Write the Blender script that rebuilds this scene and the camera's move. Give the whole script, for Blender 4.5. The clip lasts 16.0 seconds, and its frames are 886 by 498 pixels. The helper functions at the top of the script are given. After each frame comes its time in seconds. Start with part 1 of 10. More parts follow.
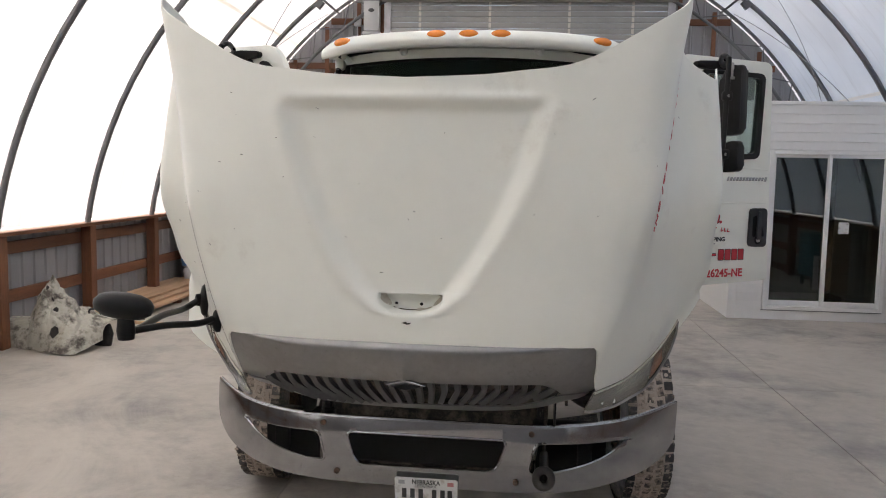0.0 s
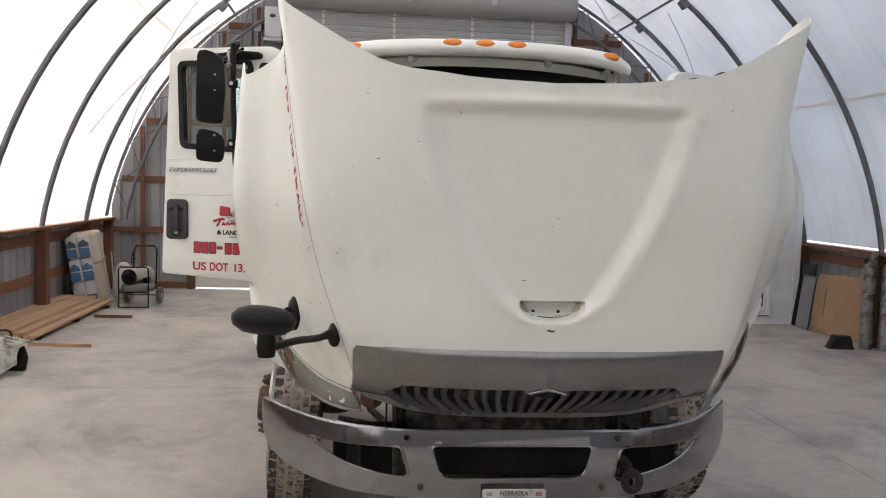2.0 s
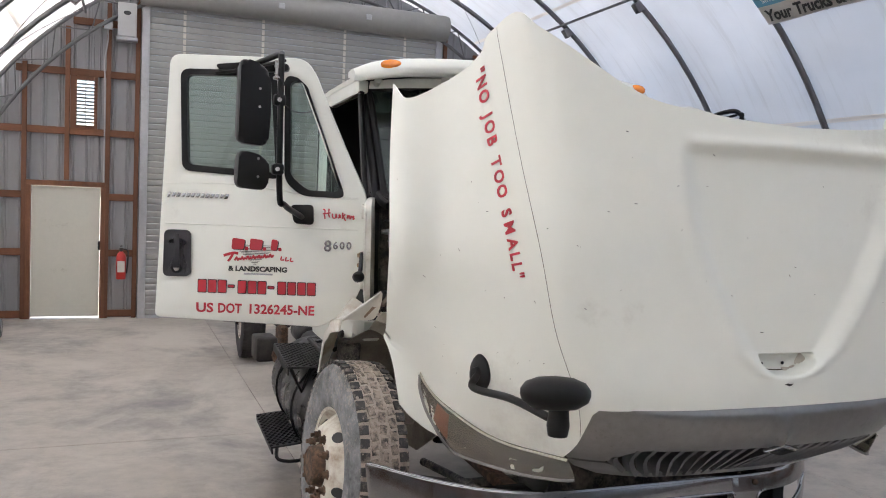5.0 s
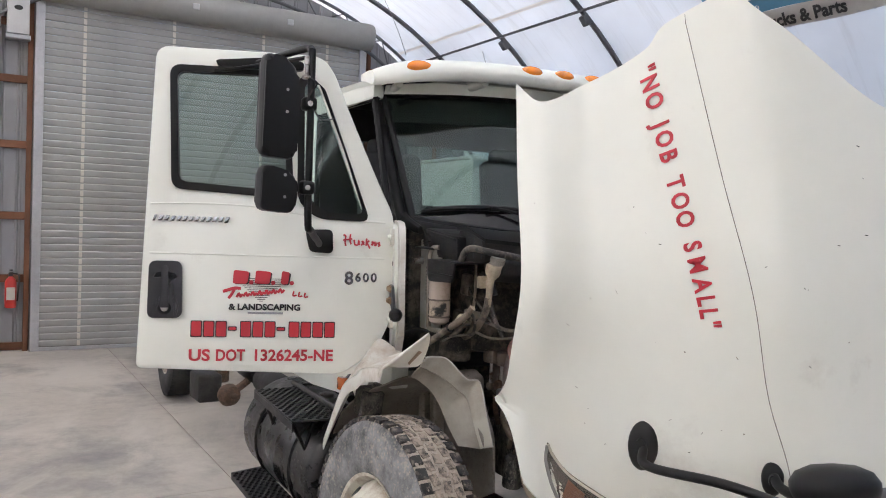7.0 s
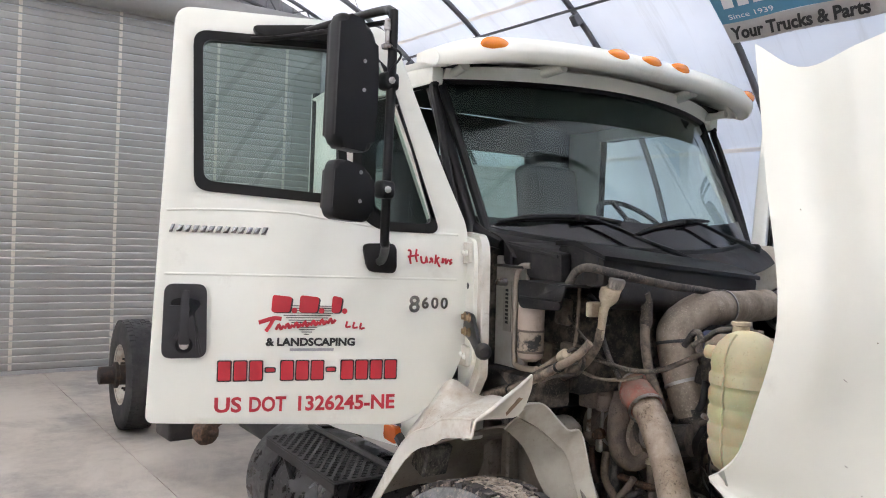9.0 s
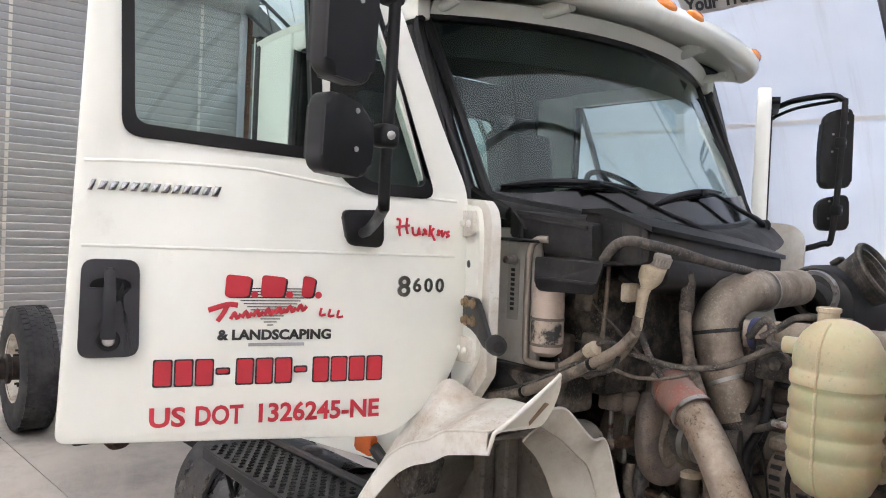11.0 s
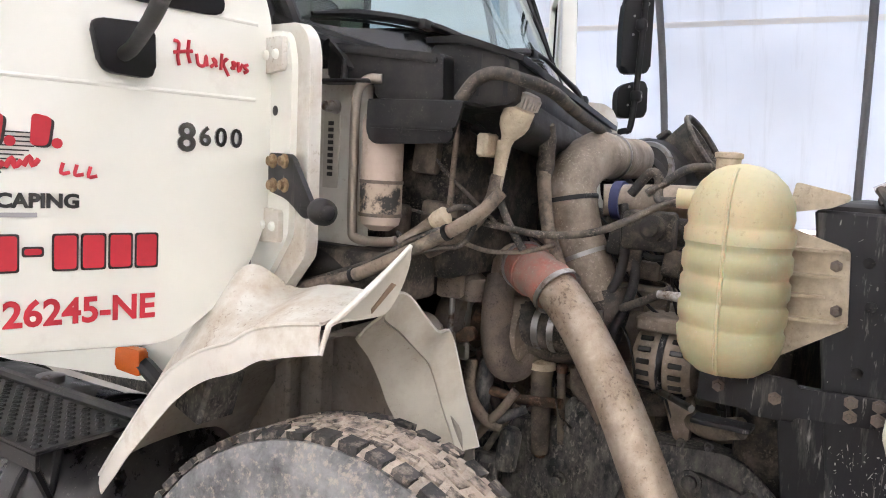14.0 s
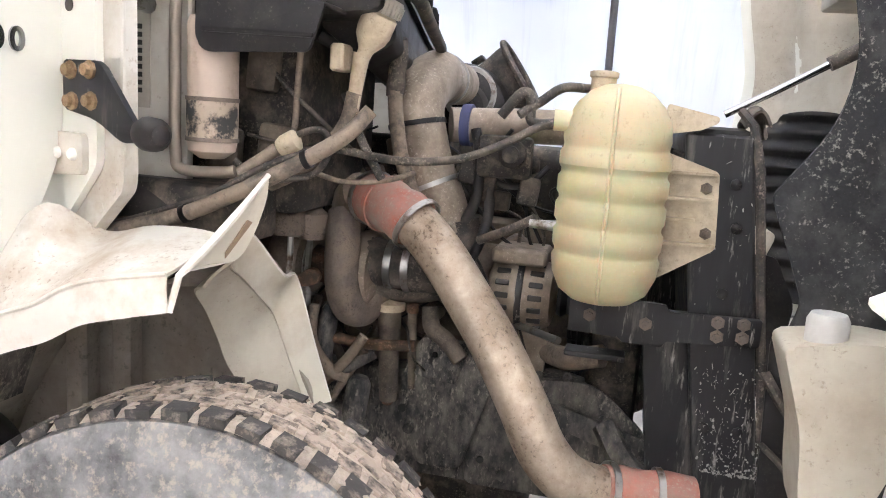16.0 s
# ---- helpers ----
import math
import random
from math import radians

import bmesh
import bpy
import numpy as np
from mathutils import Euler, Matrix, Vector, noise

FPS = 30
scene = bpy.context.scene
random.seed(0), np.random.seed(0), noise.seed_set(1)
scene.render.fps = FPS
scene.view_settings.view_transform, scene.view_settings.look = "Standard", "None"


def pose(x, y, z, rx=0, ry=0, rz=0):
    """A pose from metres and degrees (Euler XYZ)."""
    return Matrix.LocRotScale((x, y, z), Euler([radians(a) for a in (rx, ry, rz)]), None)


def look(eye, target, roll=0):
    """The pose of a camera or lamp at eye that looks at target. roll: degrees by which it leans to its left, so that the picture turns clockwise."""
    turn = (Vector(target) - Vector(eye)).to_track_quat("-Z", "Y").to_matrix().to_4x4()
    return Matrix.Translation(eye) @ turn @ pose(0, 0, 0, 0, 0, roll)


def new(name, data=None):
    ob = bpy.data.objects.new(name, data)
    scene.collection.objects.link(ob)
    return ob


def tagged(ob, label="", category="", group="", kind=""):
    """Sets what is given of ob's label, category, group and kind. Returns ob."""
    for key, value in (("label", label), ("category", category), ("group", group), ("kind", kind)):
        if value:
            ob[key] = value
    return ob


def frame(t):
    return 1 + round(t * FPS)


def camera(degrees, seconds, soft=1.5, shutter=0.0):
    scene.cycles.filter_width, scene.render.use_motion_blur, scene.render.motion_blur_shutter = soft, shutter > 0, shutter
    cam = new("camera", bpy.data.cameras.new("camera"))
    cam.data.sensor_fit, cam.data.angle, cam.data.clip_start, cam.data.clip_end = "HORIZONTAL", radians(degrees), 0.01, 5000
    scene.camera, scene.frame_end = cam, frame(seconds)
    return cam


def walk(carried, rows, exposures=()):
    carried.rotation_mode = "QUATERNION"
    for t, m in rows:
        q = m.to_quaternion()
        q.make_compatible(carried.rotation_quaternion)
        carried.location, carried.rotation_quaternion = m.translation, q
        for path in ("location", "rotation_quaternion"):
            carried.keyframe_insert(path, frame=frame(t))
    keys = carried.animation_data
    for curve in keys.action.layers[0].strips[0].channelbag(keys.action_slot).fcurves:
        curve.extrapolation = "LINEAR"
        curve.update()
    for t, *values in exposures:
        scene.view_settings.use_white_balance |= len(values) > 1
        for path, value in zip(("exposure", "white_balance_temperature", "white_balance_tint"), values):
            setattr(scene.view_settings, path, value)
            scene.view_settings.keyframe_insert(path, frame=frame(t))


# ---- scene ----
cam = camera(58.1, 16.0, 1.0)
PATH = [
    (0, (0.519, -3.697, 2.015), (0.273, -1.722, 1.819), 1.1),
    (0.5, (0.228, -3.655, 2.012), (0.078, -1.669, 1.828), 1.2),
    (1, (-0.051, -3.71, 1.995), (-0.092, -1.718, 1.831), 1.4),
    (1.5, (-0.336, -3.753, 1.999), (-0.279, -1.76, 1.843), 1.4),
    (2, (-0.633, -3.681, 1.965), (-0.485, -1.693, 1.809), 1.6),
    (2.5, (-0.932, -3.571, 1.98), (-0.708, -1.59, 1.821), 1.6),
    (3, (-1.241, -3.569, 1.982), (-0.924, -1.6, 1.827), 1.8),
    (3.5, (-1.508, -3.518, 2.004), (-1.1, -1.566, 1.849), 2.0),
    (4, (-1.751, -3.339, 2.019), (-1.252, -1.408, 1.872), 2.0),
    (4.2, (-1.852, -3.266, 2.025), (-1.312, -1.345, 1.888), 2.1),
    (6.3, (-2.546, -2.424, 2.037), (-1.698, -0.615, 1.95), 2.1),
    (6.5, (-2.595, -2.31, 2.042), (-1.721, -0.513, 1.956), 2.1),
    (7, (-2.72, -2.04, 2.051), (-1.764, -0.284, 1.989), 2.1),
    (7.5, (-2.775, -1.768, 2.04), (-1.756, -0.047, 1.996), 2.0),
    (8, (-2.794, -1.487, 2.05), (-1.757, 0.222, 2.016), 2.0),
    (8.5, (-2.849, -1.262, 2.046), (-1.793, 0.437, 2.014), 2.1),
    (9, (-2.906, -1.03, 2.034), (-1.797, 0.635, 2.006), 2.2),
    (9.2, (-2.889, -0.978, 2.026), (-1.766, 0.677, 1.998), 2.1),
    (11.3, (-2.787, -0.25, 1.942), (-1.44, 1.226, 1.872), 2.9),
    (11.5, (-2.81, -0.197, 1.924), (-1.422, 1.24, 1.844), 3.0),
    (12, (-2.825, -0.12, 1.873), (-1.376, 1.255, 1.768), 3.0),
    (12.5, (-2.763, -0.02, 1.822), (-1.279, 1.313, 1.684), 2.8),
    (13, (-2.641, 0.103, 1.778), (-1.117, 1.386, 1.604), 2.7),
    (13.5, (-2.533, 0.155, 1.753), (-0.931, 1.335, 1.553), 2.9),
    (14, (-2.492, 0.2, 1.729), (-0.796, 1.24, 1.523), 3.2),
    (14.5, (-2.464, 0.286, 1.7), (-0.686, 1.177, 1.489), 3.4),
    (15, (-2.457, 0.431, 1.68), (-0.592, 1.116, 1.454), 3.8),
    (15.5, (-2.451, 0.512, 1.662), (-0.536, 1.031, 1.407), 3.9),
    (16, (-2.393, 0.534, 1.672), (-0.468, 0.97, 1.352), 3.8),
]
walk(cam, [(t, look(eye, target, roll)) for t, eye, target, roll in PATH],
     [(0.0, 2.30, 7000, 11), (2.0, 2.33, 6900, 11), (4.0, 2.41, 6700, 10), (6.5, 2.46, 6550, 11), (9.0, 2.75, 6550, 11), (11.5, 2.95, 6600, 12), (13.0, 3.05, 6650, 12), (14.5, 3.27, 6750, 13), (15.0, 3.24, 6720, 13), (15.5, 3.28, 6700, 12), (16.0, 3.54, 6700, 12)])

# ---- world, sun and exposure ----
world = bpy.data.worlds.new("world")
scene.world = world
world.use_nodes = True
wn = world.node_tree
sky = wn.nodes.new("ShaderNodeTexSky")
sky.sky_type, sky.sun_disc = "NISHITA", False
sky.sun_elevation, sky.sun_rotation = radians(53), radians(-84)
sky.dust_density, sky.air_density = 3.0, 1.0
wn.links.new(sky.outputs[0], wn.nodes["Background"].inputs[0])
wn.nodes["Background"].inputs[1].default_value = 0.155

sun_data = bpy.data.lights.new("sun", "SUN")
sun_data.energy, sun_data.angle, sun_data.color = 2.1, radians(12), (1.0, 0.97, 0.93)
sun = new("sun", sun_data)
sun.matrix_world = look((-28, 3, 39), (0, 0, 0))


# ---- small library ----
def bm_new():
    return bmesh.new()


def finish(name, bm, material, smooth=40):
    me = bpy.data.meshes.new(name)
    bmesh.ops.recalc_face_normals(bm, faces=bm.faces[:])
    bm.to_mesh(me)
    bm.free()
    for p in me.polygons:
        p.use_smooth = smooth > 0
    if smooth > 0:
        me.set_sharp_from_angle(angle=radians(smooth))
    if material is not None:
        me.materials.append(material)
    return me


def part(name, bm, material, parent=None, label="", m=None, smooth=40):
    """Links a bmesh as one mesh object under a thing or a part."""
    ob = new(name, finish(name, bm, material, smooth))
    if m is not None:
        ob.matrix_basis = m
    if parent is not None:
        ob.parent = parent
    if label:
        ob["label"] = label
    return ob


def again(ob, m, parent=None):
    """A second object on the same mesh."""
    o = new(ob.name.split(".")[0], ob.data)
    o.matrix_basis = m
    o.parent = parent if parent is not None else ob.parent
    return o


def thing(name, label, category, m=None, group="", kind=""):
    ob = new(name)
    ob.empty_display_size = 0.1
    if m is not None:
        ob.matrix_basis = m
    return tagged(ob, label, category, group, kind)


def box(bm, c, s, rot=None, bevel=0.0, seg=1):
    """A box of size s centred at c; rot: Euler degrees."""
    m = Matrix.Translation(c)
    if rot:
        m = m @ pose(0, 0, 0, *rot)
    r = bmesh.ops.create_cube(bm, size=1.0, matrix=m @ Matrix.Diagonal((*s, 1)))
    if bevel > 0:
        edges = {e for v in r["verts"] for e in v.link_edges}
        bmesh.ops.bevel(bm, geom=list(edges), offset=bevel, segments=seg, affect="EDGES", profile=0.5, clamp_overlap=True)
    return bm


def span(bm, a, b, bevel=0.0, seg=1):
    """A box between two corners."""
    c = [(p + q) / 2 for p, q in zip(a, b)]
    s = [abs(p - q) for p, q in zip(a, b)]
    return box(bm, c, s, None, bevel, seg)


def smooth_line(pts, n=6):
    """A Catmull-Rom line through the points."""
    p = [Vector(q) for q in pts]
    p = [2 * p[0] - p[1]] + p + [2 * p[-1] - p[-2]]
    out = []
    for i in range(1, len(p) - 2):
        for k in range(n):
            t = k / n
            a, b, c, d = p[i - 1], p[i], p[i + 1], p[i + 2]
            out.append(0.5 * ((2 * b) + (c - a) * t + (2 * a - 5 * b + 4 * c - d) * t * t + (3 * b - a - 3 * c + d) * t ** 3))
    out.append(p[-2])
    return out


def tube(bm, pts, r, seg=10, caps=True, squash=None):
    """A tube along a line; r: one radius or one for each point. squash: (wide, high) factors."""
    pts = [Vector(q) for q in pts]
    n = len(pts)
    rs = [r] * n if not isinstance(r, (list, tuple)) else list(r)
    if len(rs) != n:
        rs = [rs[0] + (rs[-1] - rs[0]) * i / (n - 1) for i in range(n)] if len(rs) == 2 else [float(np.interp(i / (n - 1), np.linspace(0, 1, len(rs)), rs)) for i in range(n)]
    tang = [(pts[min(i + 1, n - 1)] - pts[max(i - 1, 0)]).normalized() for i in range(n)]
    up = Vector((0, 0, 1)) if abs(tang[0].z) < 0.9 else Vector((1, 0, 0))
    rings = []
    u = (up - tang[0] * up.dot(tang[0])).normalized()
    for i in range(n):
        u = (u - tang[i] * u.dot(tang[i])).normalized()
        w = tang[i].cross(u)
        a, b = squash or (1, 1)
        rings.append([bm.verts.new(pts[i] + (w * math.cos(k * math.tau / seg) * a + u * math.sin(k * math.tau / seg) * b) * rs[i]) for k in range(seg)])
    for i in range(n - 1):
        for k in range(seg):
            bm.faces.new((rings[i][k], rings[i][(k + 1) % seg], rings[i + 1][(k + 1) % seg], rings[i + 1][k]))
    if caps:
        bm.faces.new(rings[0][::-1])
        bm.faces.new(rings[-1])
    return bm


def lathe(bm, profile, seg=24, m=None, closed=False):
    """Turns (radius, height) points round the z axis."""
    m = m or Matrix()
    rings = []
    for r, h in profile:
        if r < 1e-5:
            rings.append([bm.verts.new(m @ Vector((0, 0, h)))])
        else:
            rings.append([bm.verts.new(m @ Vector((r * math.cos(k * math.tau / seg), r * math.sin(k * math.tau / seg), h))) for k in range(seg)])
    pairs = list(zip(rings, rings[1:])) + ([(rings[-1], rings[0])] if closed else [])
    for a, b in pairs:
        for k in range(seg):
            j = (k + 1) % seg
            f = [a[k % len(a)], a[j % len(a)], b[j % len(b)], b[k % len(b)]]
            f = [v for i, v in enumerate(f) if v not in f[:i]]
            if len(f) > 2:
                bm.faces.new(f)
    return bm


def prism(bm, poly, depth, m=None, bevel=0.0, seg=2):
    """A flat outline (x, y) with thickness along z, from 0 to depth."""
    m = m or Matrix()
    lo = [bm.verts.new(m @ Vector((x, y, 0))) for x, y in poly]
    hi = [bm.verts.new(m @ Vector((x, y, depth))) for x, y in poly]
    n = len(poly)
    made = [bm.faces.new(lo[::-1]), bm.faces.new(hi)]
    for i in range(n):
        made.append(bm.faces.new((lo[i], lo[(i + 1) % n], hi[(i + 1) % n], hi[i])))
    if bevel > 0:
        bmesh.ops.bevel(bm, geom=list(made[1].edges) + list(made[0].edges), offset=bevel, segments=seg, affect="EDGES", profile=0.5, clamp_overlap=True)
    return bm


def sheet(bm, fn, nu, nv, thick=0.0):
    """A surface fn(u, v), u and v in 0..1, thickened along its normals."""
    g = [[Vector(fn(i / nu, j / nv)) for j in range(nv + 1)] for i in range(nu + 1)]
    vs = [[bm.verts.new(p) for p in row] for row in g]
    for i in range(nu):
        for j in range(nv):
            bm.faces.new((vs[i][j], vs[i + 1][j], vs[i + 1][j + 1], vs[i][j + 1]))
    if thick:
        back = []
        for i in range(nu + 1):
            row = []
            for j in range(nv + 1):
                du = g[min(i + 1, nu)][j] - g[max(i - 1, 0)][j]
                dv = g[i][min(j + 1, nv)] - g[i][max(j - 1, 0)]
                nn = du.cross(dv)
                nn = nn.normalized() if nn.length > 1e-9 else Vector((0, 0, 1))
                row.append(bm.verts.new(g[i][j] + nn * thick))
            back.append(row)
        for i in range(nu):
            for j in range(nv):
                bm.faces.new((back[i][j], back[i][j + 1], back[i + 1][j + 1], back[i + 1][j]))
        ring = [(i, 0) for i in range(nu)] + [(nu, j) for j in range(nv)] + [(i, nv) for i in range(nu, 0, -1)] + [(0, j) for j in range(nv, 0, -1)]
        for (a, b), (c, d) in zip(ring, ring[1:] + ring[:1]):
            bm.faces.new((vs[a][b], vs[c][d], back[c][d], back[a][b]))
    return bm


def frame_ring(bm, outer, inner, depth, m):
    """A flat ring between two outlines of equal point count, with thickness."""
    n = len(outer)
    rows = [[bm.verts.new(m @ Vector((x, y, z))) for x, y in o] for o, z in ((outer, 0), (outer, depth), (inner, depth), (inner, 0))]
    for a, b in zip(rows, rows[1:] + rows[:1]):
        for i in range(n):
            bm.faces.new((a[i], a[(i + 1) % n], b[(i + 1) % n], b[i]))
    return bm


def rounded(poly, r, n=4):
    """An outline with its corners rounded; r: one radius or one for each corner."""
    out, k = [], len(poly)
    for i in range(k):
        p, q, s = Vector(poly[i - 1]), Vector(poly[i]), Vector(poly[(i + 1) % k])
        rr = r[i] if isinstance(r, (list, tuple)) else r
        a = q + (p - q).normalized() * min(rr, (p - q).length * 0.49)
        b = q + (s - q).normalized() * min(rr, (s - q).length * 0.49)
        for j in range(n + 1):
            t = j / n
            out.append(tuple((1 - t) ** 2 * a + 2 * t * (1 - t) * q + t * t * b))
    return out


def lettering(name, body, size, m, material, parent, extrude=0.001, shear=0.0, width=None, align="CENTER", label="", offset=0.0):
    """Words in Blender's own font, as a mesh."""
    cu = bpy.data.curves.new(name, "FONT")
    cu.body, cu.size, cu.extrude, cu.shear, cu.align_x, cu.offset, cu.resolution_u = body, size, extrude, shear, align, offset, 3
    tmp = bpy.data.objects.new(name, cu)
    scene.collection.objects.link(tmp)
    me = bpy.data.meshes.new_from_object(tmp.evaluated_get(bpy.context.evaluated_depsgraph_get()))
    bpy.data.objects.remove(tmp)
    bpy.data.curves.remove(cu)
    if width:
        xs = [v.co.x for v in me.vertices]
        k = width / (max(xs) - min(xs))
        for v in me.vertices:
            v.co.x *= k
    me.materials.clear()
    me.materials.append(material)
    ob = new(name, me)
    ob.matrix_basis = m
    ob.parent = parent
    if label:
        ob["label"] = label
    return ob


def basis(o, ex, ey):
    """A pose with its x along ex and its y near ey."""
    ex = Vector(ex).normalized()
    ez = ex.cross(Vector(ey)).normalized()
    ey = ez.cross(ex)
    m = Matrix((ex, ey, ez)).transposed().to_4x4()
    m.translation = o
    return m


# ---- materials ----
def mat(name, color, rough=0.5, metal=0.0, vary=0.12, scale=6.0, bump=0.0, bump_scale=60.0, dirt=None, dirt_amount=0.0, dirt_scale=3.0, dirt_sharp=0.12,
        coat=0.0, streak=(1, 1, 1), island=0.0, spec=0.5, speck=None, speck_amount=0.0, speck_scale=70.0):
    """A surface with variation at two scales, an optional layer of dirt with a shape of its own, and fine relief."""
    m = bpy.data.materials.new(name)
    m.use_nodes = True
    t = m.node_tree
    b = t.nodes["Principled BSDF"]
    co = t.nodes.new("ShaderNodeTexCoord")
    mp = t.nodes.new("ShaderNodeMapping")
    mp.inputs["Scale"].default_value = streak
    t.links.new(co.outputs["Object"], mp.inputs[0])

    def tex(s, detail=6.0, rough_=0.6):
        n = t.nodes.new("ShaderNodeTexNoise")
        n.inputs["Scale"].default_value, n.inputs["Detail"].default_value, n.inputs["Roughness"].default_value = s, detail, rough_
        t.links.new(mp.outputs[0], n.inputs["Vector"])
        return n.outputs[0]

    def math_(op, a, k, c=None):
        n = t.nodes.new("ShaderNodeMath")
        n.operation = op
        t.links.new(a, n.inputs[0])
        if isinstance(k, (int, float)):
            n.inputs[1].default_value = k
        else:
            t.links.new(k, n.inputs[1])
        if c is not None:
            n.inputs[2].default_value = c
        return n.outputs[0]

    def mix(fac, a, c):
        n = t.nodes.new("ShaderNodeMix")
        n.data_type = "RGBA"
        t.links.new(fac, n.inputs[0])
        for v, s in ((a, 6), (c, 7)):
            if isinstance(v, tuple):
                n.inputs[s].default_value = (*v, 1)
            else:
                t.links.new(v, n.inputs[s])
        return n.outputs[2]

    big, small = tex(scale, 4), tex(scale * 9, 5)
    fac = math_("MULTIPLY_ADD", math_("ADD", big, small), 0.5, 0.0)
    lo = tuple(max(0, c * (1 - vary)) for c in color)
    hi = tuple(min(1, c * (1 + vary)) for c in color)
    ramp = t.nodes.new("ShaderNodeValToRGB")
    ramp.color_ramp.elements[0].position, ramp.color_ramp.elements[1].position = 0.3, 0.7
    ramp.color_ramp.elements[0].color, ramp.color_ramp.elements[1].color = (*lo, 1), (*hi, 1)
    t.links.new(fac, ramp.inputs[0])
    col = ramp.outputs[0]
    if island > 0:
        info = t.nodes.new("ShaderNodeObjectInfo")
        hsv = t.nodes.new("ShaderNodeHueSaturation")
        t.links.new(math_("MULTIPLY_ADD", info.outputs["Random"], island * 2, 1 - island), hsv.inputs["Value"])
        t.links.new(col, hsv.inputs["Color"])
        col = hsv.outputs[0]
    rough_out = None
    if dirt is not None:
        dn = tex(dirt_scale, 8, 0.68)
        r2 = t.nodes.new("ShaderNodeValToRGB")
        c0 = 0.62 - dirt_amount * 0.35
        r2.color_ramp.elements[0].position, r2.color_ramp.elements[1].position = max(0, c0 - dirt_sharp / 2), min(1, c0 + dirt_sharp / 2)
        t.links.new(dn, r2.inputs[0])
        col = mix(r2.outputs[0], col, dirt)
        rough_out = math_("MULTIPLY_ADD", r2.outputs[0], max(0.0, 0.85 - rough), rough)
    if speck is not None:
        r3 = t.nodes.new("ShaderNodeValToRGB")
        c1 = 0.735 - speck_amount * 0.25
        r3.color_ramp.elements[0].position, r3.color_ramp.elements[1].position = c1 - 0.05, c1 + 0.05
        n3 = tex(speck_scale * 2.2, 6, 0.65)
        gate = tex(speck_scale * 0.16, 5, 0.65)
        t.links.new(math_("MULTIPLY_ADD", math_("ADD", n3, math_("MULTIPLY", gate, 0.5)), 0.8, 0.0), r3.inputs[0])
        col = mix(math_("MULTIPLY", r3.outputs[0], 0.7), col, speck)
    t.links.new(col, b.inputs["Base Color"])
    if rough_out is None:
        rough_out = math_("MULTIPLY_ADD", small, 0.16, rough - 0.08)
    t.links.new(rough_out, b.inputs["Roughness"])
    b.inputs["Metallic"].default_value = metal
    b.inputs["Coat Weight"].default_value = coat
    b.inputs["Specular IOR Level"].default_value = spec
    if bump > 0:
        bn = t.nodes.new("ShaderNodeBump")
        bn.inputs["Strength"].default_value, bn.inputs["Distance"].default_value = bump, 0.004
        t.links.new(tex(bump_scale, 6), bn.inputs["Height"])
        t.links.new(bn.outputs[0], b.inputs["Normal"])
    return m


PAINT = mat("white_truck_paint", (0.81, 0.82, 0.75), 0.3, vary=0.025, scale=1.2, coat=0.25, dirt=(0.50, 0.47, 0.40), dirt_amount=-0.32, dirt_scale=2.2, dirt_sharp=0.3)
PAINT_DIRTY = mat("white_paint_dusty", (0.66, 0.645, 0.59), 0.45, vary=0.05, scale=3, dirt=(0.44, 0.37, 0.28), dirt_amount=0.04, dirt_scale=4.5, dirt_sharp=0.3, speck=(0.38, 0.31, 0.24), speck_amount=-0.04, speck_scale=40)
PAINT_INNER = mat("dull_white_moulding", (0.55, 0.52, 0.44), 0.6, vary=0.06, scale=3, dirt=(0.36, 0.30, 0.23), dirt_amount=0.05, dirt_scale=4, dirt_sharp=0.35, speck=(0.30, 0.25, 0.19), speck_amount=-0.02, speck_scale=40)
LINER = mat("grey_brown_wheel_liner", (0.36, 0.325, 0.28), 0.8, vary=0.18, scale=4, dirt=(0.24, 0.21, 0.18), dirt_amount=0.2, dirt_scale=5, bump=0.2, dirt_sharp=0.3, speck=(0.13, 0.115, 0.10), speck_amount=0.06, speck_scale=30)
CHROME = mat("worn_chrome", (0.37, 0.375, 0.385), 0.14, 1.0, vary=0.12, scale=2.5, speck=(0.24, 0.24, 0.24), speck_amount=-0.02, speck_scale=18)
CHROME_DULL = mat("dull_chrome_plastic", (0.28, 0.277, 0.272), 0.33, 1.0, vary=0.14, scale=3.5, speck=(0.22, 0.215, 0.21), speck_amount=0.0, speck_scale=25)
STEEL = mat("bare_steel", (0.42, 0.41, 0.40), 0.35, 1.0, vary=0.12, scale=10, dirt=(0.20, 0.15, 0.11), dirt_amount=0.1, dirt_scale=12)
RUST = mat("rusty_steel", (0.17, 0.10, 0.065), 0.8, 0.3, vary=0.3, scale=14, dirt=(0.08, 0.055, 0.04), dirt_amount=0.4, dirt_scale=25, bump=0.4, bump_scale=120, speck=(0.30, 0.22, 0.16), speck_amount=0.05, speck_scale=90)
BLACK = mat("black_plastic", (0.009, 0.009, 0.0098), 0.42, vary=0.15, scale=8, bump=0.08, bump_scale=300, spec=0.25)
BLACK_DUSTY = mat("dusty_black_plastic", (0.015, 0.015, 0.0165), 0.45, vary=0.2, scale=6, dirt=(0.075, 0.068, 0.062), dirt_amount=0.0, dirt_scale=7, dirt_sharp=0.35, spec=0.3, speck=(0.16, 0.145, 0.125), speck_amount=-0.08, speck_scale=80)
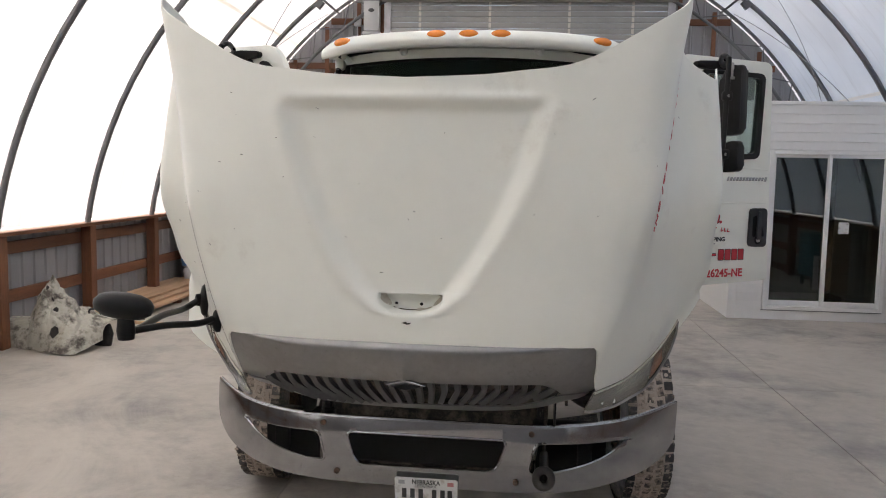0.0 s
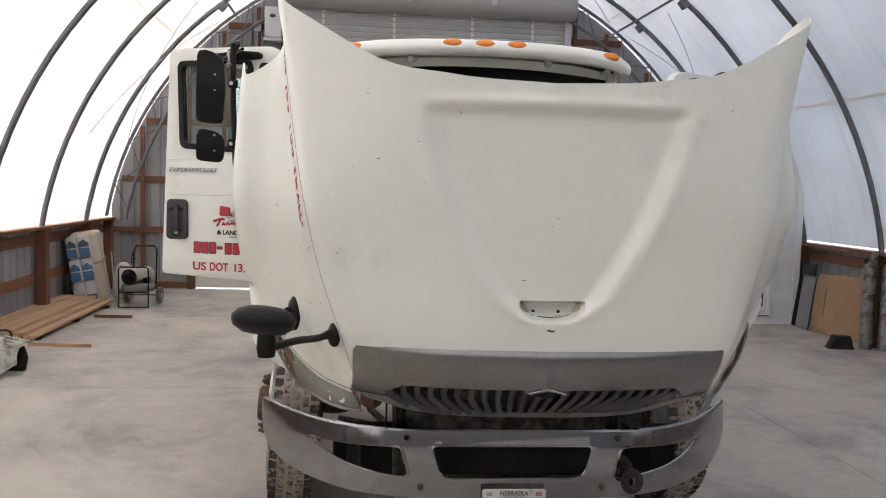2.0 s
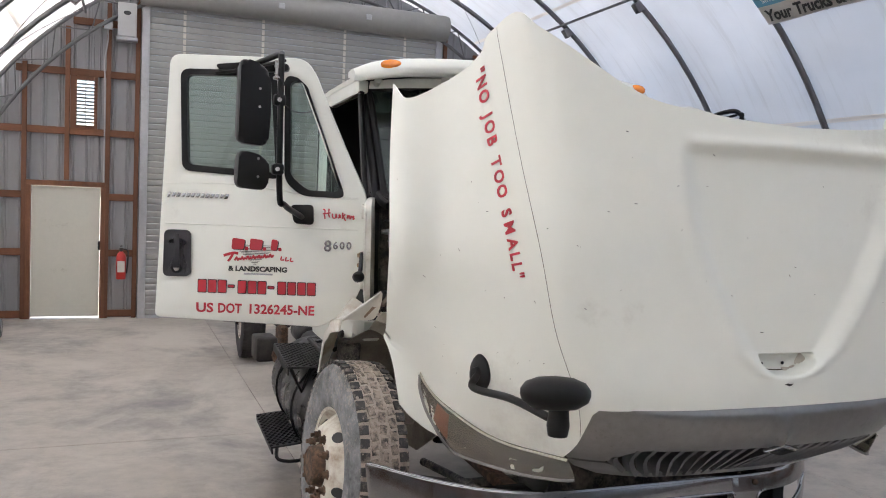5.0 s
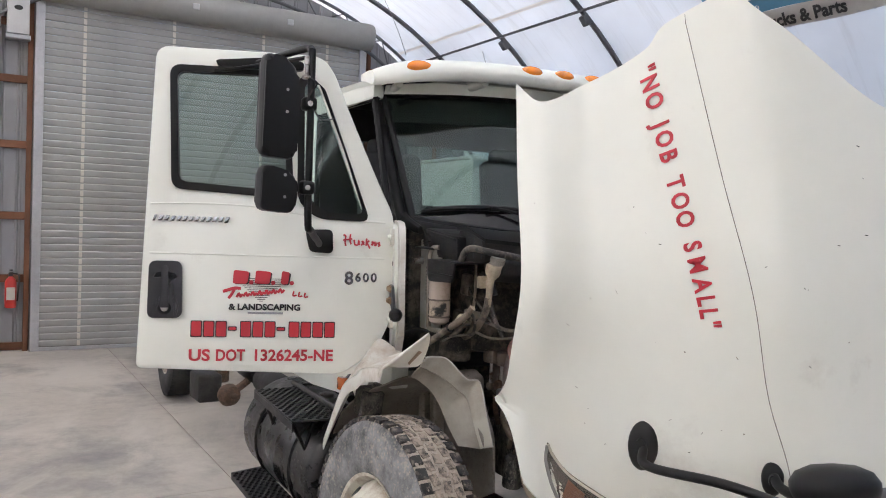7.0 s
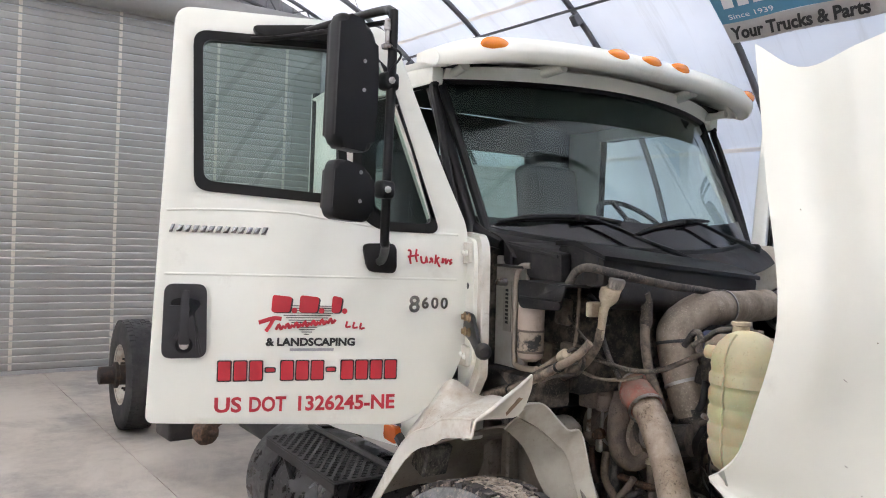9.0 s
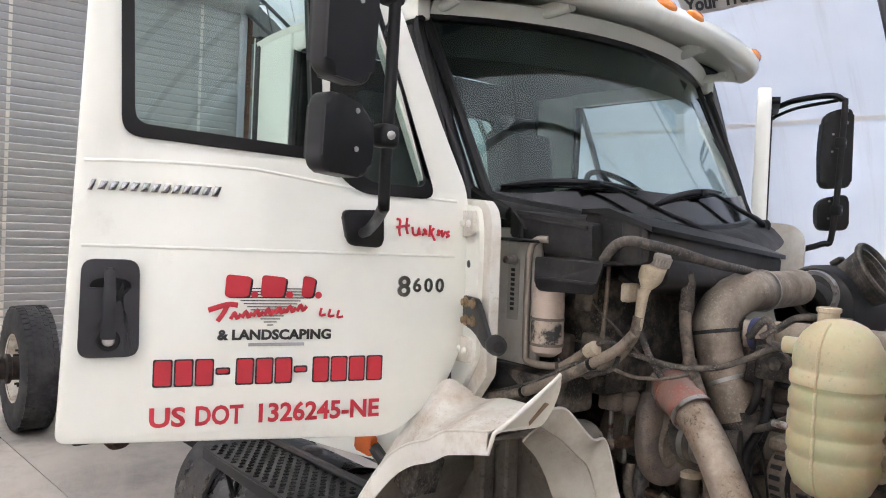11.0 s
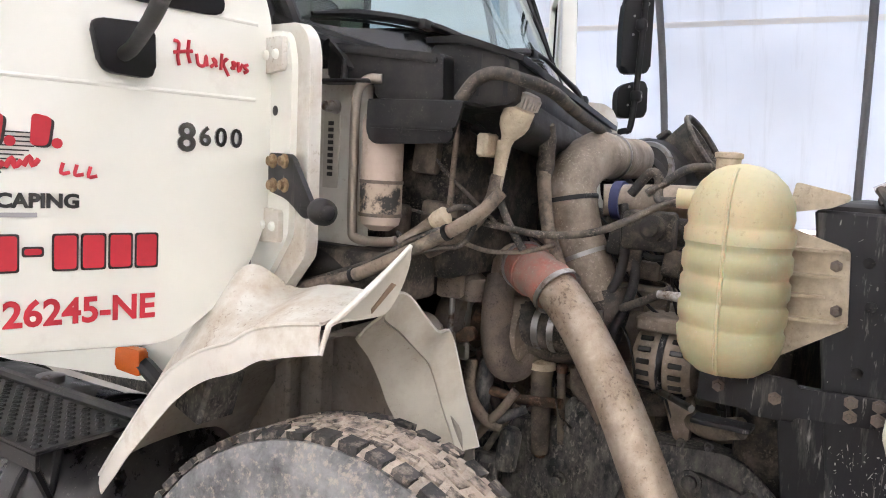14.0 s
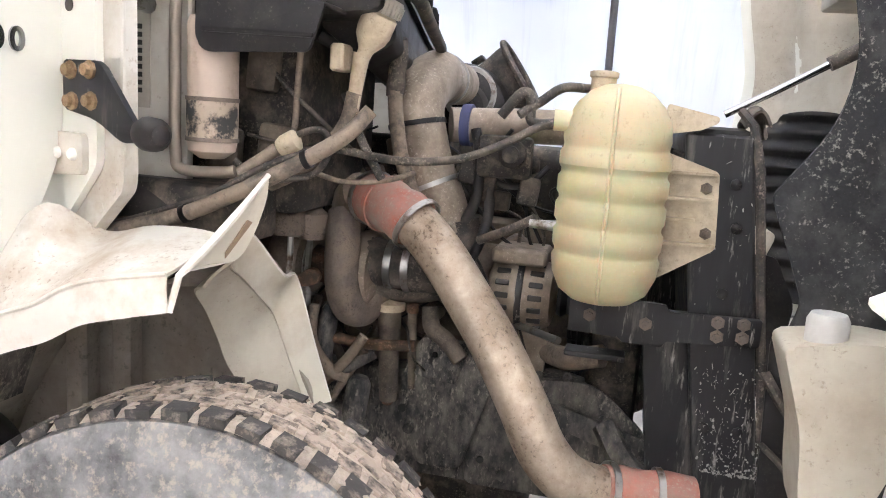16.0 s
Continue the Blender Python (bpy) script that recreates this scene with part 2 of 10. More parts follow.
BLACK_WORN = mat("worn_black_steel", (0.026, 0.027, 0.030), 0.45, 0.2, vary=0.3, scale=5, dirt=(0.20, 0.19, 0.175), dirt_amount=-0.02, dirt_scale=14, dirt_sharp=0.16, streak=(1, 1, 0.16), spec=0.35, speck=(0.50, 0.48, 0.45), speck_amount=0.03, speck_scale=40)
FRAME_DIRT = mat("muddy_black_frame_steel", (0.040, 0.041, 0.043), 0.65, 0.1, vary=0.4, scale=10, dirt=(0.235, 0.22, 0.195), dirt_amount=0.20, dirt_scale=26, dirt_sharp=0.30, bump=0.5, spec=0.35, streak=(1, 1, 0.55), speck=(0.36, 0.33, 0.285), speck_amount=0.16, speck_scale=48)
ENGINE = mat("dark_dirty_engine", (0.075, 0.065, 0.057), 0.65, 0.2, vary=0.35, scale=9, dirt=(0.23, 0.19, 0.15), dirt_amount=0.34, dirt_scale=10, dirt_sharp=0.25, bump=0.3, spec=0.3, speck=(0.27, 0.225, 0.18), speck_amount=0.06, speck_scale=110)
ENGINE_DARK = mat("black_dirty_engine", (0.032, 0.030, 0.028), 0.7, 0.1, vary=0.4, scale=9, dirt=(0.17, 0.143, 0.115), dirt_amount=0.18, dirt_scale=14, dirt_sharp=0.2, bump=0.3, spec=0.25, speck=(0.22, 0.19, 0.155), speck_amount=0.06, speck_scale=70)
CAST = mat("brown_grey_castings", (0.17, 0.14, 0.12), 0.65, 0.4, vary=0.3, scale=12, dirt=(0.26, 0.21, 0.17), dirt_amount=0.25, dirt_scale=14, bump=0.4, bump_scale=150, speck=(0.06, 0.05, 0.045), speck_amount=0.12, speck_scale=90)
ALU = mat("dirty_aluminium", (0.50, 0.425, 0.345), 0.45, 0.5, vary=0.18, scale=7, dirt=(0.215, 0.155, 0.105), dirt_amount=0.24, dirt_scale=7, dirt_sharp=0.34, bump=0.08, bump_scale=140, speck=(0.09, 0.065, 0.045), speck_amount=0.13, speck_scale=44)
ALU_DULL = mat("oxidised_aluminium_duct", (0.36, 0.302, 0.243), 0.55, 0.45, vary=0.18, scale=8, dirt=(0.17, 0.138, 0.108), dirt_amount=0.2, dirt_scale=11, dirt_sharp=0.36, bump=0.12, speck=(0.50, 0.44, 0.38), speck_amount=0.09, speck_scale=60)
SILICONE = mat("faded_red_silicone", (0.40, 0.14, 0.105), 0.65, vary=0.2, scale=12, dirt=(0.30, 0.24, 0.20), dirt_amount=0.3, dirt_scale=14, dirt_sharp=0.3, speck=(0.40, 0.33, 0.28), speck_amount=0.1, speck_scale=60)
HOSE = mat("dusty_rubber_hose", (0.04, 0.038, 0.036), 0.65, vary=0.3, scale=14, dirt=(0.19, 0.16, 0.13), dirt_amount=0.12, dirt_scale=16, dirt_sharp=0.3, spec=0.35, speck=(0.28, 0.24, 0.20), speck_amount=0.12, speck_scale=70)
TAN_HOSE = mat("tan_taped_loom", (0.22, 0.175, 0.135), 0.75, vary=0.22, scale=14, dirt=(0.10, 0.085, 0.07), dirt_amount=0.2, dirt_scale=16, speck=(0.07, 0.06, 0.05), speck_amount=0.12, speck_scale=60)
RUBBER = mat("tyre_rubber", (0.075, 0.076, 0.079), 0.8, vary=0.25, scale=8, dirt=(0.31, 0.315, 0.32), dirt_amount=0.40, dirt_scale=9, dirt_sharp=0.34, bump=0.3, spec=0.3, speck=(0.46, 0.40, 0.335), speck_amount=0.20, speck_scale=26)
MUD = mat("dry_tan_mud", (0.50, 0.43, 0.36), 0.95, vary=0.2, scale=14, dirt=(0.20, 0.165, 0.135), dirt_amount=-0.08, dirt_scale=16, dirt_sharp=0.25, bump=0.8, bump_scale=90, speck=(0.22, 0.185, 0.15), speck_amount=0.08, speck_scale=110)
WHEEL_WHITE = mat("rust_stained_white_wheel", (0.72, 0.69, 0.60), 0.5, vary=0.06, scale=5, dirt=(0.33, 0.22, 0.14), dirt_amount=0.08, dirt_scale=8, dirt_sharp=0.25)
TANK_PLASTIC = mat("yellowed_translucent_plastic", (0.56, 0.505, 0.32), 0.3, vary=0.08, scale=6, dirt=(0.50, 0.44, 0.28), dirt_amount=0.15, dirt_scale=7, dirt_sharp=0.5, speck=(0.40, 0.34, 0.21), speck_amount=-0.02, speck_scale=36)
TANK_FULL = mat("yellow_green_translucent_plastic", (0.52, 0.48, 0.29), 0.3, vary=0.10, scale=8, dirt=(0.425, 0.41, 0.25), dirt_amount=0.2, dirt_scale=6, dirt_sharp=0.4, speck=(0.58, 0.53, 0.38), speck_amount=0.0, speck_scale=30)
for tank_mat in (TANK_PLASTIC, TANK_FULL):
    shader = tank_mat.node_tree.nodes["Principled BSDF"]
    shader.inputs["Subsurface Weight"].default_value, shader.inputs["Subsurface Scale"].default_value = 0.35, 0.03
NATURAL = mat("yellowed_white_plastic", (0.62, 0.54, 0.40), 0.5, vary=0.1, scale=9, dirt=(0.35, 0.28, 0.2), dirt_amount=0.2, dirt_scale=12, dirt_sharp=0.3, speck=(0.26, 0.2, 0.15), speck_amount=0.05, speck_scale=50)
AMBER = mat("amber_lens", (0.85, 0.24, 0.02), 0.2, vary=0.12, scale=20, coat=0.6)
RED = mat("red_vinyl", (0.52, 0.028, 0.045), 0.4, vary=0.08, scale=8)
INK = mat("black_vinyl", (0.03, 0.03, 0.03), 0.4, vary=0.1)
GREY_VINYL = mat("grey_vinyl", (0.34, 0.34, 0.35), 0.4, vary=0.1)
SEAM = mat("dark_seam", (0.05, 0.05, 0.045), 0.7, vary=0.1)
WOOD = mat("brown_treated_timber", (0.165, 0.068, 0.034), 0.75, vary=0.35, scale=3, streak=(4, 4, 0.5), bump=0.2, island=0.22)
WOOD_X = mat("brown_treated_timber_lengthwise", (0.165, 0.068, 0.034), 0.75, vary=0.35, scale=3, streak=(0.5, 0.5, 5), bump=0.2, island=0.22)
PINE = mat("new_pine_boards", (0.52, 0.33, 0.20), 0.7, vary=0.18, scale=3, streak=(5, 0.6, 5), bump=0.1, island=0.15)
TIN = mat("grey_steel_siding", (0.30, 0.30, 0.31), 0.45, 0.15, vary=0.09, scale=1.5, dirt=(0.25, 0.24, 0.235), dirt_amount=0.05, dirt_scale=1.5, dirt_sharp=0.5, streak=(1, 1, 0.3))
ROLLER = mat("grey_roller_slats", (0.335, 0.328, 0.308), 0.42, 0.35, vary=0.07, scale=1.2, dirt=(0.28, 0.27, 0.255), dirt_amount=0.05, dirt_scale=1.2, dirt_sharp=0.5, island=0.05)
GALV = mat("galvanised_steel", (0.45, 0.45, 0.46), 0.4, 0.6, vary=0.14, scale=8)
HOOP = mat("galvanised_hoop_tube", (0.15, 0.15, 0.155), 0.55, 0.3, vary=0.18, scale=5)
DOOR_TAN = mat("cream_door_paint", (0.60, 0.58, 0.50), 0.5, vary=0.04, scale=2, dirt=(0.45, 0.42, 0.35), dirt_amount=-0.15, dirt_scale=3)
SIDING = mat("white_vinyl_siding", (0.80, 0.79, 0.775), 0.45, vary=0.03, scale=2, island=0.03)
WHITE_VINYL = mat("white_vinyl_trim", (0.81, 0.80, 0.785), 0.42, vary=0.03, scale=3)
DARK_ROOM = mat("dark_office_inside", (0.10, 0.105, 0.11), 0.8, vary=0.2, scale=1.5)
CARDBOARD = mat("brown_cardboard", (0.36, 0.22, 0.125), 0.85, vary=0.1, scale=3, dirt=(0.26, 0.155, 0.09), dirt_amount=0.0, dirt_scale=3)
BALE = mat("dusty_white_film", (0.52, 0.50, 0.47), 0.45, vary=0.12, scale=4, dirt=(0.38, 0.33, 0.27), dirt_amount=0.2, dirt_scale=4, dirt_sharp=0.4, bump=0.5, bump_scale=14)
TEAL = mat("dark_teal_paint", (0.03, 0.12, 0.16), 0.5, vary=0.15, scale=5)
EXT_RED = mat("red_enamel", (0.50, 0.03, 0.025), 0.35, vary=0.08)
STAINLESS = mat("dull_polished_steel", (0.36, 0.355, 0.35), 0.28, 1.0, vary=0.15, scale=6, dirt=(0.16, 0.15, 0.14), dirt_amount=0.2, dirt_scale=5)
INSULATION = mat("black_sound_insulation", (0.030, 0.032, 0.035), 0.8, vary=0.35, scale=12, dirt=(0.10, 0.10, 0.10), dirt_amount=0.0, dirt_scale=10, dirt_sharp=0.3, bump=0.6, bump_scale=40, spec=0.3, speck=(0.42, 0.40, 0.37), speck_amount=0.10, speck_scale=50)
CABIN = mat("dark_cab_trim", (0.05, 0.05, 0.052), 0.8, vary=0.2, scale=6, spec=0.2)
SEAT = mat("grey_seat_cloth", (0.09, 0.09, 0.095), 0.9, vary=0.15, scale=20)
PLATE = mat("white_number_plate", (0.70, 0.70, 0.68), 0.4, vary=0.05, scale=12, dirt=(0.45, 0.42, 0.38), dirt_amount=0.1, dirt_scale=14)
LABEL_GREY = mat("aged_paper_label", (0.50, 0.48, 0.42), 0.7, vary=0.1)


def concrete():
    m = mat("smooth_concrete_slab", (0.41, 0.37, 0.322), 0.5, vary=0.18, scale=0.9, dirt=(0.24, 0.23, 0.22), dirt_amount=0.14, dirt_scale=0.7, dirt_sharp=0.2, bump=0.06, bump_scale=40, island=0.03, speck=(0.25, 0.23, 0.21), speck_amount=-0.05, speck_scale=24)
    t = m.node_tree
    b = t.nodes["Principled BSDF"]
    old = b.inputs["Base Color"].links[0].from_socket
    co = t.nodes.new("ShaderNodeNewGeometry")
    n = t.nodes.new("ShaderNodeTexNoise")
    n.inputs["Scale"].default_value, n.inputs["Detail"].default_value, n.inputs["Roughness"].default_value = 0.35, 9, 0.7
    n.inputs["Distortion"].default_value = 1.2
    t.links.new(co.outputs["Position"], n.inputs["Vector"])
    r = t.nodes.new("ShaderNodeValToRGB")
    r.color_ramp.elements[0].position, r.color_ramp.elements[1].position = 0.47, 0.62
    t.links.new(n.outputs[0], r.inputs[0])
    mx = t.nodes.new("ShaderNodeMix")
    mx.data_type = "RGBA"
    mx.inputs[7].default_value = (0.50, 0.455, 0.40, 1)
    t.links.new(r.outputs[0], mx.inputs[0])
    t.links.new(old, mx.inputs[6])
    t.links.new(mx.outputs[2], b.inputs["Base Color"])
    return m


CONCRETE = concrete()


def fabric():
    """Woven white roof cloth: lets daylight through, with faint seams and stains."""
    m = bpy.data.materials.new("translucent_white_roof_cloth")
    m.use_nodes = True
    t = m.node_tree
    out = t.nodes["Material Output"]
    t.nodes.remove(t.nodes["Principled BSDF"])
    co = t.nodes.new("ShaderNodeTexCoord")
    n = t.nodes.new("ShaderNodeTexNoise")
    n.inputs["Scale"].default_value, n.inputs["Detail"].default_value = 0.9, 7
    t.links.new(co.outputs["Object"], n.inputs["Vector"])
    r = t.nodes.new("ShaderNodeValToRGB")
    r.color_ramp.elements[0].position, r.color_ramp.elements[1].position = 0.3, 0.7
    r.color_ramp.elements[0].color, r.color_ramp.elements[1].color = (0.70, 0.70, 0.70, 1), (0.80, 0.80, 0.80, 1)
    t.links.new(n.outputs[0], r.inputs[0])
    mp = t.nodes.new("ShaderNodeMapping")
    mp.inputs["Scale"].default_value = (0.5, 7.0, 0.5)
    t.links.new(co.outputs["Object"], mp.inputs[0])
    n2 = t.nodes.new("ShaderNodeTexNoise")
    n2.inputs["Scale"].default_value, n2.inputs["Detail"].default_value, n2.inputs["Roughness"].default_value = 1.0, 8, 0.7
    t.links.new(mp.outputs[0], n2.inputs["Vector"])
    r2 = t.nodes.new("ShaderNodeValToRGB")
    r2.color_ramp.elements[0].position, r2.color_ramp.elements[1].position = 0.30, 0.48
    r2.color_ramp.elements[0].color, r2.color_ramp.elements[1].color = (0.88, 0.87, 0.85, 1), (1, 1, 1, 1)
    t.links.new(n2.outputs[0], r2.inputs[0])
    mul = t.nodes.new("ShaderNodeMix")
    mul.data_type, mul.blend_type = "RGBA", "MULTIPLY"
    mul.inputs[0].default_value = 1.0
    t.links.new(r.outputs[0], mul.inputs[6])
    t.links.new(r2.outputs[0], mul.inputs[7])
    d = t.nodes.new("ShaderNodeBsdfDiffuse")
    tr = t.nodes.new("ShaderNodeBsdfTranslucent")
    for s in (d, tr):
        t.links.new(mul.outputs[2], s.inputs[0])
    mx = t.nodes.new("ShaderNodeMixShader")
    mx.inputs[0].default_value = 0.5
    t.links.new(d.outputs[0], mx.inputs[1])
    t.links.new(tr.outputs[0], mx.inputs[2])
    t.links.new(mx.outputs[0], out.inputs[0])
    return m


CLOTH = fabric()


def strap_cloth():
    """Tan webbing that lets some daylight through."""
    m = bpy.data.materials.new("tan_translucent_webbing")
    m.use_nodes = True
    t = m.node_tree
    t.nodes.remove(t.nodes["Principled BSDF"])
    n = t.nodes.new("ShaderNodeTexNoise")
    n.inputs["Scale"].default_value = 3.0
    r = t.nodes.new("ShaderNodeValToRGB")
    r.color_ramp.elements[0].color, r.color_ramp.elements[1].color = (0.80, 0.74, 0.66, 1), (0.88, 0.82, 0.75, 1)
    t.links.new(n.outputs[0], r.inputs[0])
    d, tr, mx = t.nodes.new("ShaderNodeBsdfDiffuse"), t.nodes.new("ShaderNodeBsdfTranslucent"), t.nodes.new("ShaderNodeMixShader")
    for s in (d, tr):
        t.links.new(r.outputs[0], s.inputs[0])
    mx.inputs[0].default_value = 0.8
    t.links.new(d.outputs[0], mx.inputs[1])
    t.links.new(tr.outputs[0], mx.inputs[2])
    t.links.new(mx.outputs[0], t.nodes["Material Output"].inputs[0])
    return m


STRAP = strap_cloth()


def glass(name, tint, rough=0.0, mirror=0.035):
    m = bpy.data.materials.new(name)
    m.use_nodes = True
    t = m.node_tree
    out = t.nodes["Material Output"]
    t.nodes.remove(t.nodes["Principled BSDF"])
    tr = t.nodes.new("ShaderNodeBsdfTransparent")
    tr.inputs[0].default_value = (*tint, 1)
    gl = t.nodes.new("ShaderNodeBsdfGlossy")
    gl.inputs["Roughness"].default_value = rough
    gl.inputs[0].default_value = (0.9, 0.95, 0.95, 1)
    lw = t.nodes.new("ShaderNodeLayerWeight")
    lw.inputs[0].default_value = 0.5
    pw = t.nodes.new("ShaderNodeMath")
    pw.operation, pw.inputs[1].default_value = "POWER", 4.0
    ad = t.nodes.new("ShaderNodeMath")
    ad.operation, ad.inputs[1].default_value, ad.inputs[2].default_value = "MULTIPLY_ADD", 0.85, mirror
    t.links.new(lw.outputs["Facing"], pw.inputs[0])
    t.links.new(pw.outputs[0], ad.inputs[0])
    mx = t.nodes.new("ShaderNodeMixShader")
    t.links.new(ad.outputs[0], mx.inputs[0])
    t.links.new(tr.outputs[0], mx.inputs[1])
    t.links.new(gl.outputs[0], mx.inputs[2])
    t.links.new(mx.outputs[0], out.inputs[0])
    return m


GLASS = glass("clear_green_tinted_glass", (0.72, 0.80, 0.77))
DARK_GLASS = glass("dark_window_glass", (0.55, 0.60, 0.58), 0.0, 0.10)
LENS = glass("clear_headlamp_lens", (0.88, 0.88, 0.86), 0.05)
SKYPANE = glass("window_pane", (0.9, 0.92, 0.93))

# ---- the building: a cloth-covered hoop shed ----
BM = pose(0.12, 11.1, 0, 0, 0, 2.0) @ pose(-0.12, -11.1, 0)
CX, RAD, ZC = 0.12, 5.70, 0.30        # arch centre, radius and centre height
Y0, Y1 = -9.5, 11.1                  # front and back ends
HOOPS_Y = [0.65 + 1.83 * k for k in range(-5, 6)]


def arch(y, r, a0=-4, a1=184, n=48):
    return [(CX - r * math.cos(radians(a0 + (a1 - a0) * i / n)), y, ZC + r * math.sin(radians(a0 + (a1 - a0) * i / n))) for i in range(n + 1)]


def structure(name, bm, material, label, category, smooth=40, m=BM):
    return tagged(part(name, bm, material, None, "", m, smooth), label, category, "", "structure")


# ground outside, below the slab
bm = bm_new()
span(bm, (-400, -400, -0.30), (400, 400, -0.14))
structure("ground", bm, mat("pale_gravel_ground", (0.30, 0.27, 0.23), 0.9, vary=0.2, scale=0.6, bump=0.4), "pale gravel ground round the shed", "ground")

# slab: panels with sawn joints
floor = tagged(new("floor"), "smooth grey concrete slab with sawn joints and stains", "floor", "", "structure")
floor.matrix_basis = BM
bm = bm_new()
span(bm, (-6.0, -10, -0.13), (6.2, 11.3, -0.02))
part("slab_base", bm, mat("dark_joint", (0.12, 0.11, 0.10), 0.9), floor)
XJ, YJ = [-6.0, -5.3, -1.4, 2.5, 6.2], [-10, -8.1, -4.1, -0.05, 4.0, 8.05, 11.3]
for x0, x1 in zip(XJ, XJ[1:]):
    for y0, y1 in zip(YJ, YJ[1:]):
        bm = bm_new()
        span(bm, (x0 + 0.003, y0 + 0.003, -0.05), (x1 - 0.003, y1 - 0.003, 0.0), 0.002)
        part("slab_panel", bm, CONCRETE, floor)

# roof cloth
bm = bm_new()
sheet(bm, lambda u, v: (CX - (RAD + 0.05) * math.cos(radians(10 + 160 * u)), Y0 + (Y1 + 0.25 - Y0) * v, ZC + (RAD + 0.05) * math.sin(radians(10 + 160 * u))), 72, 22, 0.004)
structure("roof", bm, CLOTH, "translucent white cloth stretched over steel hoops", "roof")

# hoops
hoop_bm = bm_new()
tube(hoop_bm, arch(0, RAD, 9, 171), 0.037, 10)
first = None
for y in HOOPS_Y:
    m = BM @ pose(0, y, 0)
    if first is None:
        first = part("roof_hoop", hoop_bm, HOOP, None, "", m)
        ob = first
    else:
        ob = new("roof_hoop", first.data)
        ob.matrix_basis = m
    tagged(ob, "bent galvanised tube hoop carrying the roof cloth", "roof hoop", "roof hoops", "structure")

# end truss before the back wall: two chords with a zigzag web
truss = tagged(new("end_truss"), "double-chord steel truss hoop by the back wall", "truss", "", "structure")
truss.matrix_basis = BM
for nm, y, r, w in (("outer_chord", 10.85, RAD, 0.03), ("inner_chord", 10.85, RAD - 0.33, 0.03)):
    bm = bm_new()
    tube(bm, arch(y, r, 10, 170), w, 8)
    part(nm, bm, HOOP, truss)
for i in range(40):
    a, b = 12 + i * 4.0, 12 + (i + 1) * 4.0
    r0, r1 = (RAD, RAD - 0.33) if i % 2 else (RAD - 0.33, RAD)
    bm = bm_new()
    tube(bm, [(CX - r0 * math.cos(radians(a)), 10.85, ZC + r0 * math.sin(radians(a))), (CX - r1 * math.cos(radians(b)), 10.85, ZC + r1 * math.sin(radians(b)))], 0.011, 6)
    part("web_bar", bm, HOOP, truss)

# purlins and diagonal bracing
for ang, y0, y1 in ((53, 7.9, 10.9), (90, Y0, 10.9), (126.5, 1.5, 10.9)):
    bm = bm_new()
    x, z = CX - (RAD - 0.05) * math.cos(radians(ang)), ZC + (RAD - 0.05) * math.sin(radians(ang))
    tube(bm, [(x, y0, z), (x, y1, z)], 0.02, 8)
    tagged(part("purlin", bm, HOOP, None, "", BM), "thin steel purlin tube tying the hoops", "purlin", "purlins", "structure")
for s in (1, -1):
    for a0, ya, a1, yb in ((24, 10.5, 52, 8.54), (52, 10.5, 24, 8.54), (56, 10.5, 76, 8.54)):
        pts = []
        for k in range(9):
            a = radians(a0 + (a1 - a0) * k / 8)
            pts.append((CX - s * (RAD - 0.06) * math.cos(a), ya + (yb - ya) * k / 8, ZC + (RAD - 0.06) * math.sin(a)))
        bm = bm_new()
        tube(bm, pts, 0.006, 6)
        tagged(part("brace_cable", bm, STEEL, None, "", BM), "thin steel brace cable between hoops", "cable", "brace cables", "structure")
    for y in HOOPS_Y[-3:]:
        a = radians(52)
        bm = bm_new()
        box(bm, (CX - s * (RAD - 0.05) * math.cos(a), y, ZC + (RAD - 0.05) * math.sin(a)), (0.10, 0.10, 0.14), (0, s * 40, 0), 0.01)
        tagged(part("hoop_clamp", bm, HOOP, None, "", BM), "dark steel clamp on a roof hoop", "clamp", "hoop clamps", "structure")

# seam straps in the cloth
for ang in (43.5, 124, 149.5):
    bm = bm_new()
    r = RAD + 0.035
    da = 0.28
    sheet(bm, lambda u, v: (CX - r * math.cos(radians(ang - da + 2 * da * u)), Y0 + 0.1 + (Y1 - 0.2 - Y0) * v, ZC + r * math.sin(radians(ang - da + 2 * da * u))), 2, 8)
    tagged(part("seam_strap", bm, STRAP, None, "", BM), "tan webbing strap along a cloth seam", "strap", "seam straps", "structure")


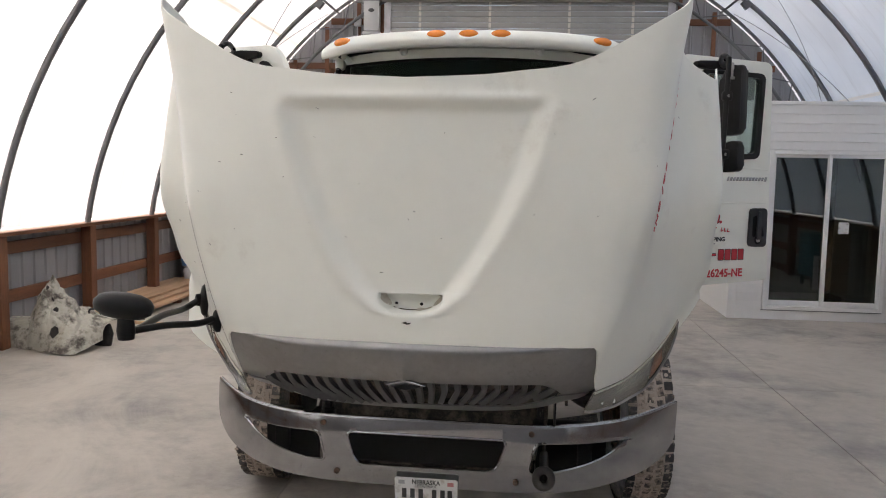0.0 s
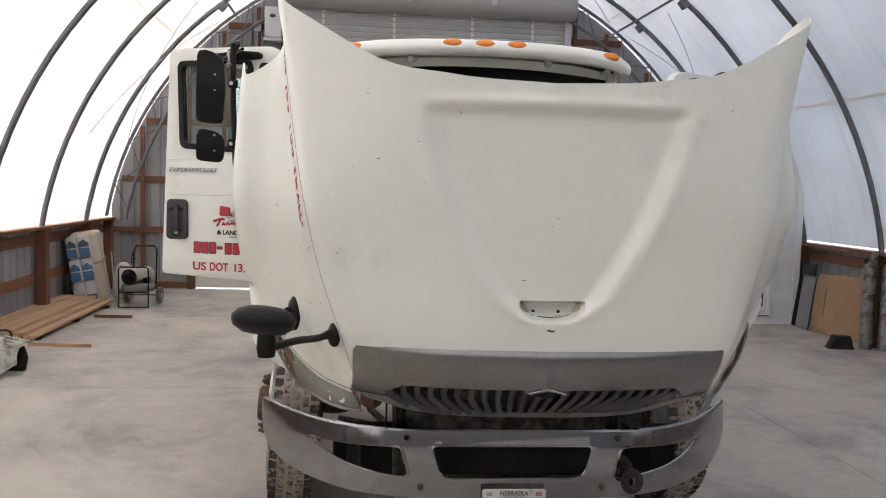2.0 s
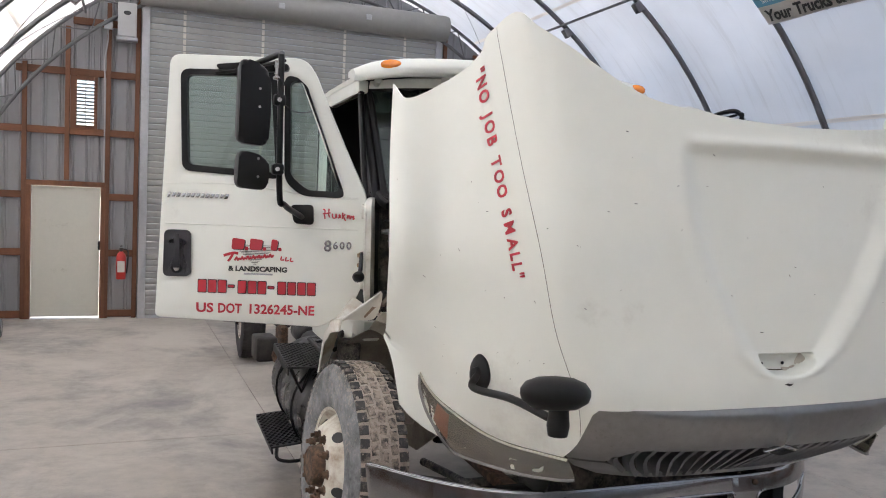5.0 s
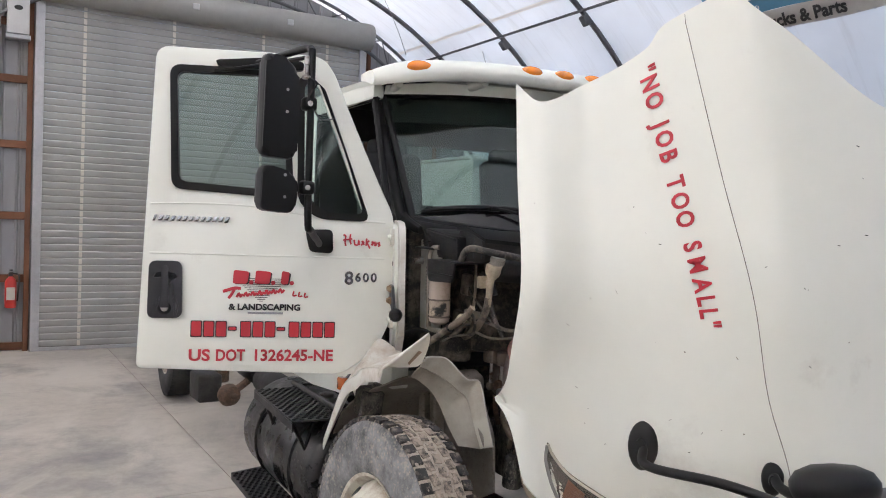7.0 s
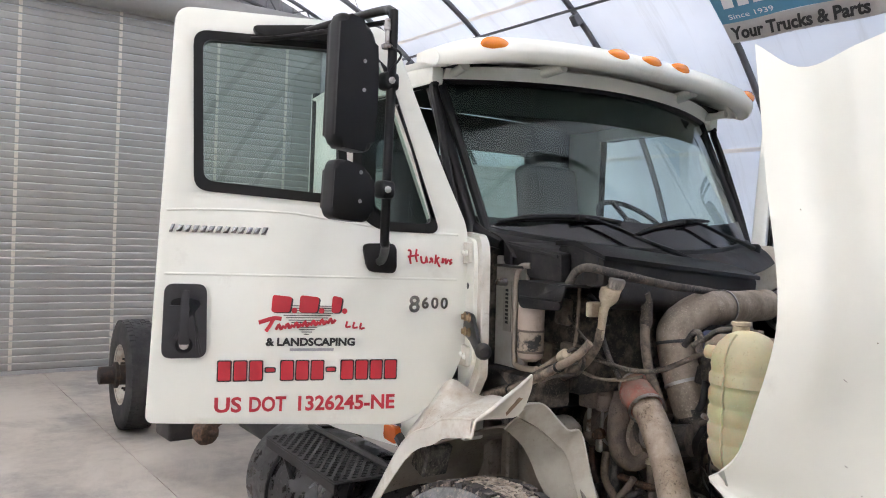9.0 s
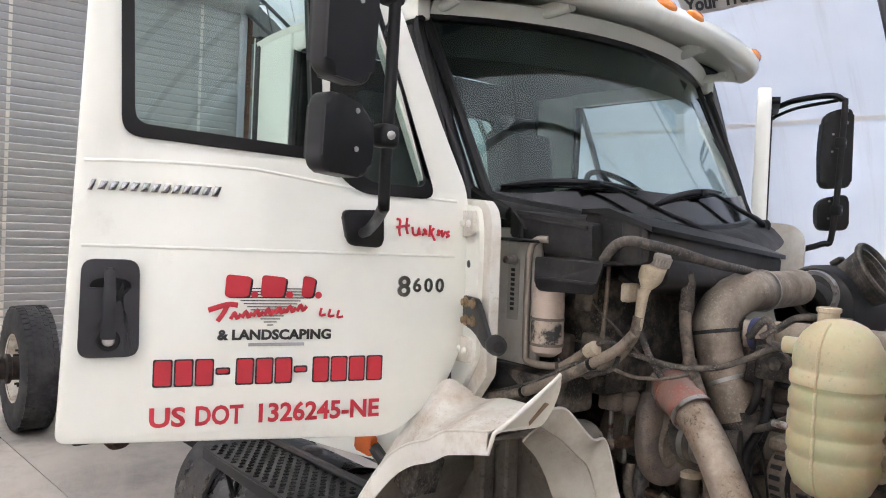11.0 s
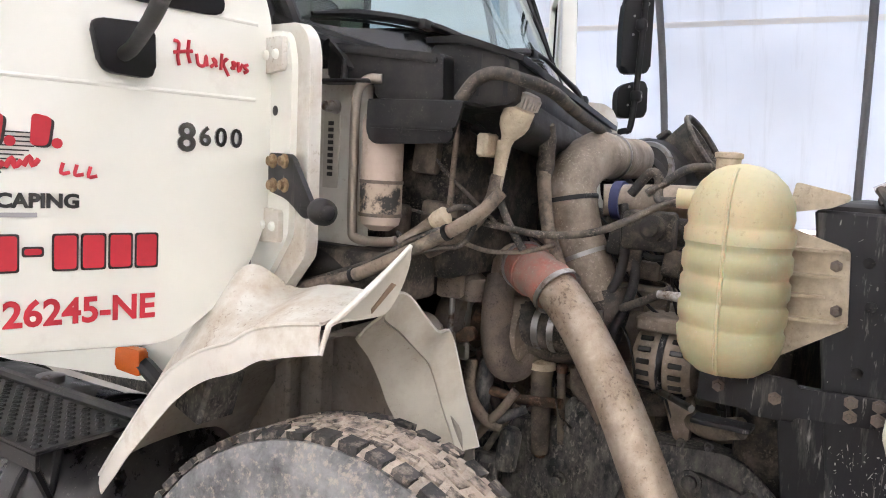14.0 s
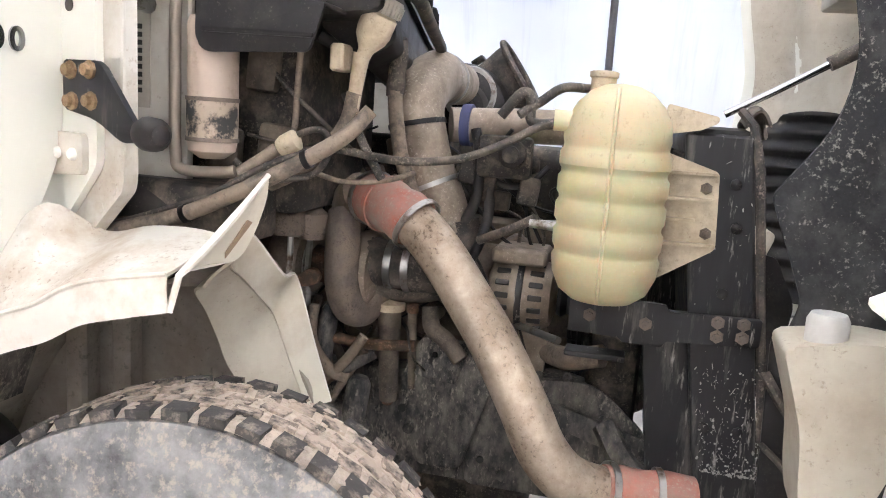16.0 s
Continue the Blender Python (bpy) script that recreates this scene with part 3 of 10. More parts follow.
# pony walls
def pony(name, x, s):
    """Timber posts, rails and ribbed steel along one side; s: +1 with the room to +x."""
    w = tagged(new(name), "low wall of ribbed grey steel on brown timber posts and rails", "wall", "", "structure")
    w.matrix_basis = BM
    bm = bm_new()
    n = 90
    step = (Y1 - Y0) / n
    prof = []
    for i in range(n):
        y = Y0 + i * step
        prof += [(0.0, y), (0.0, y + step * 0.62), (-0.018 * s, y + step * 0.70), (-0.018 * s, y + step * 0.92)]
    prof.append((0.0, Y1))
    lo = [bm.verts.new((x + a, b, 0.0)) for a, b in prof]
    hi = [bm.verts.new((x + a, b, 1.22)) for a, b in prof]
    lo2 = [bm.verts.new((x + a - 0.012 * s, b, 0.0)) for a, b in prof]
    hi2 = [bm.verts.new((x + a - 0.012 * s, b, 1.22)) for a, b in prof]
    for i in range(len(prof) - 1):
        bm.faces.new((lo[i], lo[i + 1], hi[i + 1], hi[i]))
        bm.faces.new((lo2[i], hi2[i], hi2[i + 1], lo2[i + 1]))
        bm.faces.new((hi[i], hi[i + 1], hi2[i + 1], hi2[i]))
    part("steel_sheet", bm, TIN, w, "", None, 0)
    for z0, z1 in ((0.0, 0.14), (0.46, 0.60), (1.00, 1.14)):
        bm = bm_new()
        span(bm, (x + 0.003 * s, Y0, z0), (x + 0.043 * s, Y1, z1), 0.004)
        part("rail", bm, WOOD_X, w)
    bm = bm_new()
    span(bm, (x - 0.06 * s, Y0, 1.22), (x + 0.19 * s, Y1, 1.26), 0.004)
    part("top_plate", bm, WOOD_X, w)
    post = None
    for y in HOOPS_Y + [10.95]:
        bm = bm_new()
        span(bm, (x + 0.044 * s, y - 0.07, 0.0), (x + 0.18 * s, y + 0.07, 1.219), 0.006)
        part("post", bm, WOOD, w)
    return w


pony("wall_left", -5.60, 1)
pony("wall_right", 5.84, -1)

# back wall: ribbed steel behind brown studs and girts, open for the roller door
DX0, DX1, DZ = -2.38, 2.63, 5.10
wall = tagged(new("wall_back"), "end wall of ribbed grey steel on brown timber studs and girts", "wall", "", "structure")
wall.matrix_basis = BM


def end_z(x, r=RAD + 0.02):
    return ZC + math.sqrt(max(0.0, r * r - (x - CX) ** 2))


def ribbed(x0, x1, z0, z1_fn, y, material, name, parent):
    bm = bm_new()
    step, x = 0.23, x0
    prof = []
    while x < x1 - 1e-6:
        w = min(step, x1 - x)
        prof += [(x, 0.0), (x + w * 0.55, 0.0), (x + w * 0.63, -0.02), (x + w * 0.68, -0.02), (x + w * 0.76, 0.0), (x + w * 0.84, -0.008), (x + w * 0.92, 0.0)]
        x += w
    prof.append((x1, 0.0))
    rows = [[bm.verts.new((a, y + b + o, z)) for a, b in prof] for o, z in ((0, None), (0.02, None)) for z in (z0,)]
    tops = [[bm.verts.new((a, y + b + o, z1_fn(a))) for a, b in prof] for o in (0, 0.02)]
    for i in range(len(prof) - 1):
        bm.faces.new((rows[0][i], rows[0][i + 1], tops[0][i + 1], tops[0][i]))
        bm.faces.new((rows[1][i], tops[1][i], tops[1][i + 1], rows[1][i + 1]))
        bm.faces.new((tops[0][i], tops[0][i + 1], tops[1][i + 1], tops[1][i]))
    return part(name, bm, material, parent, "", None, 0)


SDX0, SDX1, SDZ = -4.02, -3.02, 2.10      # steel door
WX0, WX1, WZ0, WZ1 = -3.39, -3.14, 3.07, 3.78   # small window
ribbed(CX - 5.6, SDX0, 0, end_z, Y1, TIN, "steel_sheet", wall)
ribbed(SDX0, WX0, SDZ, end_z, Y1, TIN, "steel_sheet", wall)
ribbed(WX0, WX1, SDZ, lambda x: WZ0, Y1, TIN, "steel_sheet", wall)
ribbed(WX0, WX1, WZ1, end_z, Y1, TIN, "steel_sheet", wall)
ribbed(WX1, SDX1, SDZ, end_z, Y1, TIN, "steel_sheet", wall)
ribbed(SDX1, DX0, 0, end_z, Y1, TIN, "steel_sheet", wall)
ribbed(DX0, DX1, DZ, end_z, Y1, TIN, "steel_sheet", wall)
ribbed(DX1, CX + 5.6, 0, end_z, Y1, TIN, "steel_sheet", wall)
YF = Y1 - 0.023
for x in (-4.92, -4.12, -2.93, -2.50, 2.80, 3.4, 4.2, 4.9):
    bm = bm_new()
    top = end_z(x) - 0.12
    span(bm, (x - 0.035, YF - 0.09, 0), (x + 0.035, YF - 0.045, top), 0.004)
    part("stud", bm, WOOD, wall)
for x in (-3.52, -2.02):
    bm = bm_new()
    span(bm, (x - 0.035, YF - 0.09, 2.2 if x < -3 else 5.3), (x + 0.035, YF - 0.045, end_z(x) - 0.12), 0.004)
    part("stud", bm, WOOD, wall)
for z in (0.07, 1.05, 1.95, 2.97, 3.90, 4.70):
    half = math.sqrt(RAD ** 2 - (z - ZC) ** 2) - 0.05
    for a, b in (((CX - half, SDX0 - 0.1), (SDX1 + 0.1, DX0 - 0.1)) if z < 2.0 else ((CX - half, DX0 - 0.1),)) + ((DX1 + 0.1, CX + half),):
        if b - a > 0.2:
            bm = bm_new()
            span(bm, (a, YF - 0.043, z - 0.055), (b, YF, z + 0.055), 0.004)
            part("girt", bm, WOOD_X, wall)
bm = bm_new()
span(bm, (-3.5, YF - 0.062, 2.92), (-3.0, YF - 0.046, 2.99), 0.004)
part("sill", bm, WOOD_X, wall)

# small window with wire-barred pane
win = tagged(new("window_1"), "small louvred window in a brown timber frame", "window", "", "structure")
win.matrix_basis = BM
bm = bm_new()
for a, b in (((WX0 - 0.09, 3.02), (WX0, 3.84)), ((WX1, 3.02), (WX1 + 0.05, 3.84)), ((WX0, 3.02), (WX1, 3.07)), ((WX0, 3.78), (WX1, 3.84))):
    span(bm, (a[0], YF - 0.07, a[1]), (b[0], YF - 0.044, b[1]), 0.003)
part("window_frame", bm, WOOD, win)
bm = bm_new()
span(bm, (WX0, Y1 + 0.005, WZ0), (WX1, Y1 + 0.011, WZ1))
ob = part("pane", bm, SKYPANE, win)
ob.visible_shadow = False
for k in range(1, 13):
    bm = bm_new()
    z = WZ0 + (WZ1 - WZ0) * k / 13
    box(bm, ((WX0 + WX1) / 2, Y1 - 0.010, z), (WX1 - WX0, 0.006, 0.030), (35, 0, 0))
    part("glazing_bar", bm, GALV, win)
for k in range(1, 2):
    bm = bm_new()
    x = WX0 + (WX1 - WX0) * k / 2
    span(bm, (x - 0.008, Y1 - 0.028, WZ0), (x + 0.008, Y1 - 0.017, WZ1))
    part("glazing_bar", bm, GALV, win)

# steel walk door
door = tagged(new("door_1"), "closed cream steel walk door in a brown timber frame", "door", "", "structure")
door.matrix_basis = BM
bm = bm_new()
span(bm, (SDX0 + 0.01, YF - 0.04, 0.03), (SDX1 - 0.01, YF + 0.0, SDZ - 0.01), 0.004)
part("door_leaf", bm, DOOR_TAN, door)
bm = bm_new()
for a, b in (((SDX0 - 0.07, 0.0), (SDX0, SDZ)), ((SDX1, 0.0), (SDX1 + 0.07, SDZ)), ((SDX0 - 0.07, SDZ), (SDX1 + 0.07, SDZ + 0.08))):
    span(bm, (a[0], YF - 0.11, a[1]), (b[0], YF - 0.002, b[1]), 0.004)
part("door_frame", bm, WOOD, door)
bm = bm_new()
lathe(bm, [(0, -0.06), (0.025, -0.055), (0.03, -0.04), (0.012, -0.03), (0.012, -0.01), (0.03, -0.005), (0.03, 0)], 14, pose(SDX0 + 0.09, YF - 0.042, 1.03, -90, 0, 0) @ pose(0, 0, 0, 180, 0, 0) @ pose(0, 0, 0))
part("door_handle", bm, STEEL, door)
bm = bm_new()
span(bm, (SDX1 - 0.03, YF - 0.075, 1.10), (SDX1 + 0.03, YF - 0.045, 1.24), 0.004)
part("latch", bm, BLACK, door)

# roller door
rd = tagged(new("door_2"), "closed grey steel roller door with vertical wear strips", "roller door", "", "structure")
rd.matrix_basis = BM
yr = Y1 - 0.16
slat_n = 50
sh = 5.02 / slat_n
bm = bm_new()
prof = [(0.0, 0.0), (-0.012, 0.012), (-0.018, sh * 0.5), (-0.012, sh - 0.014), (0.0, sh - 0.002), (0.006, sh - 0.002), (0.006, 0.0)]
prism(bm, prof, DX1 - DX0 - 0.08, Matrix(((0, 0, 1, DX0 + 0.04), (1, 0, 0, yr), (0, 1, 0, 0), (0, 0, 0, 1))))
slat = part("slat", bm, ROLLER, rd, "", pose(0, 0, 0.05), 30)
for k in range(1, slat_n):
    again(slat, pose(0, 0, 0.05 + k * sh))
bm = bm_new()
span(bm, (DX0 + 0.03, yr - 0.025, 0.0), (DX1 - 0.03, yr + 0.02, 0.05), 0.004)
part("bottom_bar", bm, GALV, rd)
for x in (-1.80, -0.54, 0.87, 1.98):
    bm = bm_new()
    for k in range(slat_n):
        span(bm, (x - 0.022, yr - 0.026, 0.06 + k * sh), (x + 0.022, yr - 0.0185, 0.05 + (k + 1) * sh - 0.012))
    part("wear_strip", bm, mat("pale_webbing", (0.56, 0.52, 0.45), 0.8), rd)
for x, s in ((DX0, -1), (DX1, 1)):
    bm = bm_new()
    span(bm, (x - 0.07 if s < 0 else x - 0.05, yr - 0.045, 0), (x + 0.05 if s < 0 else x + 0.07, yr + 0.135, 5.2), 0.006)
    part("guide", bm, GALV, rd)
bm = bm_new()
tube(bm, [(DX0 - 0.1, yr - 0.12, 5.24), (DX1 + 0.1, yr - 0.12, 5.24)], 0.23, 28)
part("drum", bm, ROLLER, rd)
for x in (-0.3, 1.2):
    bm = bm_new()
    span(bm, (x - 0.05, yr - 0.365, 5.18), (x + 0.05, yr - 0.335, 5.27), 0.005)
    part("drum_clip", bm, GALV, rd)

# unseen front end wall behind the walk's start, added to close off daylight
bm = bm_new()
pts = [(p[0], p[2]) for p in arch(0, RAD + 0.02, 4, 176, 30)]
prism(bm, [(pts[0][0], 0.0)] + pts + [(pts[-1][0], 0.0)], 0.04, Matrix(((1, 0, 0, 0), (0, 0, 1, Y0 - 0.05), (0, 1, 0, 0), (0, 0, 0, 1))))
structure("wall_front", bm, TIN, "plain grey steel end wall", "wall", 0)

# electric box by the roller door
eb = thing("control_box", "grey steel door-operator box on the back wall", "control box", BM @ pose(-2.68, YF - 0.06, 4.50))
bm = bm_new()
span(bm, (-0.13, -0.20, 0.0), (0.15, -0.004, 0.52), 0.015, 2)
part("case", bm, mat("grey_enamel", (0.50, 0.50, 0.49), 0.4, vary=0.05), eb)
bm = bm_new()
lathe(bm, [(0, 0), (0.055, 0), (0.055, 0.006), (0, 0.008)], 20, pose(0.01, -0.202, 0.36, 90, 0, 0) @ Matrix.Diagonal((1, 0.6, 1, 1)))
part("badge", bm, INK, eb)
bm = bm_new()
span(bm, (-0.15, -0.21, -0.07), (0.17, -0.004, -0.01), 0.01)
part("foot", bm, GALV, eb)
bm = bm_new()
span(bm, (-0.33, -0.10, 0.1), (-0.2, -0.004, 0.24), 0.01)
part("junction_box", bm, GALV, eb)
bm = bm_new()
tube(bm, smooth_line([(-0.27, -0.05, 0.1), (-0.27, -0.05, -0.1), (-0.31, -0.04, -0.4), (-0.3, -0.02, -0.9), (-0.3, -0.02, -2.4)], 4), 0.012, 6)
part("conduit", bm, GALV, eb)

# fire extinguisher
fe = thing("fire_extinguisher", "red fire extinguisher hung on the back wall", "extinguisher", BM @ pose(-2.70, YF - 0.205, 0.64))
bm = bm_new()
lathe(bm, [(0, 0), (0.07, 0.005), (0.075, 0.03), (0.075, 0.36), (0.06, 0.41), (0.03, 0.44), (0.025, 0.46), (0, 0.46)], 20)
part("cylinder", bm, EXT_RED, fe)
bm = bm_new()
lathe(bm, [(0.028, 0.45), (0.03, 0.50), (0, 0.51)], 12)
span(bm, (-0.02, -0.10, 0.50), (0.02, 0.04, 0.515), 0.003)
span(bm, (-0.02, -0.10, 0.535), (0.02, 0.03, 0.55), 0.003)
part("valve", bm, INK, fe)
bm = bm_new()
tube(bm, smooth_line([(0.03, 0, 0.49), (0.10, -0.02, 0.46), (0.10, -0.03, 0.3), (0.085, -0.03, 0.1)], 5), 0.012, 8)
part("hose", bm, INK, fe)
bm = bm_new()
span(bm, (-0.05, 0.074, 0.12), (0.05, 0.109, 0.40), 0.004)
part("bracket", bm, GALV, fe)
bm = bm_new()
span(bm, (-0.055, -0.082, 0.12), (0.055, -0.074, 0.30), 0.003)
part("label_plate", bm, LABEL_GREY, fe)

# white-sided office in the corner
OX0, OX1, OYF, OYB, OZ = 3.07, 5.60, 7.87, 10.75, 3.01
office = tagged(new("office_room"), "small office room clad in white vinyl siding with a sliding glass door", "room", "", "structure")
office.matrix_basis = BM
SX0, SX1, SZ0, SZ1 = 3.58, 5.10, 0.20, 2.33
rows = 24
lap = OZ / rows


def clap(bm, x0, x1, z, y, h=None, ax=0):
    h = h or lap
    p = [(-0.002, 0.0), (-0.016, 0.003), (-0.004, h), (0.01, h), (0.01, 0.0)]
    if ax == 0:
        prism(bm, p, x1 - x0, Matrix(((0, 0, 1, x0), (1, 0, 0, y), (0, 1, 0, z), (0, 0, 0, 1))))
    else:
        prism(bm, p, x1 - x0, Matrix(((1, 0, 0, y), (0, 0, 1, x0), (0, 1, 0, z), (0, 0, 0, 1))))


for k in range(rows):
    z = k * lap
    zs = [(OX0 + 0.09, OX1 - 0.09)] if z + lap <= SZ0 or z >= SZ1 + 0.06 else [(OX0 + 0.09, SX0 - 0.065), (SX1 + 0.065, OX1 - 0.09)]
    for a, b in zs:
        bm = bm_new()
        clap(bm, a, b, z, OYF)
        part("siding_board", bm, SIDING, office, "", None, 20)
    if z < SZ1 + 0.06 < z + lap:
        bm = bm_new()
        clap(bm, SX0 - 0.065, SX1 + 0.065, SZ1 + 0.062, OYF, z + lap - SZ1 - 0.062)
        part("siding_board", bm, SIDING, office, "", None, 20)
    bm = bm_new()
    clap(bm, OYF + 0.09, OYB, z, OX0, None, 1)
    part("siding_board", bm, SIDING, office, "", None, 20)
bm = bm_new()
span(bm, (OX0 - 0.02, OYF - 0.022, 0), (OX0 + 0.09, OYF + 0.09, OZ + 0.02), 0.006)
part("corner_post", bm, WHITE_VINYL, office)
bm = bm_new()
span(bm, (OX1 - 0.09, OYF - 0.022, 0), (OX1 + 0.02, OYF + 0.09, OZ + 0.02), 0.006)
part("corner_post", bm, WHITE_VINYL, office)
bm = bm_new()
span(bm, (OX0 + 0.09, OYF - 0.025, OZ), (OX1 - 0.09, OYF + 0.05, OZ + 0.05), 0.006)
part("top_trim", bm, WHITE_VINYL, office)
bm = bm_new()
span(bm, (OX0, OYF + 0.06, OZ + 0.021), (OX1, OYB, OZ + 0.06))
part("office_roof", bm, WHITE_VINYL, office)
bm = bm_new()
span(bm, (OX1 - 0.06, OYF + 0.1, 0), (OX1 - 0.01, OYB, OZ))
part("side_wall", bm, WHITE_VINYL, office)
# dark inner walls: the shade of the unlit room is in their colour
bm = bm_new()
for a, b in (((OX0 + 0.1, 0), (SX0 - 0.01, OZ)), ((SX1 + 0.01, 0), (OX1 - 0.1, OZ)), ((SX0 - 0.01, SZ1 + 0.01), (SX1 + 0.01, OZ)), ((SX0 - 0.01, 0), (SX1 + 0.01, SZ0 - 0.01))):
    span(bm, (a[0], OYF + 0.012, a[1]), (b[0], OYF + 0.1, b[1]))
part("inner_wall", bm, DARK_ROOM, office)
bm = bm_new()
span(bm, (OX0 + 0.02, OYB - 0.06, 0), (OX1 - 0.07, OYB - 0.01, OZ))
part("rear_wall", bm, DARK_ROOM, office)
slider = tagged(new("door_3"), "white-framed sliding glass door in the office front", "sliding door", "", "structure")
slider.matrix_basis = BM
bm = bm_new()
for a, b in (((SX0 - 0.06, SZ0 - 0.06), (SX0, SZ1 + 0.06)), ((SX1, SZ0 - 0.06), (SX1 + 0.06, SZ1 + 0.06)), ((SX0, SZ1), (SX1, SZ1 + 0.06)), ((SX0, SZ0 - 0.06), (SX1, SZ0))):
    span(bm, (a[0], OYF - 0.04, a[1]), (b[0], OYF + 0.06, b[1]), 0.006)
part("door_frame", bm, WHITE_VINYL, slider)
mid = (SX0 + SX1) / 2
for a, b, y in ((SX0, mid + 0.02, OYF + 0.03), (mid - 0.02, SX1, OYF - 0.01)):
    sash = bm_new()
    w = 0.045
    for p, q in (((a, SZ0), (a + w, SZ1)), ((b - w, SZ0), (b, SZ1)), ((a + w, SZ1 - w), (b - w, SZ1)), ((a + w, SZ0), (b - w, SZ0 + w + 0.03))):
        span(sash, (p[0], y - 0.015, p[1]), (q[0], y + 0.015, q[1]), 0.004)
    so = part("sash", sash, WHITE_VINYL, slider)
    bm = bm_new()
    span(bm, (a + w, y - 0.004, SZ0 + w + 0.03), (b - w, y + 0.002, SZ1 - w))
    part("pane", bm, DARK_GLASS, so)
bm = bm_new()
span(bm, (SX1 - 0.035, OYF - 0.05, 1.05), (SX1 - 0.012, OYF - 0.026, 1.35), 0.006)
part("door_handle", bm, WHITE_VINYL, slider)
bm = bm_new()
span(bm, (4.50, OYF - 0.022, 1.24), (4.64, OYF - 0.017, 1.40))
part("paper_note", bm, PLATE, slider)

# ---- the truck ----
truck = thing("truck", "white conventional day-cab truck tractor with its hood tilted open", "truck", pose(0, 0, 0))


def plate(name, outer, holes, depth, m, material, parent, bevel=0.0, label="", cuts=None, bend=None):
    """A flat panel with holes; cuts: x values at which it is divided, bend: moves each local point."""
    cu = bpy.data.curves.new(name, "CURVE")
    cu.dimensions, cu.fill_mode, cu.extrude, cu.bevel_depth, cu.bevel_resolution = "2D", "BOTH", max(depth / 2 - bevel, 0.0005), bevel, 1
    for pts in (outer, *holes):
        sp = cu.splines.new("POLY")
        sp.points.add(len(pts) - 1)
        for q, (x, y) in zip(sp.points, pts):
            q.co = (x, y, 0, 1)
        sp.use_cyclic_u = True
    tmp = bpy.data.objects.new(name, cu)
    scene.collection.objects.link(tmp)
    me = bpy.data.meshes.new_from_object(tmp.evaluated_get(bpy.context.evaluated_depsgraph_get()))
    bpy.data.objects.remove(tmp)
    bpy.data.curves.remove(cu)
    bm = bm_new()
    bm.from_mesh(me)
    bmesh.ops.remove_doubles(bm, verts=bm.verts[:], dist=1e-5)
    if cuts is not None:
        for c in cuts:
            bmesh.ops.bisect_plane(bm, geom=bm.verts[:] + bm.edges[:] + bm.faces[:], plane_co=(c, 0, 0), plane_no=(1, 0, 0), dist=1e-5)
    if bend is not None:
        for v in bm.verts:
            v.co = bend(v.co)
    return part(name, bm, material, parent, label, m, 35)


def hermite(xs, ys, x):
    """Smooth interpolation through the rows of ys."""
    xs, ys = np.asarray(xs, float), np.asarray(ys, float)
    x = min(max(x, xs[0]), xs[-1])
    i = int(min(np.searchsorted(xs, x, side="right") - 1, len(xs) - 2))
    d = np.gradient(ys, xs, axis=0)
    h = xs[i + 1] - xs[i]
    t = (x - xs[i]) / h
    return (2 * t ** 3 - 3 * t * t + 1) * ys[i] + (t ** 3 - 2 * t * t + t) * h * d[i] + (-2 * t ** 3 + 3 * t * t) * ys[i + 1] + (t ** 3 - t * t) * h * d[i + 1]


def sstep(a, b, x):
    t = min(1.0, max(0.0, (x - a) / (b - a)))
    return t * t * (3 - 2 * t)


# hood: half outlines (x, y) at five heights, from the middle round the corner to the rear edge
HZ = [1.05, 1.34, 1.6, 1.87, 2.2, 2.65]
HS = [0.0, 0.2, 0.36, 0.46, 0.54, 0.60, 0.72, 0.84, 0.93, 1.0]
HP = [
    [(0, -.62), (.36, -.60), (.58, -.54), (.66, -.50), (.70, -.46), (.73, -.42), (.85, -.22), (.98, .0), (1.08, .06), (1.22, .0)],
    [(0, -.70), (.40, -.685), (.63, -.65), (.71, -.63), (.77, -.59), (.80, -.54), (.93, -.33), (1.06, -.10), (1.14, .06), (1.25, .11)],
    [(0, -.705), (.40, -.69), (.66, -.66), (.77, -.635), (.85, -.59), (.885, -.54), (.97, -.335), (1.11, -.095), (1.235, .015), (1.298, .088)],
    [(0, -.71), (.40, -.695), (.68, -.67), (.83, -.645), (.915, -.60), (.95, -.53), (1.00, -.34), (1.15, -.12), (1.295, -.07), (1.32, .018)],
    [(0, -.71), (.40, -.695), (.70, -.668), (.90, -.62), (.975, -.55), (1.01, -.45), (1.035, -.295), (1.15, -.08), (1.29, -.022), (1.318, .062)],
    [(0, -.70), (.40, -.69), (.72, -.655), (1.0, -.595), (1.06, -.50), (1.07, -.33), (1.075, -.20), (1.13, -.02), (1.25, .065), (1.29, .145)],
]
Z_TOP = [2.36, 2.385, 2.455, 2.62, 2.69, 2.66, 2.59, 2.51, 2.445, 2.51]
BS = [0.0, 0.36, 0.485, 0.510, 0.535, 0.568, 0.61, 0.640, 0.665, 0.765, 0.875, 0.95, 0.985, 1.0]
Z_BOT = [1.345, 1.345, 1.345, 1.325, 1.27, 1.20, 1.135, 1.075, 1.03, 1.005, 1.03, 1.115, 1.18, 1.22]
Z_BOT_L = Z_BOT[:11] + [1.30, 1.40, 1.44]


def hood_xy(s, z):
    row = hermite(HZ, HP, z)
    x, y = hermite(HS, row, s)
    return x, y + 0.107 * math.exp(-abs(z - 1.475) / 0.055) * sstep(0.94, 1.0, s)


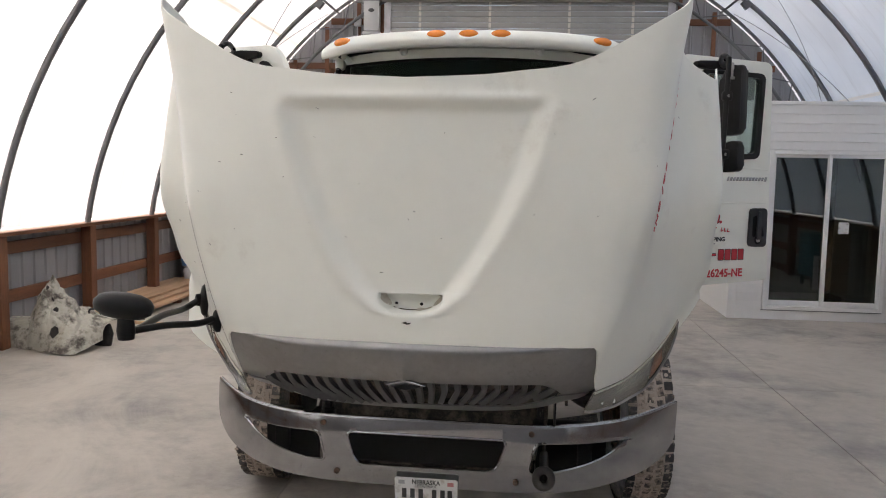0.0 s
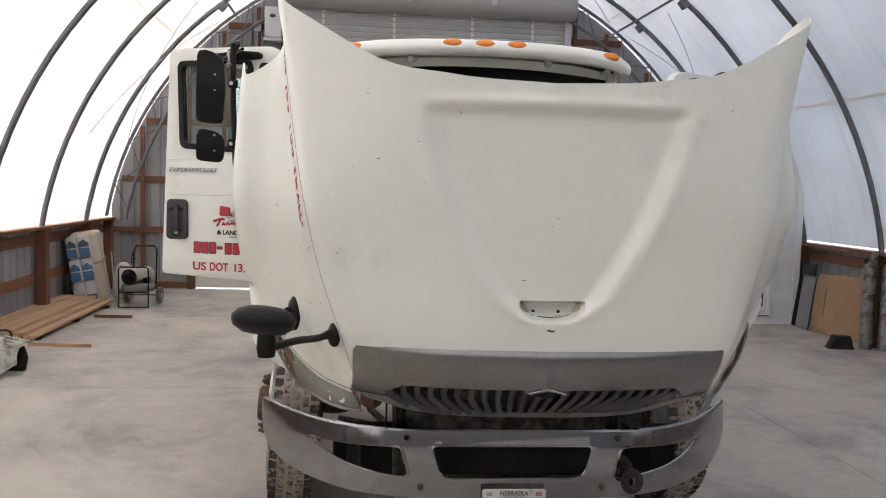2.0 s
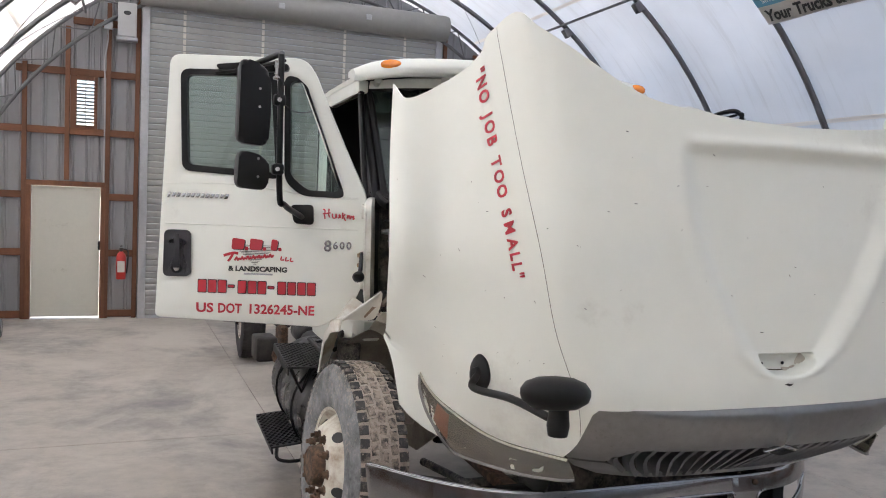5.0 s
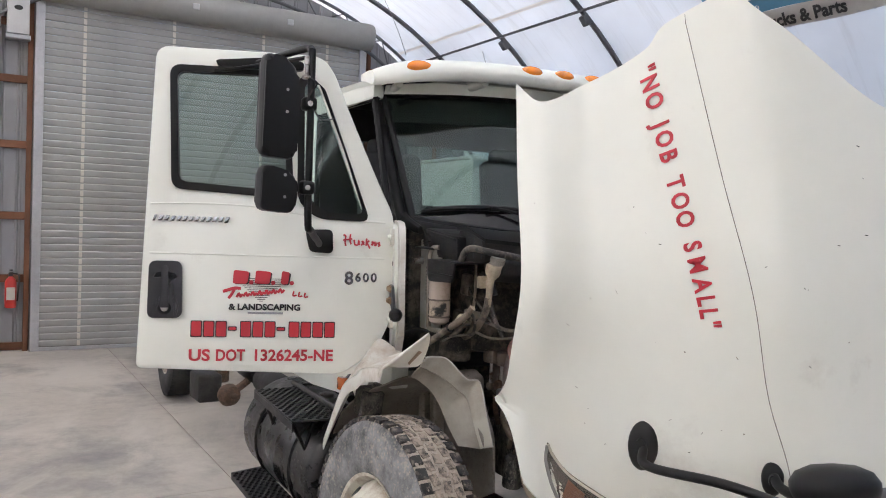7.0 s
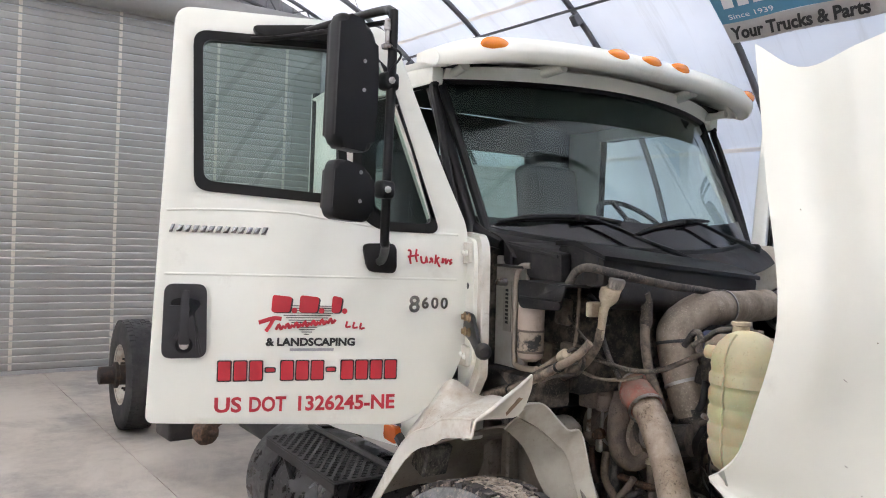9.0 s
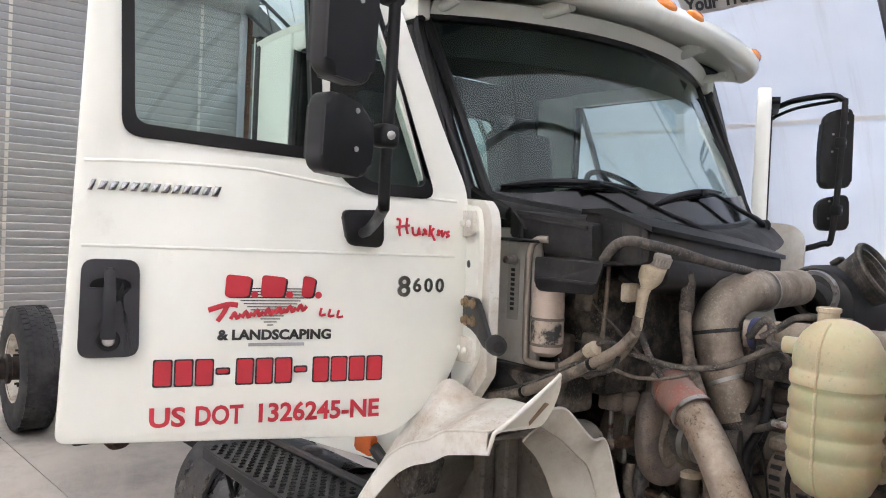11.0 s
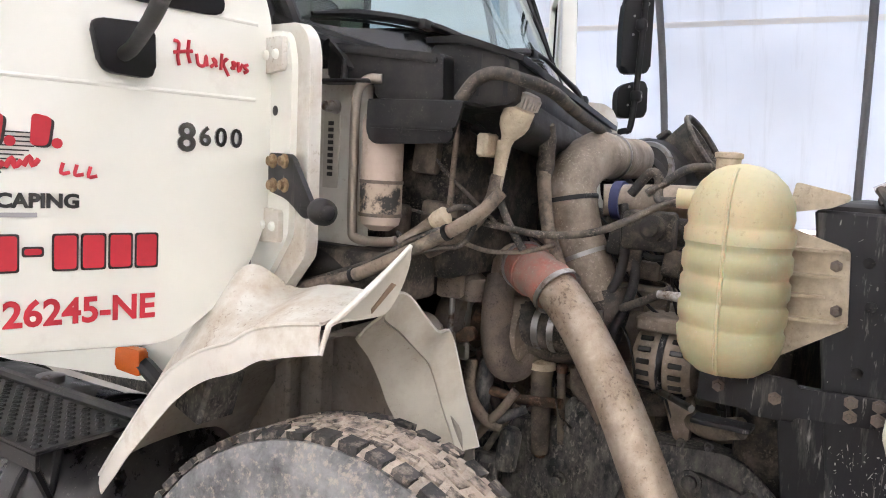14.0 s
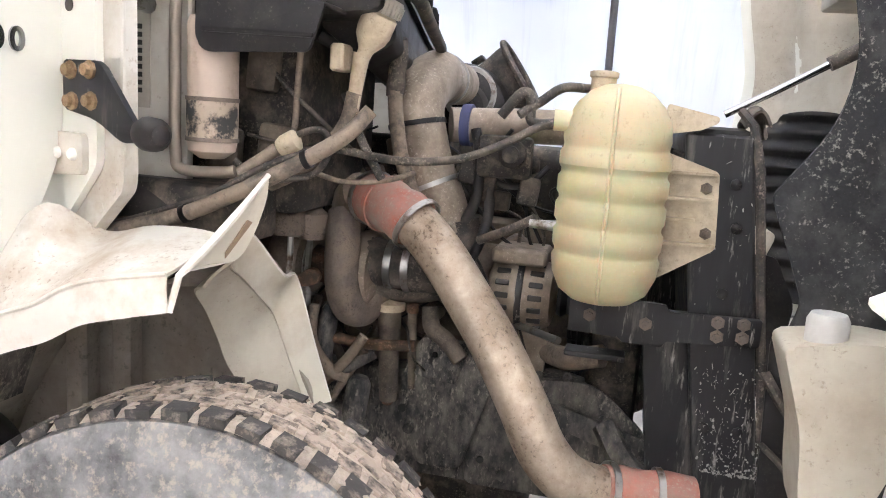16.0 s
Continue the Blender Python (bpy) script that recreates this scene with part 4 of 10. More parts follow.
def hood_point(u, v, inset=0.0):
    """u in -1..1 across, v in 0..1 from the grille to the rear rim."""
    s = abs(u)
    z0 = float(np.interp(s, BS, Z_BOT if u < 0 else Z_BOT_L)) if s > 0.44 else 1.345
    z1 = float(hermite(HS, Z_TOP, s))
    z = z0 + (z1 - z0) * v
    x, y = hood_xy(s, z)
    if u > 0:
        y += 0.08 * sstep(0.86, 1.0, s) * sstep(1.5, 1.8, z)
    x *= 1 if u >= 0 else -1
    # sunk panel narrowing towards the grille, with a raised lip along its upper end
    if abs(x) < 0.65:
        half = float(np.interp(z, [1.45, 1.47, 1.55, 1.65, 1.8, 2.0, 2.27, 2.4], [0.02, 0.07, 0.17, 0.24, 0.33, 0.42, 0.495, 0.53]))
        inside = sstep(-0.045, 0.045, half - abs(x - 0.015)) * sstep(2.30, 2.235, z) * sstep(1.44, 1.50, z)
        depth = 0.030
        y += depth * inside
        lip = math.exp(-((z - 2.275) / 0.03) ** 2) * sstep(0.53, 0.42, abs(x))
        y -= 0.014 * lip
        edge = math.exp(-(((half - abs(x - 0.015)) + 0.055) / 0.035) ** 2) * sstep(2.33, 2.2, z) * sstep(1.40, 1.5, z)
        y -= 0.008 * edge
        bx = abs(x - 0.018)
        zb = 1.462 + 0.05 * max(0.0, (bx / 0.125)) ** 3
        hole = sstep(0.128, 0.118, bx) * sstep(zb - 0.004, zb + 0.006, z) * sstep(1.537, 1.527, z)
        y += 0.06 * hole
    return Vector((x, y + inset, z))


def spread(n, marks):
    """n + 1 values in 0..1, denser where marks (value, width, weight) say so."""
    t = np.linspace(0, 1, 2001)
    w = np.ones_like(t)
    for c, sd, k in marks:
        w += k * np.exp(-((t - c) / sd) ** 2)
    cum = np.concatenate([[0], np.cumsum((w[1:] + w[:-1]) / 2)])
    return np.interp(np.linspace(0, cum[-1], n + 1), cum, t)


US = spread(132, [(0.052, 0.012, 9), (0.071, 0.012, 9), (0.2, 0.12, 0.8), (0.50, 0.06, 2.5)])
US = np.concatenate([-US[::-1][:-1], US])
VS = spread(104, [(0.115, 0.012, 7), (0.187, 0.010, 9), (0.15, 0.06, 2), (0.9, 0.08, 1)])
bm = bm_new()
sheet(bm, lambda a, b: hood_point(US[int(round(a * (len(US) - 1)))], VS[int(round(b * (len(VS) - 1)))]), len(US) - 1, len(VS) - 1, -0.007)
hood = part("hood", bm, PAINT, truck, "white hood tilted forward with a sunk centre panel and small chips")

# seam between the centre panel and the fender, red words on the fenders
bm = bm_new()
pts = [hood_point(-(0.584 - 0.025 * sstep(0.35, 0.0, v)), v) for v in np.linspace(0.01, 0.995, 60)]
tube(bm, pts, 0.0012, 6)
part("panel_seam", bm, mat("dusty_seam", (0.16, 0.15, 0.13), 0.8, vary=0.2), hood)


def on_hood(u, z):
    s = abs(u)
    z0 = float(np.interp(s, BS, Z_BOT if u < 0 else Z_BOT_L))
    z1 = float(hermite(HS, Z_TOP, s))
    return hood_point(u, (z - z0) / (z1 - z0))


def along_hood(name, body, size, s, za, zb, ua, ub, material):
    """Letters laid one by one on the fender along a line from za to zb."""
    holder = tagged(new(name), "red slogan lettering on the hood side")
    holder.parent = hood
    wide = {" ": 0.55, '"': 0.55, "J": 0.62, "L": 0.68, "M": 1.15, "S": 0.85, "B": 0.9}
    total = sum(wide.get(c, 1.0) for c in body)
    run = 0.0
    for ch in body:
        w = wide.get(ch, 1.0)
        t = (run + w / 2) / total
        run += w
        if ch == " ":
            continue
        z = za + (zb - za) * t
        u = s * (ua + (ub - ua) * t)
        p = on_hood(u, z)
        ex = (on_hood(s * (ua + (ub - ua) * (t + 0.02)), z + (zb - za) * 0.02) - p).normalized()
        du = (on_hood(u + 0.01 * s, z) - p).normalized()
        nrm = ex.cross(du).normalized()
        if s * nrm.x < 0:
            nrm = -nrm
        ey = nrm.cross(ex)
        m = Matrix((ex, ey, nrm)).transposed().to_4x4()
        m.translation = p + nrm * 0.003 - ey * size * 0.34
        lettering("letter", ch, size, m @ Matrix.Diagonal((0.74, 1, 1, 1)), material, holder, 0.0012, offset=0.002)


along_hood("slogan", '"NO JOB TOO SMALL"', 0.080, -1, 2.545, 1.78, 0.722, 0.672, RED)
along_hood("slogan", '"NO JOB TOO SMALL"', 0.080, 1, 1.78, 2.545, 0.672, 0.722, RED)

# small chips and scuffs in the paint
rnd = random.Random(4)
for k in range(16):
    u, v = rnd.uniform(-0.9, 0.9), rnd.uniform(0.2, 0.93)
    p, q = hood_point(u, v), hood_point(u + 0.004, v)
    n = (q - p).cross(hood_point(u, v + 0.01) - p).normalized()
    if n.y > 0 and abs(u) < 0.5:
        n = -n
    if abs(u) >= 0.5 and n.x * u < 0:
        n = -n
    L, W = rnd.uniform(0.005, 0.018), rnd.uniform(0.0015, 0.003)
    a = rnd.uniform(-0.5, 0.3)
    ex = ((q - p).normalized() * math.cos(a) + Vector((0, 0, 1)) * math.sin(a))
    m = basis(p + n * 0.0005, ex, n.cross(ex))
    bm = bm_new()
    prism(bm, [(-L / 2, 0), (-L / 5, W / 2), (L / 3, W / 3), (L / 2, 0), (L / 6, -W / 2), (-L / 3, -W / 3)], 0.0008, m)
    part("paint_chip", bm, SEAM, hood)
# stain and bolt holes inside the emblem recess


def hood_front(x, z, lift):
    lo_, hi_ = 0.0, 0.4
    for _ in range(30):
        m_ = (lo_ + hi_) / 2
        if hood_point(m_, (z - 1.345) / (float(hermite(HS, Z_TOP, m_)) - 1.345)).x < abs(x):
            lo_ = m_
        else:
            hi_ = m_
    u = lo_ * (1 if x >= 0 else -1)
    p = hood_point(u, (z - 1.345) / (float(hermite(HS, Z_TOP, lo_)) - 1.345))
    return Vector((p.x, p.y - lift, z))


for x in (-0.045, 0.055):
    bm = bm_new()
    p = hood_front(x, 1.489, 0.001)
    lathe(bm, [(0, 0), (0.0065, 0), (0.0065, 0.003), (0, 0.003)], 10, pose(p.x, p.y, p.z, 90, 0, 0))
    part("bolt_hole", bm, INK, hood)
bm = bm_new()
pts = [hood_front(x, 1.467 + 0.05 * (abs(x - 0.018) / 0.125) ** 3, 0.002) for x in np.linspace(-0.075, 0.06, 22)]
tube(bm, pts, [0.001, 0.003, 0.0035, 0.003, 0.0025, 0.001], 6)
part("grime_line", bm, mat("brown_grime", (0.055, 0.035, 0.022), 0.8, vary=0.4, scale=30), hood)
bm = bm_new()
p = hood_front(0.01, 1.425, 0.0008)
prism(bm, [(-0.02, 0.002), (-0.004, 0.007), (0.003, 0.003), (0.018, 0.004), (0.012, -0.003), (0.0, -0.004), (-0.008, -0.001)], 0.0008, basis(p, Vector((1, 0, 0)), Vector((0, 0, 1))))
part("paint_chip", bm, SEAM, hood)

# small chips, scratches and dried specks on the fender and the front
rng = random.Random(31)
CHIP = mat("bare_chip", (0.20, 0.17, 0.14), 0.8, vary=0.3, scale=60)
for k in range(34):
    u, z = (-rng.uniform(0.60, 0.95), rng.uniform(1.28, 2.35)) if k < 20 else (rng.uniform(-0.5, 0.55), rng.uniform(1.45, 2.2))
    p, px, pz = on_hood(u, z), on_hood(u + 0.004, z), on_hood(u, z + 0.01)
    ex, ez = (px - p).normalized(), (pz - p).normalized()
    a = rng.uniform(-1.2, 1.2)
    ey = (ez * math.cos(a) + ex * math.sin(a)).normalized()
    nrm = ex.cross(ez).normalized()
    if nrm.y > 0:
        nrm = -nrm
    w, h = rng.uniform(0.0012, 0.003), rng.uniform(0.0008, 0.002)
    if rng.random() < 0.25:
        w, h = rng.uniform(0.004, 0.008), 0.0007
    m = Matrix((ey.cross(nrm), ey, nrm)).transposed().to_4x4()
    m.translation = p + nrm * 0.0012
    bm = bm_new()
    lathe(bm, [(0, 0.0006), (0.8, 0.0005), (1.0, -0.001)], 7, m @ Matrix.Diagonal((w, h, 1, 1)))
    part("paint_chip", bm, CHIP, hood)

# inner faces of the hood: dull moulding sheet, ribbed black liners and sound insulation
for s in (-1, 1):
    bm = bm_new()
    sheet(bm, lambda a, b: Vector(hood_point(s * (0.02 + 0.955 * a), 0.06 + 0.90 * b)) + Vector((-0.020 * s * sstep(0.5, 0.6, a), 0.018 * sstep(0.75, 0.6, a), 0)), 60, 24, 0.003)
    part("inner_skin", bm, PAINT_INNER, hood, "dull cream inner moulding")


def inner(sv, z, d):
    """A point d inside the hood's skin on the +x side."""
    x, y = hood_xy(sv, z)
    x2, y2 = hood_xy(sv + 0.01, z)
    n = Vector((-(y2 - y), x2 - x)).normalized()
    return Vector((x + n.x * d, y + n.y * d, z))


bm = bm_new()


def ribbed_pt(a, b):
    sv = 0.62 + 0.34 * a
    low = max(1.06, float(np.interp(sv, BS, Z_BOT_L)) + 0.05)
    z = low + (1.66 + 0.14 * math.sin(a * 3.0) - low) * b
    return inner(sv, z, 0.04 + 0.014 * math.cos(z * 88))


sheet(bm, ribbed_pt, 20, 100, 0.006)
part("ribbed_liner", bm, BLACK_DUSTY, hood, "ribbed black plastic liner")
for sx in (-1,):
    bm = bm_new()
    prism(bm, rounded([(0.20, 2.12), (0.168, 1.95), (0.146, 1.85), (0.152, 1.768), (0.178, 1.692), (0.266, 1.569), (0.213, 1.437), (0.187, 1.366), (0.211, 1.289), (0.0, 1.27), (-0.40, 1.36), (-0.46, 2.05)], [.02, .04, .04, .04, .04, .012, .02, .02, .01, .02, .02, .02]), 0.014, Matrix(((0, 0, sx, sx * 0.755), (1, 0, 0, 0), (0, 1, 0, 0), (0, 0, 0, 1))), 0.004, 2)
    part("insulation_pad", bm, INSULATION, hood, "scuffed black sound insulation pad")
bm = bm_new()
sheet(bm, lambda a, b: (-0.72 + 1.44 * a, -0.515 - 0.02 * math.sin(a * 3.14), 1.42 + 0.85 * b), 20, 12, 0.014)
part("insulation_pad", bm, INSULATION, hood)
bm = bm_new()
span(bm, (0.2, -0.48, 2.16), (0.96, -0.10, 2.23), 0.012, 2)
part("cross_rib", bm, PAINT_INNER, hood)

LENS_HI = [(.603, 1.128), (.755, 1.135), (.855, 1.21), (.905, 1.255), (.93, 1.31), (.938, 1.352)]
LENS_LO = [(.565, 1.048), (.735, 1.010), (.875, 1.032), (.932, 1.16), (.947, 1.28), (.940, 1.347)]
# headlamps: clear lens over a bowl, amber turn lamp, cream housing behind
for s in (-1, 1):
    lamp = tagged(new("headlight"), "")
    lamp.parent = hood

    def lens_pt(a, b, off=0.006):
        sv, zz = hermite(np.linspace(0, 1, 6), LENS_LO, a) * (1 - b) + hermite(np.linspace(0, 1, 6), LENS_HI, a) * b
        sv, zz = float(sv), float(zz)
        x, y = hood_xy(sv, zz)
        x2, y2 = hood_xy(sv + 0.01, zz)
        n = Vector((y2 - y, -(x2 - x), -0.25)).normalized()
        return Vector((s * (x + n.x * off), y + n.y * off, zz + n.z * off))

    bm = bm_new()
    sheet(bm, lambda a, b: lens_pt(a, b, 0.003), 30, 5, -0.002 * s)
    part("reflector", bm, mat("lamp_reflector", (0.27, 0.25, 0.235), 0.16, 0.95, vary=0.5, scale=9), lamp)
    bm = bm_new()
    sheet(bm, lambda a, b: lens_pt(0.44 + 0.14 * a, 0.12 + 0.7 * b, 0.006), 8, 4, -0.003 * s)
    part("turn_lamp", bm, mat("dull_amber_lamp", (0.26, 0.125, 0.085), 0.25, vary=0.3, scale=18), lamp)
    bm = bm_new()
    sheet(bm, lambda a, b: lens_pt(a, b, 0.012), 30, 5, -0.003 * s)
    part("lens", bm, LENS, lamp, "clear scratched headlamp lens")
    # yellowed upper edge, kept pale: the highlight along it is in the colour
    bm = bm_new()
    tube(bm, [lens_pt(k / 30, 1.0, 0.010) for k in range(31)], 0.005, 6)
    part("lens_edge", bm, mat("yellowed_lens_edge", (0.52, 0.49, 0.42), 0.2), lamp)
    bm = bm_new()
    tube(bm, [lens_pt(k / 30, 0.0, 0.010) for k in range(31)], 0.006, 6)
    part("lens_edge", bm, mat("grey_lens_edge", (0.22, 0.21, 0.2), 0.5), lamp)
    bm = bm_new()
    prism(bm, rounded([(-0.03, 1.33), (0.10, 1.345), (0.245, 1.322), (0.215, 1.225), (0.197, 1.165), (0.19, 1.05), (0.17, 0.97), (0.10, 0.97)], [.03, .03, .02, .05, .05, .05, .05, .05]), 0.15, Matrix(((0, 0, s, s * 0.80), (1, 0, 0, 0), (0, 1, 0, 0), (0, 0, 0, 1))), 0.025, 3)
    part("lamp_housing", bm, PAINT_INNER, lamp, "cream plastic lamp housing")
    bm = bm_new()
    lathe(bm, [(0.036, 0), (0.036, 0.04), (0.03, 0.052), (0, 0.055)], 18, pose(s * 0.90, 0.168, 1.328))
    part("bulb_cap", bm, mat("grey_white_cap", (0.5, 0.5, 0.49), 0.5), lamp)

# grille
# the slats' dark ground reflection is put into this chrome's colour
DARK_CHROME = mat("sooty_chrome", (0.13, 0.13, 0.135), 0.34, 0.8, vary=0.2, scale=8)
grille = tagged(new("grille"), "dull chrome grille with dark slots under the hood edge")
grille.parent = hood
GP = [(-.700, 1.345), (-.712, 1.315), (-.708, 1.270), (-.692, 1.225), (-.660, 1.182), (-.602, 1.136), (-.535, 1.088), (-.468, 1.042), (-.405, 1.0)]
EV = [0.0, 0.06, 0.14, 0.24, 0.36, 0.50, 0.64, 0.76, 0.88, 1.0]
EDGE = [Vector(hood_point(sv, 0)) + Vector((-0.002, 0.006, 0.004)) for sv in (0.468, 0.487, 0.505, 0.525, 0.548, 0.575, 0.608)] + [Vector((0.70, -0.40, 1.085)), Vector((0.63, -0.345, 1.048)), Vector((0.55, -0.325, 1.015))]


def grille_pt(u, v, off=0.0):
    q = hermite(np.linspace(0, 1, 9), GP, v)
    e = hermite(EV, [tuple(p) for p in EDGE], v)
    k = abs(u)
    x = u * e[0]
    y = q[0] + (e[1] - q[0]) * (0.35 * k ** 2 + 0.65 * k ** 4.5) + off
    z = q[1] + (e[2] - q[1]) * k ** 3
    if v > 0.02:
        ridge = sstep(0.10, 0.0, abs(x)) * sstep(0.1, 0.45, v) * sstep(0.75, 0.5, v)
        y -= 0.034 * ridge * max(0.0, 1 - abs(x) / 0.06)
    return Vector((x, y, z))


def slot_top(u):
    return 0.50 + 0.18 * sstep(0.66, 0.84, abs(u)) ** 2


def slot_low(u):
    return 0.90 - 0.20 * sstep(0.66, 0.84, abs(u)) ** 2


bm = bm_new()
sheet(bm, lambda a, b: grille_pt(-1 + 2 * a, slot_top(-1 + 2 * a) * b), 110, 22, 0.006)
part("chrome_band", bm, CHROME_DULL, grille)
bm = bm_new()
sheet(bm, lambda a, b: grille_pt(-1 + 2 * a, slot_low(-1 + 2 * a) * (1 - b) + b), 110, 8, 0.006)
part("lower_lip", bm, CHROME_DULL, grille)
# dark sheet added behind the slots, standing in for the shade inside
bm = bm_new()
sheet(bm, lambda a, b: grille_pt(-0.84 + 1.68 * a, 0.48 + 0.46 * b, 0.06), 40, 8, 0.01)
part("screen", bm, ENGINE_DARK, grille)
for k in range(23):
    u = -0.785 + 1.57 * k / 22
    bm = bm_new()
    lean = 0.09 * u
    sheet(bm, lambda a, b: grille_pt(u - lean * b * 0.6, slot_top(u) - 0.01 + (slot_low(u) - slot_top(u) + 0.02) * b, 0.004 + 0.05 * a), 3, 8, 0.022)
    part("slat", bm, DARK_CHROME, grille)
bm = bm_new()
prism(bm, [(-0.082, 0), (0, 0.026), (0.082, 0), (0, -0.026)], 0.018, Matrix(((1, 0, 0, 0.008), (0, -0.42, -0.907, -0.682), (0, 0.907, -0.42, 1.184), (0, 0, 0, 1))), 0.006)
em = part("emblem", bm, CHROME, grille, "chrome diamond badge")
bm = bm_new()
prism(bm, [(-0.058, 0), (0, 0.016), (0.058, 0), (0, -0.016)], 0.006, Matrix(((1, 0, 0, 0.008), (0, -0.42, -0.907, -0.6975), (0, 0.907, -0.42, 1.1765), (0, 0, 0, 1))), 0.001)
part("emblem_inlay", bm, BLACK, em)

# fender mirror on its bracket
fm = tagged(new("hood_mirror"), "black round hood mirror on a bent tube arm")
fm.parent = hood


def pad(c, n, r1, r2, name):
    bm = bm_new()
    nrm = Vector(n).normalized()
    ey = Vector((0, 0, 1))
    ex = ey.cross(nrm).normalized()
    ey = nrm.cross(ex)
    m = Matrix((ex, ey, nrm)).transposed().to_4x4()
    m.translation = c
    lathe(bm, [(1, 0), (1.0, 0.012), (0.85, 0.022), (0.4, 0.03), (0.35, 0.05), (0, 0.055)], 24, m @ Matrix.Diagonal((r1, r2, 1, 1)))
    part(name, bm, BLACK, fm)


pb1, pb2 = on_hood(-0.78, 1.40), on_hood(-0.608, 1.37)
pad(pb1, (-0.8, -0.55, 0.05), 0.045, 0.075, "mounting_pad")
pad(pb2, (-0.75, -0.65, 0.05), 0.03, 0.05, "mounting_pad")
ELB = Vector((-1.015, -0.872, 1.385))
bm = bm_new()
tube(bm, smooth_line([pb1 + Vector((-0.03, -0.03, 0)), pb1 + Vector((-0.07, -0.10, -0.03)), ELB + Vector((-0.03, 0.3, 0.005)), ELB + Vector((-0.005, 0.08, 0)), ELB], 6), 0.014, 10)
tube(bm, smooth_line([pb2 + Vector((-0.02, -0.02, 0.01)), pb2 + Vector((-0.06, -0.08, 0.0)), ELB + Vector((0.07, 0.12, 0.0)), ELB], 6), 0.014, 10)
part("arm", bm, BLACK, fm)
bm = bm_new()
lathe(bm, [(0, -0.03), (0.03, -0.03), (0.035, 0.0), (0.03, 0.05), (0.022, 0.08), (0, 0.08)], 16, Matrix.Translation(ELB + Vector((-0.02, -0.02, 0.0))))
part("knuckle", bm, BLACK, fm)
bm = bm_new()
lathe(bm, [(0, 0.055), (0.5, 0.05), (0.85, 0.033), (1.0, 0.008), (1.0, -0.012), (0.93, -0.035), (0.6, -0.06), (0, -0.068)], 36, pose(-1.045, -0.885, 1.487, -12, 6, 5) @ Matrix.Diagonal((0.112, 0.092, 0.86, 1)))
part("head", bm, BLACK, fm, "scuffed black mirror shell")
bm = bm_new()
lathe(bm, [(0, 0.0), (0.9, 0.0), (0.9, 0.004), (0, 0.004)], 30, pose(-1.045, -0.883, 1.438, -12, 6, 5) @ Matrix.Diagonal((0.085, 0.07, 1, 1)))
part("mirror_glass", bm, STAINLESS, fm)

# bumper
bumper = tagged(new("bumper"), "worn chrome steel bumper with three openings")
bumper.parent = truck


def bump_bend(c):
    x, z, d = c.x, c.y, c.z
    ax = max(0.0, abs(x) - 0.42)
    y = 0.455 * (ax / 0.80) ** 2.5
    slope = 0.455 * 2.5 / 0.80 * (ax / 0.80) ** 1.5 * (1 if x > 0 else -1)
    n = Vector((slope, -1)).normalized()
    belly = -0.035 * math.cos((z - 0.67) / 0.17 * 1.2)
    return Vector((0.985 * x + n.x * d - 0.004, y + belly + n.y * d, z))


def mirrored(p):
    return [(-x, y) for x, y in p][::-1]


outer = rounded([(-1.265, 0.836), (-1.24, 0.842), (-0.95, 0.833), (-0.5, 0.825), (0.5, 0.825), (0.95, 0.833), (1.24, 0.842), (1.265, 0.836), (1.25, 0.64), (1.15, 0.56), (0.8, 0.515), (0.4, 0.495), (-0.4, 0.495), (-0.8, 0.515), (-1.15, 0.56), (-1.25, 0.64)], [.01, .02, .1, .1, .1, .1, .02, .01, .06, .1, .1, .1, .1, .1, .1, .06], 5)
hole_c = rounded([(-0.395, 0.753), (-0.345, 0.597), (0.345, 0.597), (0.395, 0.753)], [.035, .05, .05, .035], 6)
hole_l = rounded([(-0.985, 0.742), (-0.53, 0.748), (-0.495, 0.604), (-0.60, 0.604), (-0.84, 0.655)], [.02, .035, .035, .08, .12], 6)
cuts = np.linspace(-1.25, 1.25, 64)
plate("chrome_shell", outer, [hole_c, hole_l, mirrored(hole_l)], 0.012, pose(0, 0, 0), CHROME, bumper, 0.004, "", cuts, bump_bend)
for hl in (hole_c, hole_l, mirrored(hole_l)):
    bm = bm_new()
    pts = [bump_bend(Vector((x, z, 0.004))) for x, z in hl]
    tube(bm, pts + [pts[0]], 0.007, 6, False)
    part("opening_lip", bm, CHROME, bumper)
bm = bm_new()
tube(bm, [bump_bend(Vector((x, z - 0.006, -0.004))) for x, z in [(-1.255 + 2.51 * k / 60, float(np.interp(-1.255 + 2.51 * k / 60, [-1.265, -1.24, -0.95, -0.5, 0.5, 0.95, 1.24, 1.265], [0.838, 0.842, 0.833, 0.825, 0.825, 0.833, 0.842, 0.838]))) for k in range(61)]], 0.011, 8)
part("top_roll", bm, CHROME, bumper)
for x, z in ((-0.51, 0.79), (0.51, 0.79), (-0.44, 0.552), (0.44, 0.552)):
    bm = bm_new()
    p = bump_bend(Vector((x, z, 0.008)))
    lathe(bm, [(0.014, 0), (0.014, 0.006), (0.009, 0.010), (0, 0.010)], 8, pose(p.x, p.y, p.z, 90, 0, 0))
    part("bolt", bm, RUST, bumper)
